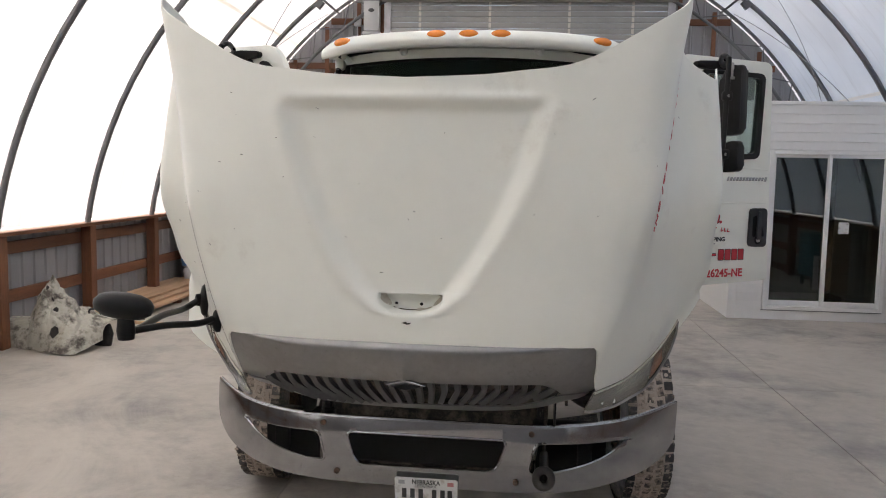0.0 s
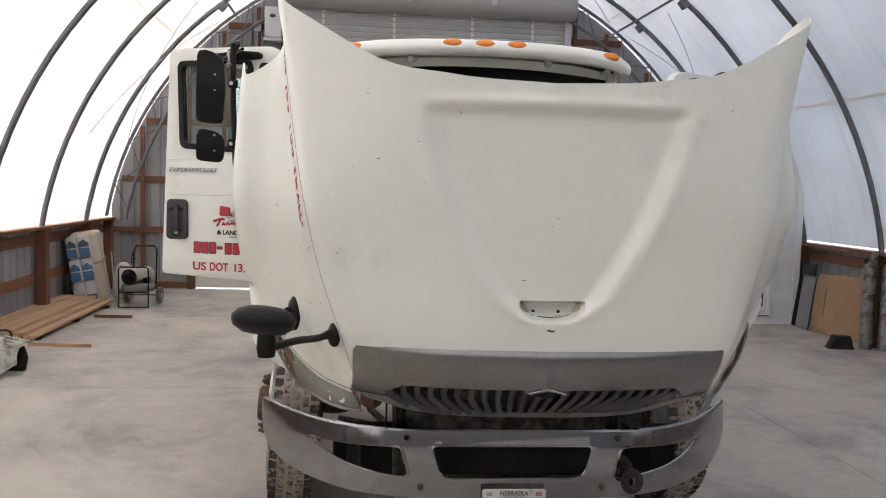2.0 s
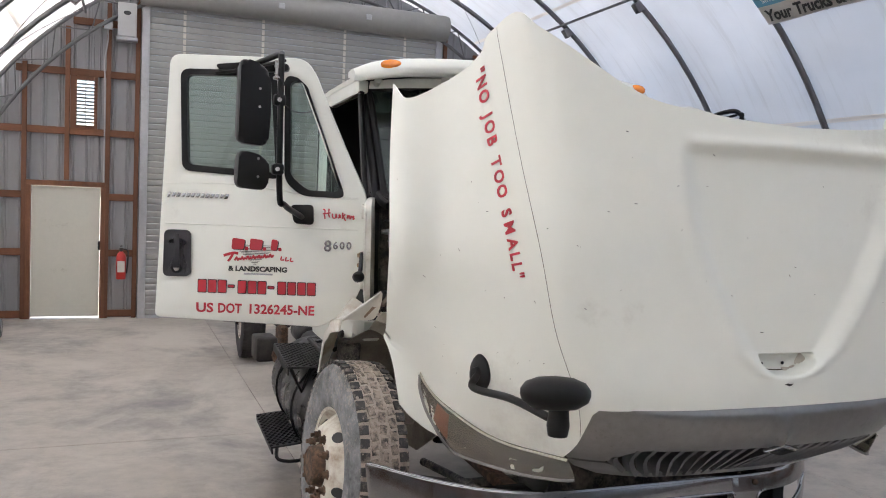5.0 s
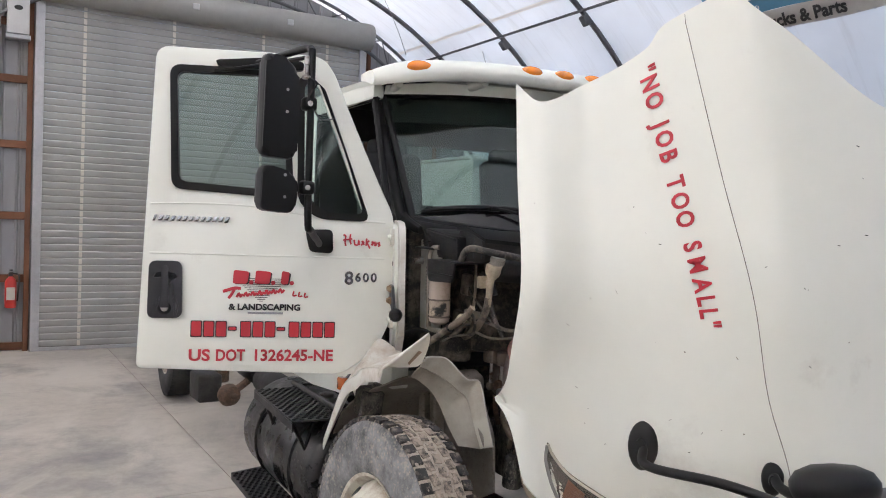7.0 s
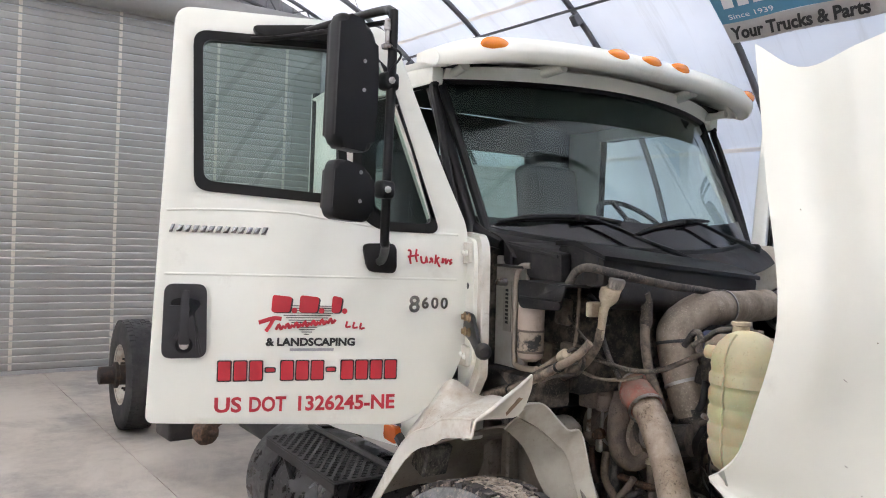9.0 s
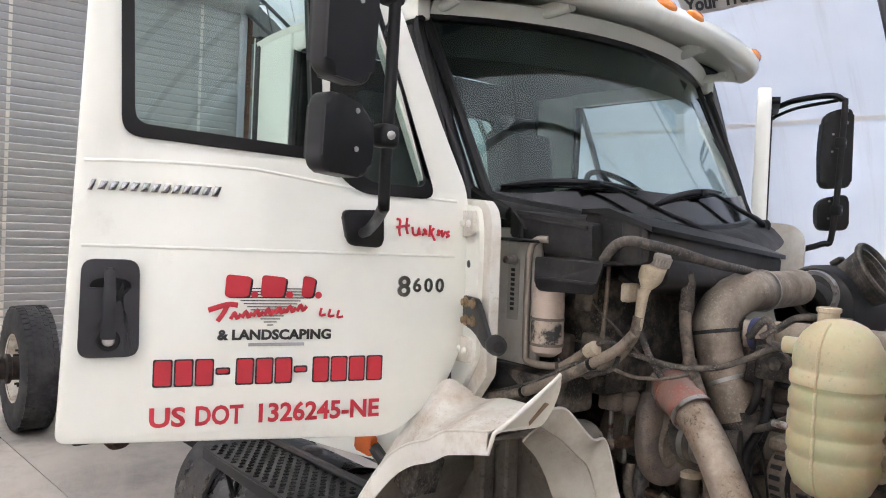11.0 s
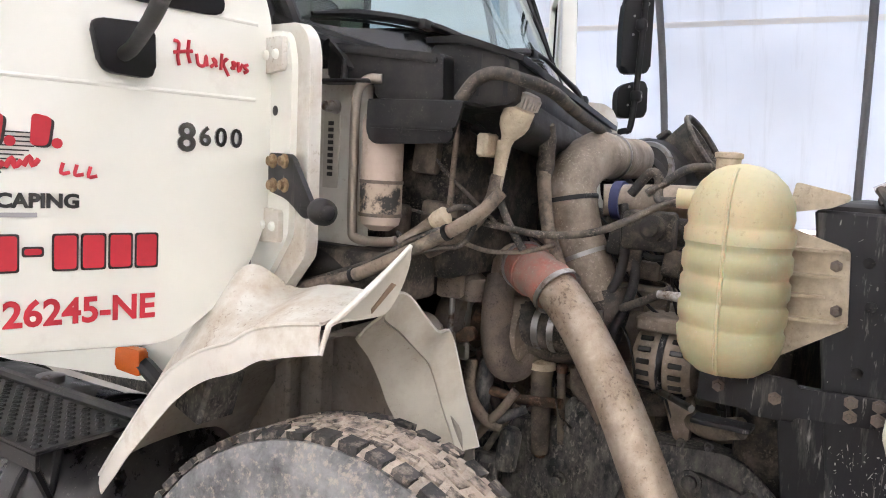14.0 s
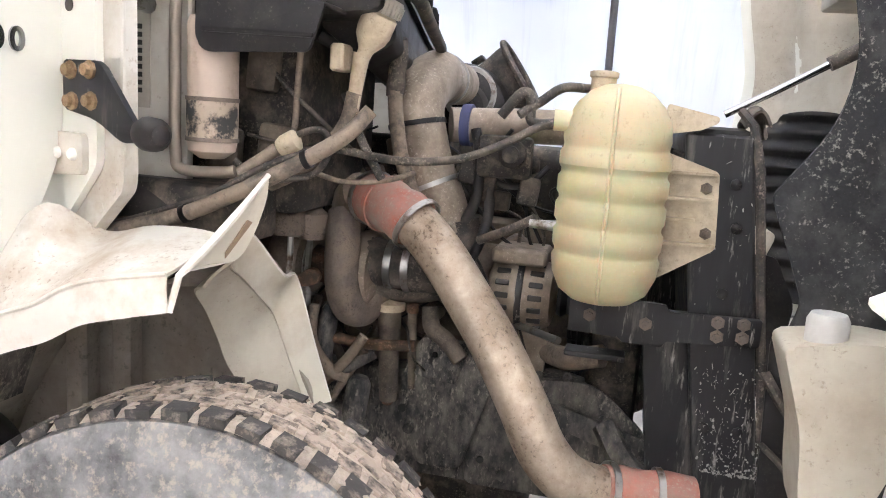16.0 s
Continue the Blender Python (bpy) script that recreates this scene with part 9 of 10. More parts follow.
tube(bm, smooth_line([(-0.955, 1.78, 2.13), (-0.965, 1.68, 2.07), (-0.965, 1.58, 2.03), (-0.95, 1.50, 2.005)], 4), [0.035, 0.034, 0.03, 0.022], 8, True, (0.8, 1))
part("corner_trim", bm, BLACK, hv)
bm = bm_new()
span(bm, (-0.80, 1.20, 1.45), (-0.30, 1.56, 1.83), 0.02, 2)
part("lower_housing", bm, ENGINE_DARK, hv)
bm = bm_new()
tube(bm, smooth_line([(-0.94, 1.115, 1.88), (-0.94, 1.075, 1.925), (-0.93, 1.03, 1.942), (-0.89, 0.985, 1.932), (-0.80, 0.955, 1.915), (-0.63, 0.975, 1.888), (-0.40, 1.01, 1.862), (-0.1, 1.06, 1.84), (0.2, 1.12, 1.83)], 6), 0.015, 12)
part("cowl_seal", bm, HOSE, hv, "dusty rubber cowl seal")
bm = bm_new()
prism(bm, rounded([(1.16, 1.86), (1.09, 1.92), (1.0, 1.90), (0.985, 1.83), (1.06, 1.79)], 0.02), 1.2, Matrix(((0, 0, 1, -0.80), (1, 0, 0, 0), (0, 1, 0, 0), (0, 0, 0, 1))), 0.008)
sweep_back(bm)
part("seal_carrier", bm, BLACK_DUSTY, hv)

# looms, hoses and wires
def loom(name, pts, r, material, parent=eng, seg=10):
    bm = bm_new()
    tube(bm, smooth_line(pts, 6), r, seg)
    return part(name, bm, material, parent)


loom("heater_hose", [(-0.62, 1.045, 1.83), (-0.62, 1.05, 1.76), (-0.63, 1.04, 1.68), (-0.63, 1.02, 1.58), (-0.62, 0.99, 1.50), (-0.60, 0.97, 1.42)], 0.018, TAN_HOSE)
loom("corrugated_hose", [(-0.64, 1.04, 1.85), (-0.62, 1.045, 1.78), (-0.62, 1.05, 1.72)], [0.02, 0.024, 0.02, 0.024, 0.02], HOSE)
loom("sensor_hose", [(-0.80, 1.16, 1.605), (-0.79, 1.10, 1.60), (-0.79, 0.97, 1.588), (-0.78, 0.85, 1.602), (-0.77, 0.76, 1.64), (-0.755, 0.70, 1.675), (-0.745, 0.65, 1.695)], 0.009, HOSE)
loom("vent_hose", [(-0.72, 0.78, 1.695), (-0.72, 0.74, 1.745), (-0.715, 0.72, 1.735), (-0.72, 0.715, 1.69), (-0.73, 0.68, 1.685), (-0.74, 0.655, 1.69)], 0.011, HOSE)
loom("vent_hose", [(-0.73, 0.74, 1.70), (-0.71, 0.70, 1.73), (-0.70, 0.66, 1.76), (-0.66, 0.62, 1.765), (-0.62, 0.55, 1.76)], 0.010, HOSE)
loom("wire_loom", [(-0.48, 0.85, 1.56), (-0.50, 0.83, 1.48), (-0.52, 0.84, 1.40), (-0.54, 0.87, 1.32), (-0.5, 0.9, 1.22)], [0.014, 0.0125] * 9, BLACK_DUSTY)
loom("wire_loom", [(-0.45, 0.70, 1.58), (-0.47, 0.74, 1.54), (-0.48, 0.80, 1.53), (-0.46, 0.86, 1.56)], 0.008, BLACK_DUSTY)
loom("clutch_line", [(-0.93, 1.28, 1.57), (-0.92, 1.25, 1.55), (-0.90, 1.20, 1.60), (-0.89, 1.15, 1.635), (-0.88, 1.11, 1.64), (-0.87, 1.10, 1.60), (-0.86, 1.14, 1.55), (-0.86, 1.22, 1.53)], 0.007, HOSE)
loom("master_cylinder", [(-0.93, 1.27, 1.545), (-0.915, 1.23, 1.575), (-0.905, 1.20, 1.60)], 0.013, ALU_DULL)
bm = bm_new()
lathe(bm, [(0, 0), (0.018, 0), (0.022, 0.012), (0.022, 0.04), (0.012, 0.045), (0, 0.045)], 14, pose(-0.90, 1.195, 1.60, 60, 0, 0))
part("white_connector", bm, NATURAL, eng)
loom("tan_loom", [(-1.0, 1.67, 1.39), (-0.95, 1.5, 1.43), (-0.90, 1.35, 1.48), (-0.88, 1.22, 1.56), (-0.86, 1.18, 1.60)], 0.010, TAN_HOSE)
loom("tan_loom", [(-0.98, 1.64, 1.41), (-0.93, 1.45, 1.45), (-0.90, 1.33, 1.50), (-0.90, 1.28, 1.545)], 0.008, TAN_HOSE)
loom("black_duct", [(-0.98, 1.66, 1.42), (-0.95, 1.55, 1.47), (-0.93, 1.42, 1.47), (-0.92, 1.34, 1.44)], 0.05, BLACK_DUSTY)
rng = random.Random(21)
for k in range(34):
    y0, z0 = rng.uniform(0.66, 1.3), rng.uniform(1.2, 1.68)
    pts = [(-0.36 - rng.uniform(0, 0.12), y0, z0)]
    for j in range(3):
        p = pts[-1]
        pts.append((p[0] + rng.uniform(-0.05, 0.05), p[1] + rng.uniform(-0.12, 0.12), p[2] - rng.uniform(0.03, 0.14)))
    loom("wire", pts, rng.uniform(0.0022, 0.0055), rng.choice((HOSE, BLACK_DUSTY, BLACK_DUSTY, BLACK_DUSTY)), eng, 6)
# wastegate actuator with its rod, band clamps, crossover pipe, valve block
bm = bm_new()
box(bm, (-0.675, 1.275, 1.42), (0.05, 0.075, 0.075), (0, 0, 10), 0.012, 2)
part("actuator_body", bm, CAST, tb)
bm = bm_new()
lathe(bm, [(0, 0), (0.034, 0), (0.036, 0.008), (0.036, 0.018), (0.022, 0.022), (0.012, 0.03), (0.012, 0.05), (0, 0.05)], 18, pose(-0.675, 1.275, 1.457))
part("actuator_cap", bm, CAST, tb)
bm = bm_new()
tube(bm, [(-0.678, 1.268, 1.385), (-0.682, 1.268, 1.285)], 0.008, 8)
part("actuator_rod", bm, STEEL, tb)
bm = bm_new()
bmesh.ops.create_uvsphere(bm, u_segments=14, v_segments=10, radius=0.021, matrix=Matrix.Translation((-0.682, 1.27, 1.272)))
part("rod_end", bm, CAST, tb)
bm = bm_new()
prism(bm, rounded([(1.255, 1.26), (1.195, 1.275), (1.19, 1.30), (1.215, 1.315), (1.255, 1.285)], 0.012), 0.02, Matrix(((0, 0, -1, -0.66), (1, 0, 0, 0), (0, 1, 0, 0), (0, 0, 0, 1))), 0.004)
part("crank_arm", bm, RUST, tb)
loom("compressor_outlet", [(-0.60, 1.165, 1.44), (-0.63, 1.155, 1.38), (-0.635, 1.15, 1.28), (-0.62, 1.135, 1.215), (-0.58, 1.11, 1.20), (-0.54, 1.09, 1.24)], [0.04, 0.043, 0.043, 0.038, 0.034], CAST, tb, 16)
loom("intake_pipe", [(-0.56, 1.13, 1.33), (-0.57, 1.05, 1.32), (-0.57, 0.95, 1.32), (-0.55, 0.88, 1.33)], 0.058, HOSE, eng, 18)
for y in (1.045, 1.0):
    bm = bm_new()
    lathe(bm, [(0.059, -0.009), (0.062, -0.009), (0.062, 0.009), (0.059, 0.009)], 26, Matrix.Translation((-0.57, y, 1.321)) @ pose(0, 0, 0, 90, 0, 0), True)
    part("band_clamp", bm, STEEL, eng)
bm = bm_new()
for k in range(8):
    a = k * math.tau / 8
    lathe(bm, [(0.008, 0), (0.008, 0.012), (0, 0.013)], 6, Matrix.Translation((-0.545 - 0.085 * math.cos(a), 1.345, 1.295 + 0.085 * math.sin(a))) @ pose(0, 0, 0, 90, 0, 0))
tagged(part("flange_bolts", bm, RUST, tb), "", "", "", "stuff")
for pts, r, mt in (([(-0.64, 1.29, 1.22), (-0.64, 1.285, 1.15), (-0.63, 1.27, 1.08)], 0.012, RUST), ([(-0.62, 1.23, 1.21), (-0.63, 1.225, 1.12), (-0.62, 1.18, 1.05), (-0.60, 1.14, 1.03)], 0.016, TAN_HOSE),
                   ([(-0.60, 1.20, 1.13), (-0.58, 1.10, 1.115), (-0.56, 0.98, 1.12)], 0.014, RUST), ([(-0.50, 0.93, 1.40), (-0.505, 0.88, 1.45), (-0.51, 0.86, 1.52), (-0.50, 0.865, 1.60), (-0.49, 0.88, 1.66)], 0.013, BLACK_DUSTY),
                   ([(-0.56, 0.86, 1.10), (-0.55, 0.90, 1.14), (-0.55, 0.94, 1.17), (-0.54, 0.95, 1.22)], 0.022, ENGINE), ([(-0.62, 0.70, 1.475), (-0.60, 0.76, 1.44), (-0.57, 0.80, 1.42), (-0.55, 0.84, 1.40)], 0.011, HOSE),
                   ([(-0.57, 1.0, 1.17), (-0.58, 0.98, 1.10), (-0.56, 0.95, 1.06)], 0.003, HOSE), ([(-0.60, 1.10, 1.14), (-0.61, 1.13, 1.09), (-0.615, 1.17, 1.04), (-0.60, 1.22, 0.98)], 0.013, TAN_HOSE)):
    loom("engine_hose", pts, r, mt)
bm = bm_new()
box(bm, (-0.50, 0.80, 1.60), (0.07, 0.13, 0.10), (0, 0, 5), 0.012, 2)
part("valve_block", bm, ENGINE_DARK, eng)
bm = bm_new()
lathe(bm, [(0, 0), (0.03, 0), (0.033, 0.01), (0.033, 0.03), (0.02, 0.035), (0.02, 0.05), (0, 0.05)], 12, pose(-0.535, 0.775, 1.61, 0, -90, 0))
part("valve_knob", bm, ENGINE_DARK, eng)
for y, z in ((0.85, 1.52), (0.74, 1.52), (0.89, 1.56)):
    bm = bm_new()
    box(bm, (-0.48, y, z), (0.05, 0.05, 0.07), (8, 5, 12), 0.01, 2)
    part("connector", bm, ENGINE_DARK, eng)
for y, r in ((0.60, 0.03), (0.585, 0.022)):
    bm = bm_new()
    tube(bm, [(-0.20, y, 1.40), (-0.50, y, 1.30), (-0.20, y, 0.95)], 0.010, 6)
    part("drive_belt", bm, BLACK, eng)
# dipstick tubes and filler
for y, z, h in ((1.05, 1.20, 0.24), (0.99, 1.20, 0.20)):
    bm = bm_new()
    r = 0.03 if y > 1.02 else 0.012
    tube(bm, [(-0.53, y, z - h), (-0.54, y + 0.005, z - 0.02), (-0.54, y + 0.006, z)], [r * 0.8, r, r], 12)
    part("filler_tube", bm, ENGINE, eng)
    bm = bm_new()
    lathe(bm, [(0, 0), (r * 1.3, 0), (r * 1.3, 0.018), (r * 0.8, 0.024), (0, 0.024)], 14, pose(-0.54, y + 0.006, z))
    part("filler_cap", bm, NATURAL if r > 0.02 else RUST, eng)
# plates bolted to the frame beside the engine
bm = bm_new()
prism(bm, rounded([(0.37, 0.80), (0.385, 0.945), (0.505, 1.055), (0.56, 1.072), (0.71, 1.060), (0.83, 1.035), (0.84, 0.76), (0.40, 0.76)], [.01, .03, .05, .04, .03, .01, .02, .03]), 0.012, Matrix(((0, 0, -1, -0.501), (1, 0, 0, 0), (0, 1, 0, 0), (0, 0, 0, 1))), 0.004, 2)
fp = part("gusset_plate", bm, FRAME_DIRT, chassis)
bm = bm_new()
prism(bm, rounded([(0.985, 1.04), (0.945, 1.128), (0.90, 1.136), (0.862, 1.10), (0.868, 1.03)], 0.012), 0.010, Matrix(((0, 0, -1, -0.534), (1, 0, 0, 0), (0, 1, 0, 0), (0, 0, 0, 1))), 0.003)
part("hanger_tab", bm, FRAME_DIRT, chassis)
bm = bm_new()
prism(bm, rounded([(0.655, 0.985), (0.63, 1.015), (0.40, 0.955), (0.37, 0.90), (0.41, 0.895), (0.62, 0.955)], 0.015), 0.016, Matrix(((0, 0, -1, -0.514), (1, 0, 0, 0), (0, 1, 0, 0), (0, 0, 0, 1))), 0.005, 2)
part("diagonal_brace", bm, FRAME_DIRT, chassis)
for y, z, r, mt in ((0.634, 0.988, 0.03, FRAME_DIRT), (0.50, 0.985, 0.014, FRAME_DIRT), (0.44, 0.93, 0.012, INK), (0.67, 1.075, 0.012, FRAME_DIRT), (0.60, 1.082, 0.012, FRAME_DIRT), (0.93, 1.10, 0.008, INK), (1.02, 0.93, 0.012, INK), (0.80, 0.83, 0.010, INK), (1.06, 0.95, 0.018, RUST)):
    bm = bm_new()
    xx = -0.53 if y in (0.634, 0.44) else (-0.544 if y == 0.93 else (-0.501 if y > 1.0 else -0.513))
    if mt == INK:
        lathe(bm, [(0, 0), (r, 0), (r * 0.95, 0.0015), (0, 0.0015)], 12, pose(xx, y, z, 0, -90, 0))
        part("bolt_hole", bm, INK, fp)
    else:
        lathe(bm, [(r, 0), (r, 0.006), (r * 0.65, 0.008), (r * 0.65, 0.02), (r * 0.4, 0.024), (0, 0.024)], 10, pose(xx, y, z, 0, -90, 0))
        part("frame_bolt", bm, mt, fp)
# conduits on the firewall
for pts, r, mt in (([(-0.82, 1.19, 1.86), (-0.815, 1.20, 1.74), (-0.83, 1.20, 1.62), (-0.85, 1.22, 1.54)], 0.007, TAN_HOSE), ([(-0.81, 1.30, 1.80), (-0.82, 1.23, 1.73), (-0.81, 1.16, 1.67), (-0.79, 1.08, 1.60)], 0.005, HOSE),
                   ([(-0.84, 1.30, 1.62), (-0.83, 1.20, 1.605), (-0.82, 1.12, 1.615)], 0.004, HOSE), ([(-0.80, 1.10, 1.72), (-0.79, 1.06, 1.62), (-0.77, 1.02, 1.545)], 0.010, HOSE),
                   ([(-0.84, 1.17, 1.56), (-0.80, 1.10, 1.535), (-0.76, 1.02, 1.54), (-0.72, 0.96, 1.56)], 0.006, TAN_HOSE), ([(-0.80, 1.16, 1.83), (-0.79, 1.11, 1.80), (-0.78, 1.08, 1.73)], 0.012, BLACK_DUSTY)):
    loom("conduit", pts, r, mt)
for y, z, sy, sz in ((1.28, 1.76, 0.07, 0.10), (1.24, 1.60, 0.09, 0.09), (1.36, 1.58, 0.06, 0.10)):
    bm = bm_new()
    box(bm, (-0.81, y, z), (0.04, sy, sz), (4, 3, 6), 0.012, 2)
    part("firewall_casting", bm, ENGINE, eng)
# slave parts low at the frame
for k, (y, z, r, h) in enumerate(((1.19, 0.80, 0.045, 0.14), (1.12, 0.92, 0.03, 0.10), (1.22, 1.0, 0.025, 0.2))):
    bm = bm_new()
    lathe(bm, [(0, 0), (r, 0), (r * 1.05, 0.01), (r, h), (r * 0.7, h + 0.015), (0, h + 0.015)], 16, pose(-0.60, y, z, 8, 0, 0))
    part("low_canister", bm, FRAME_DIRT, eng)
loom("low_pipe", [(-0.58, 1.26, 1.08), (-0.60, 1.2, 1.02), (-0.60, 1.13, 1.06), (-0.57, 1.08, 1.09)], 0.014, FRAME_DIRT)
loom("low_pipe", [(-0.58, 1.10, 1.10), (-0.59, 1.16, 1.0), (-0.6, 1.2, 0.92)], 0.010, TAN_HOSE)
loom("lower_hose", [(-0.40, 0.72, 1.13), (-0.45, 0.66, 1.12), (-0.52, 0.60, 1.13), (-0.56, 0.52, 1.16)], 0.028, TAN_HOSE)
loom("tie_bar", [(-0.64, 0.62, 1.205), (-0.5, 0.75, 1.195)], 0.009, STEEL)
# steering arm and hood strut
loom("drag_link", [(-0.62, 0.35, 0.62), (-0.70, 0.9, 0.60), (-0.80, 1.25, 0.60)], 0.022, FRAME_DIRT, chassis)
loom("hood_strut", [(-0.45, 0.307, 1.735), (-0.45, 0.20, 1.797), (-0.45, 0.089, 1.864)], 0.009, CHROME, truck)
loom("strut_body", [(-0.45, 0.10, 1.858), (-0.45, -0.25, 2.06)], 0.017, HOSE, truck)
bm = bm_new()
sheet(bm, lambda a, b: (-0.62 + 0.16 * b, 0.275 - 0.045 * a + 0.01 * math.sin(b * 6), 1.705 + 0.035 * math.sin(a * 3) - 0.03 * b * a + 0.012 * math.sin(b * 9)), 8, 10, 0.006)
part("torn_flap", bm, HOSE, truck, "torn rubber radiator flap")
# hood latch behind the fender notch
bm = bm_new()
tube(bm, smooth_line([(-1.14, 0.10, 2.38), (-1.14, 0.09, 2.44), (-1.145, 0.06, 2.462), (-1.15, 0.035, 2.458)], 4), [0.014, 0.011, 0.009, 0.006], 10)
part("hood_latch", bm, BLACK, hood)

# ---- the engine bay settles into its place ----
for ob in [eng, ra, bk, tk, rv, cn, hv, lb]:
    settle(ob)
for ob in list(truck.children) + list(cab.children) + list(chassis.children) + list(hood.children):
    if ob.name.split(".")[0] in ("hood_strut", "strut_body", "torn_flap", "cowl_side", "toe_box", "hinge_pillar", "firewall", "frame_rail", "engine_bracket", "frame_bolt", "front_horn",
                                 "leaf_spring", "shock_absorber", "front_axle", "gusset_plate", "hanger_tab", "diagonal_brace", "drag_link"):
        settle(ob)

# dusty hose from the pillar's foot up to the filler neck, and thin lines tied along it
loom("filler_hose", [(-0.90, 1.66, 1.372), (-0.93, 1.60, 1.388), (-0.95, 1.52, 1.412), (-0.95, 1.40, 1.45), (-0.945, 1.26, 1.516), (-0.93, 1.15, 1.578), (-0.90, 1.08, 1.63), (-0.88, 1.04, 1.68)], [0.019, 0.018, 0.0165, 0.016, 0.016, 0.015], TAN_HOSE)
loom("brake_line", [(-0.90, 1.62, 1.40), (-0.93, 1.50, 1.437), (-0.925, 1.36, 1.49), (-0.91, 1.26, 1.55), (-0.87, 1.20, 1.58), (-0.82, 1.16, 1.585)], 0.0065, HOSE)
loom("brake_line", [(-0.88, 1.60, 1.385), (-0.90, 1.45, 1.42), (-0.89, 1.33, 1.475), (-0.86, 1.25, 1.52), (-0.80, 1.2, 1.53)], 0.005, HOSE)
for y, z in ((1.40, 1.45), (1.15, 1.578)):
    bm = bm_new()
    lathe(bm, [(0.0165, -0.006), (0.0195, -0.006), (0.0195, 0.006), (0.0165, 0.006)], 14, pose(-0.948 if y > 1.3 else -0.93, y, z, 66, 0, 0), closed=True)
    part("hose_tie", bm, BLACK, eng)

# pale splashes and scratches low on the radiator's side, thin as paint
rng = random.Random(17)
bm = bm_new()
face = min((v.co.x for v in next(o for o in ra.children if o.name.startswith("side_channel")).data.vertices))
for k in range(420):
    z = 0.92 + 0.26 * rng.random() ** 3.0 if k < 395 else rng.uniform(1.1, 1.7)
    y = 0.335 - 0.135 * rng.random() + 0.135 * (z - 1.05)
    w, h = 0.0006 + 0.0030 * rng.random() ** 3, 0.0008 + 0.0045 * rng.random() ** 2.5 * (2.4 if rng.random() < 0.15 else 1)
    tilt = rng.uniform(-40, 40) if k < 395 else rng.uniform(-70, 70)
    bmesh.ops.create_icosphere(bm, subdivisions=1, radius=1.0, matrix=Matrix.Translation((face - 0.0004, y, z)) @ pose(0, 0, 0, tilt, 0, 0) @ Matrix.Diagonal((0.0007, w, h, 1)))
tagged(part("dried_splash", bm, mat("dried_pale_splash", (0.36, 0.35, 0.33), 0.9, vary=0.2, scale=40), ra, "pale dried splashes"), "", "", "", "stuff")
# black panels added to darken the gap between the radiator and the grille
for s in (-1, 1):
    bm = bm_new()
    prism(bm, rounded([(0.19, 0.80), (0.205, 1.27), (0.0, 1.27), (-0.08, 1.10), (-0.05, 0.86), (0.02, 0.80)], 0.03), 0.008, Matrix(((0, 0, s, s * 0.60), (1, 0, 0, 0), (0, 1, 0, 0), (0, 0, 0, 1))), 0.002)
    af = part("air_baffle", bm, BLACK_DUSTY, truck, "black plastic air baffle")
    for pts, r in (([(0.63, 0.20, 1.27), (0.66, 0.16, 1.20), (0.65, 0.12, 1.08), (0.63, 0.13, 0.95)], 0.010), ([(0.62, 0.21, 1.18), (0.65, 0.17, 1.12), (0.66, 0.10, 1.04), (0.65, 0.05, 0.98)], 0.012), ([(0.62, 0.20, 1.02), (0.65, 0.15, 0.98), (0.66, 0.10, 0.90)], 0.008)):
        bm = bm_new()
        tube(bm, smooth_line([(s * x, y, z) for x, y, z in pts], 5), r, 8)
        part("baffle_hose", bm, HOSE, af)

# ---- loose things along the walls ----
FRP = mat("grimy_white_fibreglass", (0.44, 0.42, 0.355), 0.5, vary=0.18, scale=3, dirt=(0.09, 0.078, 0.065), dirt_amount=0.22, dirt_scale=5.5, dirt_sharp=0.14, bump=0.3, bump_scale=25)
wf = thing("broken_fender", "crumpled dirty white fibreglass truck fender lying on the floor", "fender", pose(-4.70, 4.05, 0))
FU = [0.0, 0.30, 0.335, 0.40, 0.45, 0.48, 0.52, 0.58, 0.66, 0.76, 1.0]
TOP = [(-.83, .42, .27), (-.30, .45, .29), (-.285, .40, .58), (-.22, .40, .66), (-.147, .40, .787), (-.11, .38, .74), (-.065, .40, .65), (.0, .42, .60), (.09, .45, .49), (.185, .50, .34), (.44, .62, .27)]
LOW = [(-.67, .22, .015), (-.25, .06, .015), (-.21, .05, .015), (-.12, .03, .015), (-.05, .0, .015), (.0, -.02, .015), (.06, -.04, .015), (.14, -.07, .015), (.26, -.09, .015), (.38, -.08, .015), (.46, .34, .09)]


def wreck_pt(a, b):
    hi_ = Vector([float(np.interp(a, FU, [p[i] for p in TOP])) for i in range(3)])
    lo_ = Vector([float(np.interp(a, FU, [p[i] for p in LOW])) for i in range(3)])
    bulge = math.sin(b * math.pi) * 0.07
    crease = 0.05 * max(0.0, 1 - abs(a - 0.36 - 0.12 * b) / 0.06) - 0.05 * max(0.0, 1 - abs(a - 0.58 - 0.10 * b) / 0.05)
    n = noise.noise_vector(Vector((a * 9, b * 4, 3.1)))
    m_ = noise.noise_vector(Vector((a * 26, b * 11, 8.4)))
    torn = sstep(0.28, 0.36, a) * sstep(0.85, 0.70, a)
    p = lo_.lerp(hi_, b) + Vector((0.0, -bulge - crease * math.sin(b * math.pi), bulge * 0.6))
    return p + n * 0.02 * b + m_ * (0.004 + 0.03 * torn * b)


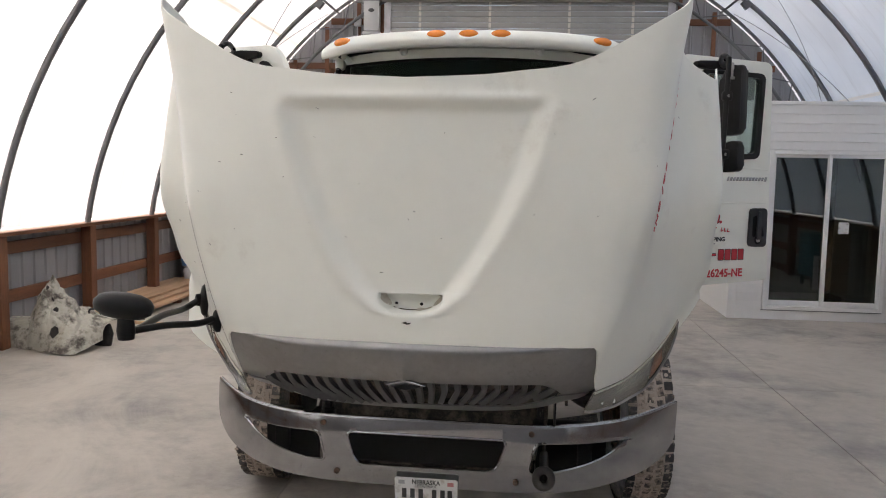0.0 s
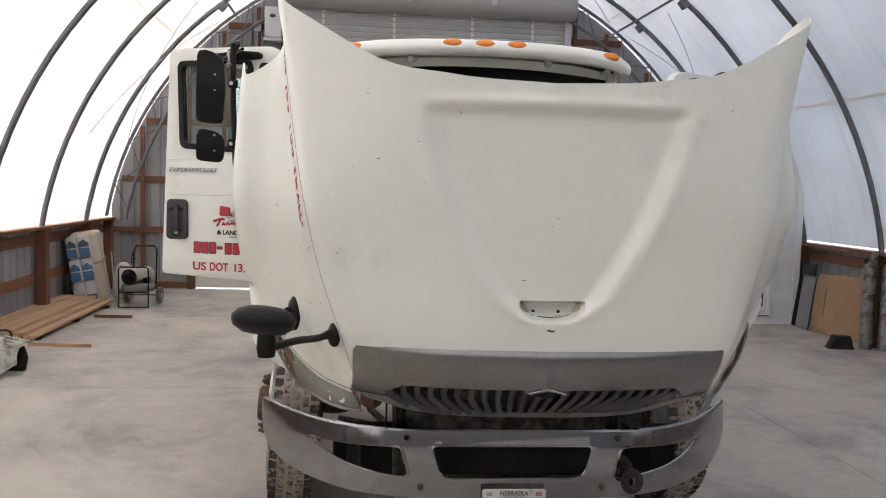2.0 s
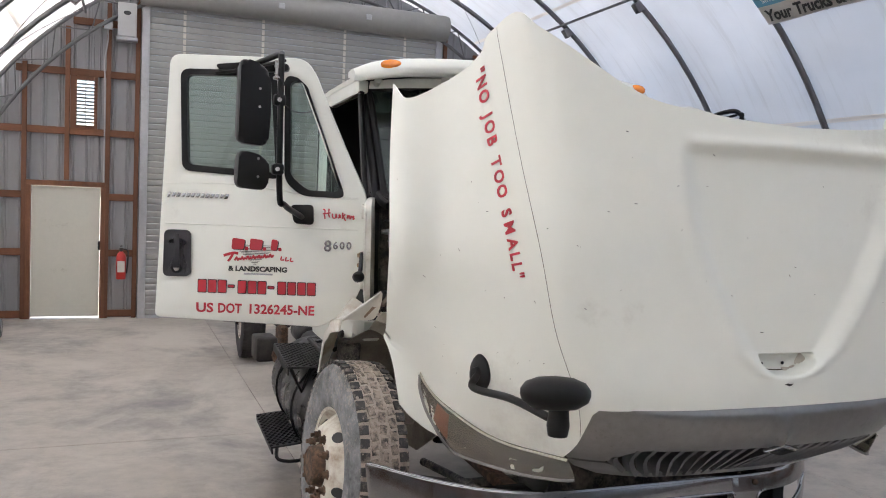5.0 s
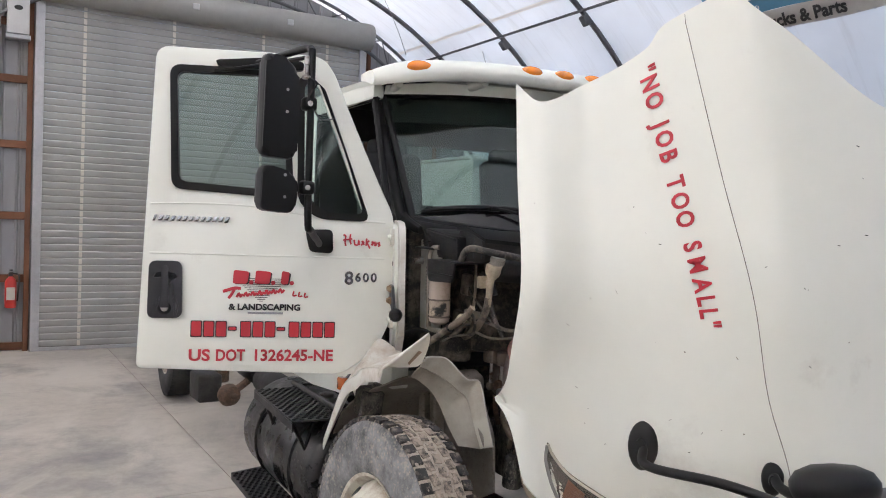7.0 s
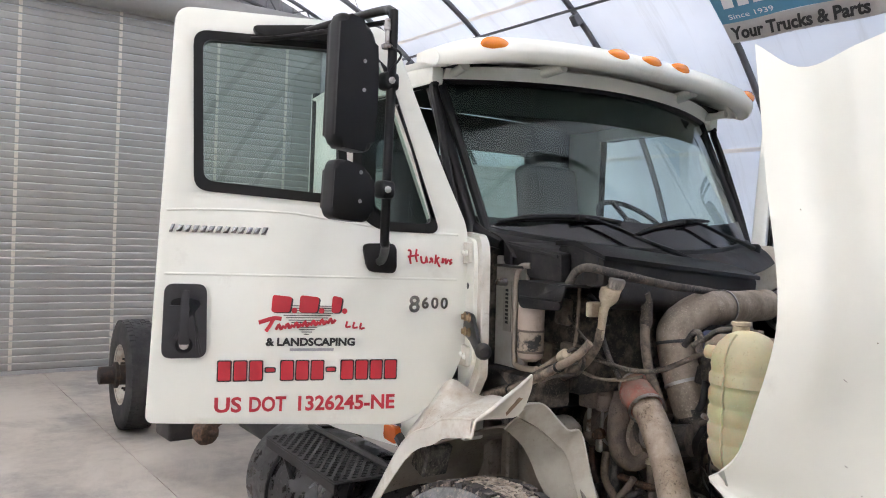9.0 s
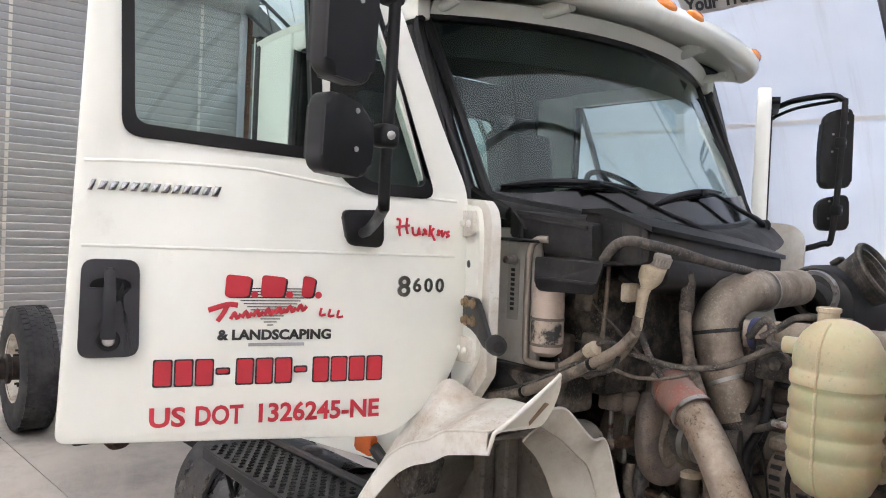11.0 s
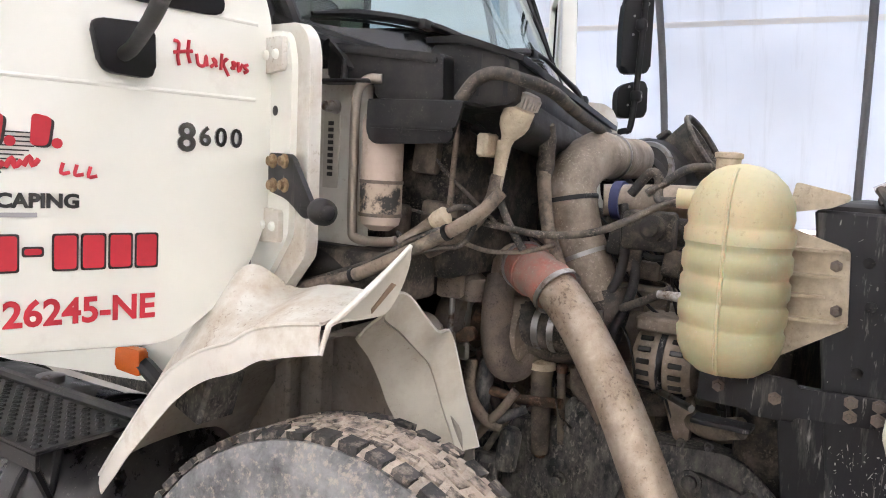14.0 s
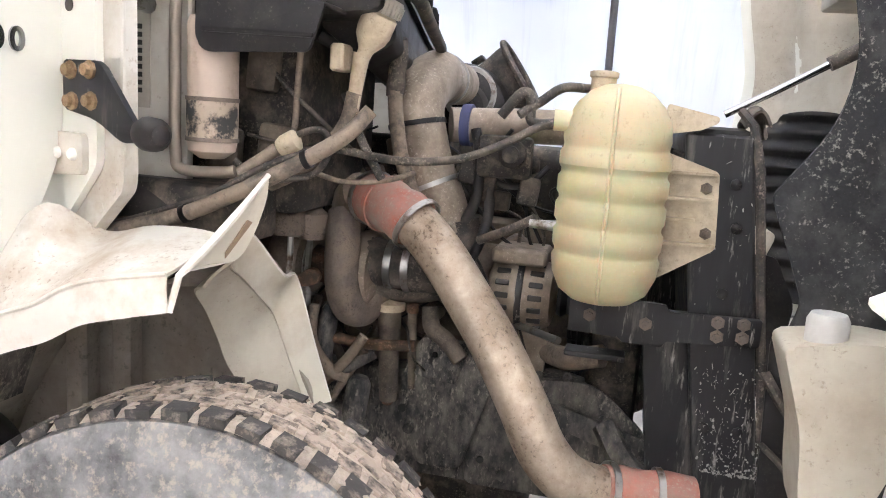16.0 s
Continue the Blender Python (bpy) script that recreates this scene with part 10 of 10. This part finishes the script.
bm = bm_new()
sheet(bm, wreck_pt, 84, 22, 0.008)
part("outer_shell", bm, FRP, wf, "", None, 16)
bm = bm_new()
sheet(bm, lambda a, b: wreck_pt(0.30 * a, 1.0) + Vector((0, 0.20 * b, -0.10 * b * b + 0.012)), 20, 8, 0.008)
part("rolled_rim", bm, PAINT, wf, "clean white rolled rim")
bm = bm_new()
sheet(bm, lambda a, b: wreck_pt(0.70 + 0.30 * a, 1.0) + Vector((0.03 * b, 0.16 * b, -0.03 * b)), 14, 6, 0.008)
part("torn_flange", bm, FRP, wf, "", None, 25)
bm = bm_new()
prism(bm, rounded([(0.30, 0.0), (0.50, 0.0), (0.53, 0.14), (0.49, 0.26), (0.42, 0.22)], 0.02), 0.02, Matrix(((1, 0, 0, 0), (0, 0, 1, 0.44), (0, 1, 0, 0), (0, 0, 0, 1))))
part("rubber_flap", bm, BLACK_DUSTY, wf)
bm = bm_new()
tube(bm, smooth_line([(0.20, 0.52, 0.34), (0.22, 0.52, 0.39), (0.30, 0.54, 0.39), (0.33, 0.55, 0.33)], 4), 0.012, 6)
part("bent_bracket", bm, BLACK_DUSTY, wf)
DARK_HOLE = mat("dark_torn_hole", (0.03, 0.028, 0.025), 0.9, vary=0.4, scale=12)
for k, (a, b, w) in enumerate(((0.56, 0.62, 0.035), (0.58, 0.30, 0.06), (0.47, 0.84, 0.035), (0.40, 0.80, 0.03), (0.52, 0.78, 0.03))):
    bm = bm_new()
    p = wreck_pt(a, b)
    lathe(bm, [(0, 0), (w, -0.01), (w * 0.8, 0.008), (0, 0.004)], 7, pose(p.x, p.y - 0.006, p.z, 65, 12, 30 * k) @ Matrix.Diagonal((0.7, 1.3, 1, 1)))
    for v in bm.verts:
        v.co += noise.noise_vector(v.co * 30) * 0.012
    part("torn_hole", bm, DARK_HOLE, wf)

# long pine boards
ps_ = thing("plank_stack", "stack of long new pine planks on wooden blocks", "planks", pose(-5.16, 7.35, 0))
rng = random.Random(31)
for row in range(3):
    for k in range(6 - row):
        L = 3.05 + rng.uniform(-0.15, 0.05)
        bm = bm_new()
        box(bm, (0, 0, 0), (0.135, L, 0.036), None, 0.003)
        part("plank", bm, PINE, ps_, "", pose(-0.36 + 0.143 * k + 0.03 * row + rng.uniform(-0.01, 0.01), rng.uniform(-0.08, 0.08), 0.068 + 0.039 * row, rng.uniform(-0.15, 0.15), 0, rng.uniform(-0.6, 0.6) + 1.2))
for y in (-1.2, 0.0, 1.2):
    bm = bm_new()
    span(bm, (-0.42, y - 0.045, 0.0), (0.42, y + 0.045, 0.048), 0.003)
    part("bearer", bm, WOOD_X, ps_)
for a, b, mt, lab in (((-4.70, 5.74), (-3.99, 5.70), PINE, "short pine batten lying on the floor"), ((-4.66, 7.72), (-4.14, 7.70), WOOD_X, "short dark wooden stick lying on the floor")):
    bm = bm_new()
    L = math.hypot(b[0] - a[0], b[1] - a[1])
    box(bm, (0, 0, 0.02), (L, 0.04, 0.04), None, 0.003)
    ob = part("wooden_stick", bm, mt, None, "", pose((a[0] + b[0]) / 2, (a[1] + b[1]) / 2, 0, 0, 0, math.degrees(math.atan2(b[1] - a[1], b[0] - a[0]))))
    tagged(ob, lab, "stick", "sticks on the floor")

# wrapped insulation bale leaning against the wall
FILM = mat("tan_stretch_film", (0.52, 0.45, 0.37), 0.42, vary=0.10, scale=3, dirt=(0.40, 0.33, 0.26), dirt_amount=0.1, dirt_scale=2.5, dirt_sharp=0.5, bump=0.5, bump_scale=12)
PRINT_WHITE = mat("dull_white_print_film", (0.50, 0.50, 0.50), 0.4, vary=0.08, scale=5, bump=0.5, bump_scale=14)
PRINT_BLUE = mat("dull_blue_print_film", (0.07, 0.15, 0.30), 0.4, vary=0.2, scale=6, bump=0.5, bump_scale=14)
PRINT_DARK = mat("dark_teal_print_film", (0.05, 0.085, 0.11), 0.4, vary=0.2, scale=6, bump=0.4, bump_scale=14)
bl = thing("insulation_bale", "shrink-wrapped bale of printed insulation packs leaning on the wall", "insulation bale", pose(-5.16, 8.98, 0.0, 0, -9, 14))
bm = bm_new()
box(bm, (0.08, 0.10, 0.56), (0.42, 0.62, 1.10), None, 0.07, 4)
for v in bm.verts:
    v.co += noise.noise_vector(v.co * 4.5) * 0.018
part("wrapped_block", bm, FILM, bl)
for i in range(2):
    for j in range(3):
        bm = bm_new()
        box(bm, (0, 0, 0), (0.17, 0.13, 0.345), None, 0.05, 3)
        for v in bm.verts:
            v.co += noise.noise_vector((v.co + Vector((i, j, 0))) * 7) * 0.012
        pk = part("pack", bm, PRINT_WHITE, bl, "", pose(-0.085 + 0.165 * i, -0.24, 0.20 + 0.355 * j, 0, 0, -8 if i == 0 else 3))
        bm = bm_new()
        span(bm, (-0.075, -0.069, -0.15), (0.07, -0.060, -0.02), 0.004)
        part("print_block", bm, PRINT_BLUE if j else PRINT_DARK, pk)
        bm = bm_new()
        prism(bm, [(-0.075, 0.0), (0.07, 0.0), (0.07, 0.05), (0.0, 0.11), (-0.075, 0.06)], 0.006, Matrix(((1, 0, 0, 0), (0, 0, -1, -0.062), (0, 1, 0, 0), (0, 0, 0, 1))))
        part("print_block", bm, PRINT_BLUE if j == 1 else PRINT_DARK if j == 2 else PRINT_WHITE, pk)
bm = bm_new()
pts = [(-0.135, -0.215, 0.60), (0.295, -0.215, 0.64), (0.295, 0.415, 0.66), (-0.135, 0.415, 0.62), (-0.135, -0.215, 0.60)]
tube(bm, pts, 0.02, 6, False, (0.2, 1))
part("strap", bm, CARDBOARD, bl)
bm = bm_new()
tube(bm, [(0.36, 0.02, 0.03), (0.40, 0.02, 0.50), (0.42, 0.05, 0.75)], 0.012, 6)
part("loose_pole", bm, GALV, bl)
sk_ = thing("white_sack", "dusty white plastic sack standing on the floor", "sack", pose(-4.74, 9.22, 0))
bm = bm_new()
lathe(bm, [(0, 0), (0.12, 0.0), (0.16, 0.10), (0.15, 0.38), (0.10, 0.56), (0.05, 0.62), (0, 0.61)], 20)
for v in bm.verts:
    v.co += noise.noise_vector(v.co * 9) * 0.02
    v.co.z = max(0.0, v.co.z)
part("sack_body", bm, BALE, sk_)

# torpedo heater on a tube cart
ht = thing("torpedo_heater", "grey torpedo heater on a black two-wheeled tube cart", "heater", pose(-4.39, 8.85, 0, 0, 0, 3))


def bar(name, pts, r=0.012, mt=BLACK, n=4, curved=False):
    bm = bm_new()
    tube(bm, smooth_line(pts, n) if curved else pts, r, 8)
    return part(name, bm, mt, ht)


bar("front_frame", [(-0.215, -0.32, 0.02), (-0.215, -0.32, 0.60), (-0.19, -0.32, 0.63), (0.19, -0.32, 0.63), (0.215, -0.32, 0.60), (0.215, -0.32, 0.02), (-0.215, -0.32, 0.02)])
bar("push_handle", [(-0.16, 0.30, 0.30), (-0.16, 0.36, 0.80), (-0.13, 0.37, 0.90), (0.15, 0.37, 0.90), (0.19, 0.36, 0.84), (0.19, 0.30, 0.30)], 0.013)
for x in (-0.215, 0.215):
    bar("side_rail", [(x, -0.32, 0.27), (x, 0.32, 0.24)])
bar("cross_bar", [(-0.215, -0.32, 0.245), (0.215, -0.32, 0.245)])
bar("axle", [(-0.27, 0.28, 0.13), (0.27, 0.28, 0.13)], 0.01, RUST)
for x in (-0.25, 0.25):
    bm = bm_new()
    lathe(bm, [(0.05, -0.035), (0.115, -0.035), (0.13, -0.02), (0.13, 0.02), (0.115, 0.035), (0.05, 0.035), (0.05, -0.035)], 28, pose(x, 0.28, 0.13, 0, 90, 0))
    wh = part("wheel", bm, RUBBER, ht)
    bm = bm_new()
    lathe(bm, [(0, -0.03), (0.052, -0.03), (0.052, 0.03), (0, 0.03)], 18, pose(x, 0.28, 0.13, 0, 90, 0))
    part("wheel_disc", bm, GALV, wh)
bm = bm_new()
box(bm, (0, -0.02, 0.30), (0.38, 0.56, 0.13), None, 0.05, 4)
part("fuel_tank", bm, mat("grey_heater_tank", (0.16, 0.155, 0.15), 0.5, vary=0.1, scale=6, dirt=(0.25, 0.22, 0.19), dirt_amount=0.1), ht)
BT = Matrix.Translation((0.0, 0.0, 0.475)) @ pose(0, 0, 0, 90, 0, -14)
bm = bm_new()
lathe(bm, [(0.105, 0.30), (0.115, 0.30), (0.115, -0.27), (0.105, -0.27), (0.105, 0.30)], 32, BT)
part("barrel", bm, mat("pale_heater_barrel", (0.42, 0.39, 0.34), 0.4, 0.2, vary=0.06, scale=5), ht)
bm = bm_new()
lathe(bm, [(0.104, 0.27), (0.104, 0.10), (0.07, 0.06), (0.0, 0.05)], 30, BT)
part("burner_cone", bm, ENGINE_DARK, ht)
bm = bm_new()
lathe(bm, [(0.09, 0.305), (0.121, 0.305), (0.121, 0.285), (0.09, 0.285), (0.09, 0.305)], 30, BT)
part("nose_ring", bm, BLACK_DUSTY, ht)
bm = bm_new()
span(bm, (-0.19, -0.05, 0.37), (-0.10, 0.12, 0.52), 0.01)
part("control_case", bm, EXT_RED, ht)
bm = bm_new()
span(bm, (0.08, -0.10, 0.36), (0.16, 0.10, 0.44), 0.01)
part("base_bracket", bm, BLACK, ht)
bar("power_cord", [(-0.12, 0.36, 0.88), (-0.17, 0.30, 0.76), (-0.20, 0.34, 0.62), (-0.14, 0.36, 0.70)], 0.008, BLACK, 4, True)

# exhaust stacks
for x, y, h in ((5.69, 6.22, 1.30), (5.86, 6.08, 1.30)):
    st = thing("exhaust_stack", "dull steel exhaust stack pipe with a slanted top", "exhaust pipe", pose(x, y, 0), "exhaust stacks")
    bm = bm_new()
    R_ = 0.082
    n = 28
    rings = [[(R_ * math.cos(k * math.tau / n), R_ * math.sin(k * math.tau / n), z if z < 1 else h - 0.10 + 0.085 * math.cos(k * math.tau / n)) for k in range(n)] for z in (0.0, 0.2, 2.0)]
    inn = [[(0.95 * p[0], 0.95 * p[1], p[2]) for p in r] for r in rings[::-1]]
    vs = [[bm.verts.new(p) for p in r] for r in rings + inn]
    for a, b in zip(vs, vs[1:]):
        for k in range(n):
            bm.faces.new((a[k], a[(k + 1) % n], b[(k + 1) % n], b[k]))
    part("pipe", bm, STAINLESS, st)
    bm = bm_new()
    lathe(bm, [(0.083, 0.10), (0.088, 0.105), (0.088, 0.12), (0.083, 0.125)], 28)
    part("collar", bm, STEEL, st)

# curved cardboard sheets, a tall carton, pails and a tool cabinet along the right wall
for x0, y0, x1, y1, h, lean in ((5.60, 7.42, 5.86, 6.35, 0.86, 0.22), (5.93, 6.02, 6.02, 5.05, 0.84, 0.10)):
    cb = thing("cardboard_sheet", "bowed brown cardboard sheet leaning on the wall", "cardboard", pose(x0, y0, 0), "cardboard sheets")
    bm = bm_new()

    def card(a, b):
        out = (1 - b) ** 2 * lean * (0.4 + 0.6 * math.sin(a * 3.1))
        return Vector(((x1 - x0) * a + 0.10 - out * 0.6, (y1 - y0) * a + (0.14 * (1 - b) if a < 0.02 else 0) + 0.35 * (1 - b) ** 2 * (1 - a) * (1 if lean > 0.2 else 0), h * b + 0.004))

    sheet(bm, card, 24, 14, 0.012)
    part("panel", bm, CARDBOARD, cb)
    bm = bm_new()
    tube(bm, [card(0.16 + 0.10 * (1 - k / 6) ** 2, 0.78 - 0.5 * (1 - k / 6)) + Vector((-0.008, 0, 0)) for k in range(7)], 0.008, 6)
    part("slit", bm, INK, cb)
    bm = bm_new()
    sheet(bm, lambda a, b: card(0.3 + 0.6 * a, 0.86 + 0.1 * b) + Vector((-0.02, 0, 0.05 * b)), 10, 3, 0.008)
    part("flap", bm, CARDBOARD, cb)
ct = thing("tall_carton", "tall brown cardboard carton standing by the wall", "carton", pose(5.84, 5.12, 0, 0, 0, -2))
bm = bm_new()
span(bm, (-0.15, -0.22, 0.003), (0.14, 0.22, 1.12), 0.008)
part("body", bm, CARDBOARD, ct)
bm = bm_new()
span(bm, (-0.10, -0.21, 1.121), (-0.08, 0.21, 1.24), 0.003)
part("flap", bm, CARDBOARD, ct)
for y, lab in ((-0.02, ""), (0.12, "")):
    bm = bm_new()
    span(bm, (-0.154, y - 0.05, 0.40), (-0.151, y + 0.05, 0.47))
    part("print_bar", bm, INK, ct)
pc = thing("cup_stack", "stack of white plastic cups on the floor", "cups", pose(5.64, 4.90, 0))
for k in range(18):
    bm = bm_new()
    z = 0.034 * k
    lathe(bm, [(0, z), (0.042, z), (0.052, z + 0.030), (0.055, z + 0.033), (0.050, z + 0.0335), (0.048, z + 0.02), (0, z + 0.015)], 20)
    part("cup", bm, WHITE_VINYL, pc)
tc = thing("tool_cabinet", "dark teal steel tool cabinet with drawers on casters", "tool cabinet", pose(5.86, 4.52, 0, 0, 0, 2))
bm = bm_new()
span(bm, (-0.22, -0.45, 0.20), (0.18, 0.22, 1.0), 0.015, 2)
part("body", bm, TEAL, tc)
for k in range(5):
    bm = bm_new()
    span(bm, (-0.236, -0.43, 0.235 + 0.15 * k), (-0.222, 0.20, 0.372 + 0.15 * k), 0.005)
    dr = part("drawer", bm, TEAL, tc)
    bm = bm_new()
    span(bm, (-0.246, -0.40, 0.350 + 0.15 * k), (-0.2365, 0.17, 0.364 + 0.15 * k), 0.003)
    part("handle", bm, BLACK, dr)
for y in (-0.38, 0.15):
    for x in (-0.17, 0.13):
        bm = bm_new()
        lathe(bm, [(0, -0.02), (0.06, -0.02), (0.065, 0), (0.06, 0.02), (0, 0.02)], 18, pose(x, y, 0.065, 0, 90, 0))
        span(bm, (x - 0.03, y - 0.03, 0.10), (x + 0.03, y + 0.03, 0.20))
        part("caster", bm, BLACK, tc)
mf = thing("rubber_block", "small black rubber wedge on the floor", "wedge", pose(5.33, 6.18, 0, 0, 0, -6))
bm = bm_new()
prism(bm, [(-0.16, 0.0), (0.16, 0.0), (0.11, 0.17), (-0.08, 0.17)], 0.16, Matrix(((1, 0, 0, 0), (0, 0, 1, -0.05), (0, 1, 0, 0.002), (0, 0, 0, 1))), 0.012, 2)
part("block", bm, BLACK_DUSTY, mf)
cd = thing("extension_cord", "black power cord lying on the floor", "cord", pose(5.8, 5.7, 0))
bm = bm_new()
tube(bm, smooth_line([(0.1, 0.35, 0.008), (0.0, 0.1, 0.008), (0.05, -0.15, 0.008), (-0.03, -0.30, 0.008), (0.08, -0.45, 0.008), (0.2, -0.30, 0.008)], 6), 0.008, 6)
part("cable", bm, BLACK, cd)
for k, (y, h) in enumerate(((7.72, 0.98), (7.60, 0.80))):
    sc_ = thing("leaning_panel", "dark framed panel leaning beside the office", "panel", BM @ pose(5.52 - 0.03 * k, y - 0.02, 0, 0, 7, 0), "leaning panels")
    bm = bm_new()
    span(bm, (-0.010, -0.28, 0.004), (0.010, 0.10, h), 0.004)
    part("sheet", bm, TIN if k else BLACK_DUSTY, sc_)
    bm = bm_new()
    tube(bm, [(-0.015, -0.27, 0.012), (-0.015, -0.27, h - 0.01), (-0.015, 0.09, h - 0.01), (-0.015, 0.09, 0.012)], 0.010, 6)
    part("edge_frame", bm, BLACK, sc_)

# dealer banner hung under the right roof slope
bn = thing("banner", "printed vinyl dealer banner hung under the roof slope", "banner", BM)
BAN_BLUE = mat("faded_blue_vinyl", (0.10, 0.28, 0.42), 0.5, vary=0.08, scale=3)
BAN_PLATE = mat("diamond_plate_print", (0.50, 0.48, 0.45), 0.5, vary=0.10, scale=16)


def slope(a, y, off=0.0):
    r = 5.56 - off
    return Vector((CX + r * math.cos(radians(a)), y, ZC + r * math.sin(radians(a))))


BA, BY = 44.8, 4.260
for nm, a0, a1, mt in (("lower_band", BA, BA + 2.5, BAN_PLATE), ("upper_band", BA + 2.5, BA + 9.5, BAN_BLUE)):
    bm = bm_new()
    sheet(bm, lambda a, b: slope(a0 + (a1 - a0) * b, BY - 3.4 * a + 0.0, 0.015 * math.sin(a * 20) * (1 - b)), 40, 6, 0.003)
    part(nm, bm, mt, bn)


def on_banner(a, y, up=0.028):
    p = slope(a, y, up)
    return basis(p, (0, -1, 0), slope(a + 1, y, up) - p)


lettering("slogan_line", "Your Trucks & Parts", 0.20, on_banner(BA + 0.55, BY - 0.06), INK, bn, 0.0008, 0.25, 1.42, "LEFT", offset=0.007)
lettering("date_line", "Since 1939", 0.085, on_banner(BA + 3.0, BY - 0.12), WHITE_VINYL, bn, 0.0008, 0.0, 0.5, "LEFT")
for k in range(7):
    y = BY - 0.12 - 0.17 * k
    bm = bm_new()
    prism(bm, [(0.0, 0), (0.12, 0), (0.145, 0.17), (0.025, 0.17)], 0.002, on_banner(BA + 4.4, y))
    part("logo_block", bm, WHITE_VINYL, bn)
bm = bm_new()
prism(bm, [(0, 0), (1.3, 0), (1.3, 0.03), (0, 0.03)], 0.002, on_banner(BA + 6.5, BY - 0.12))
part("logo_bar", bm, WHITE_VINYL, bn)
for k in range(22):
    bm = bm_new()
    prism(bm, [(0, 0), (0.035, 0.012), (0.07, 0), (0.035, -0.012)], 0.001, on_banner(BA + 0.22, BY - 0.05 - 0.15 * k, 0.022))
    part("print_lozenge", bm, GALV, bn)
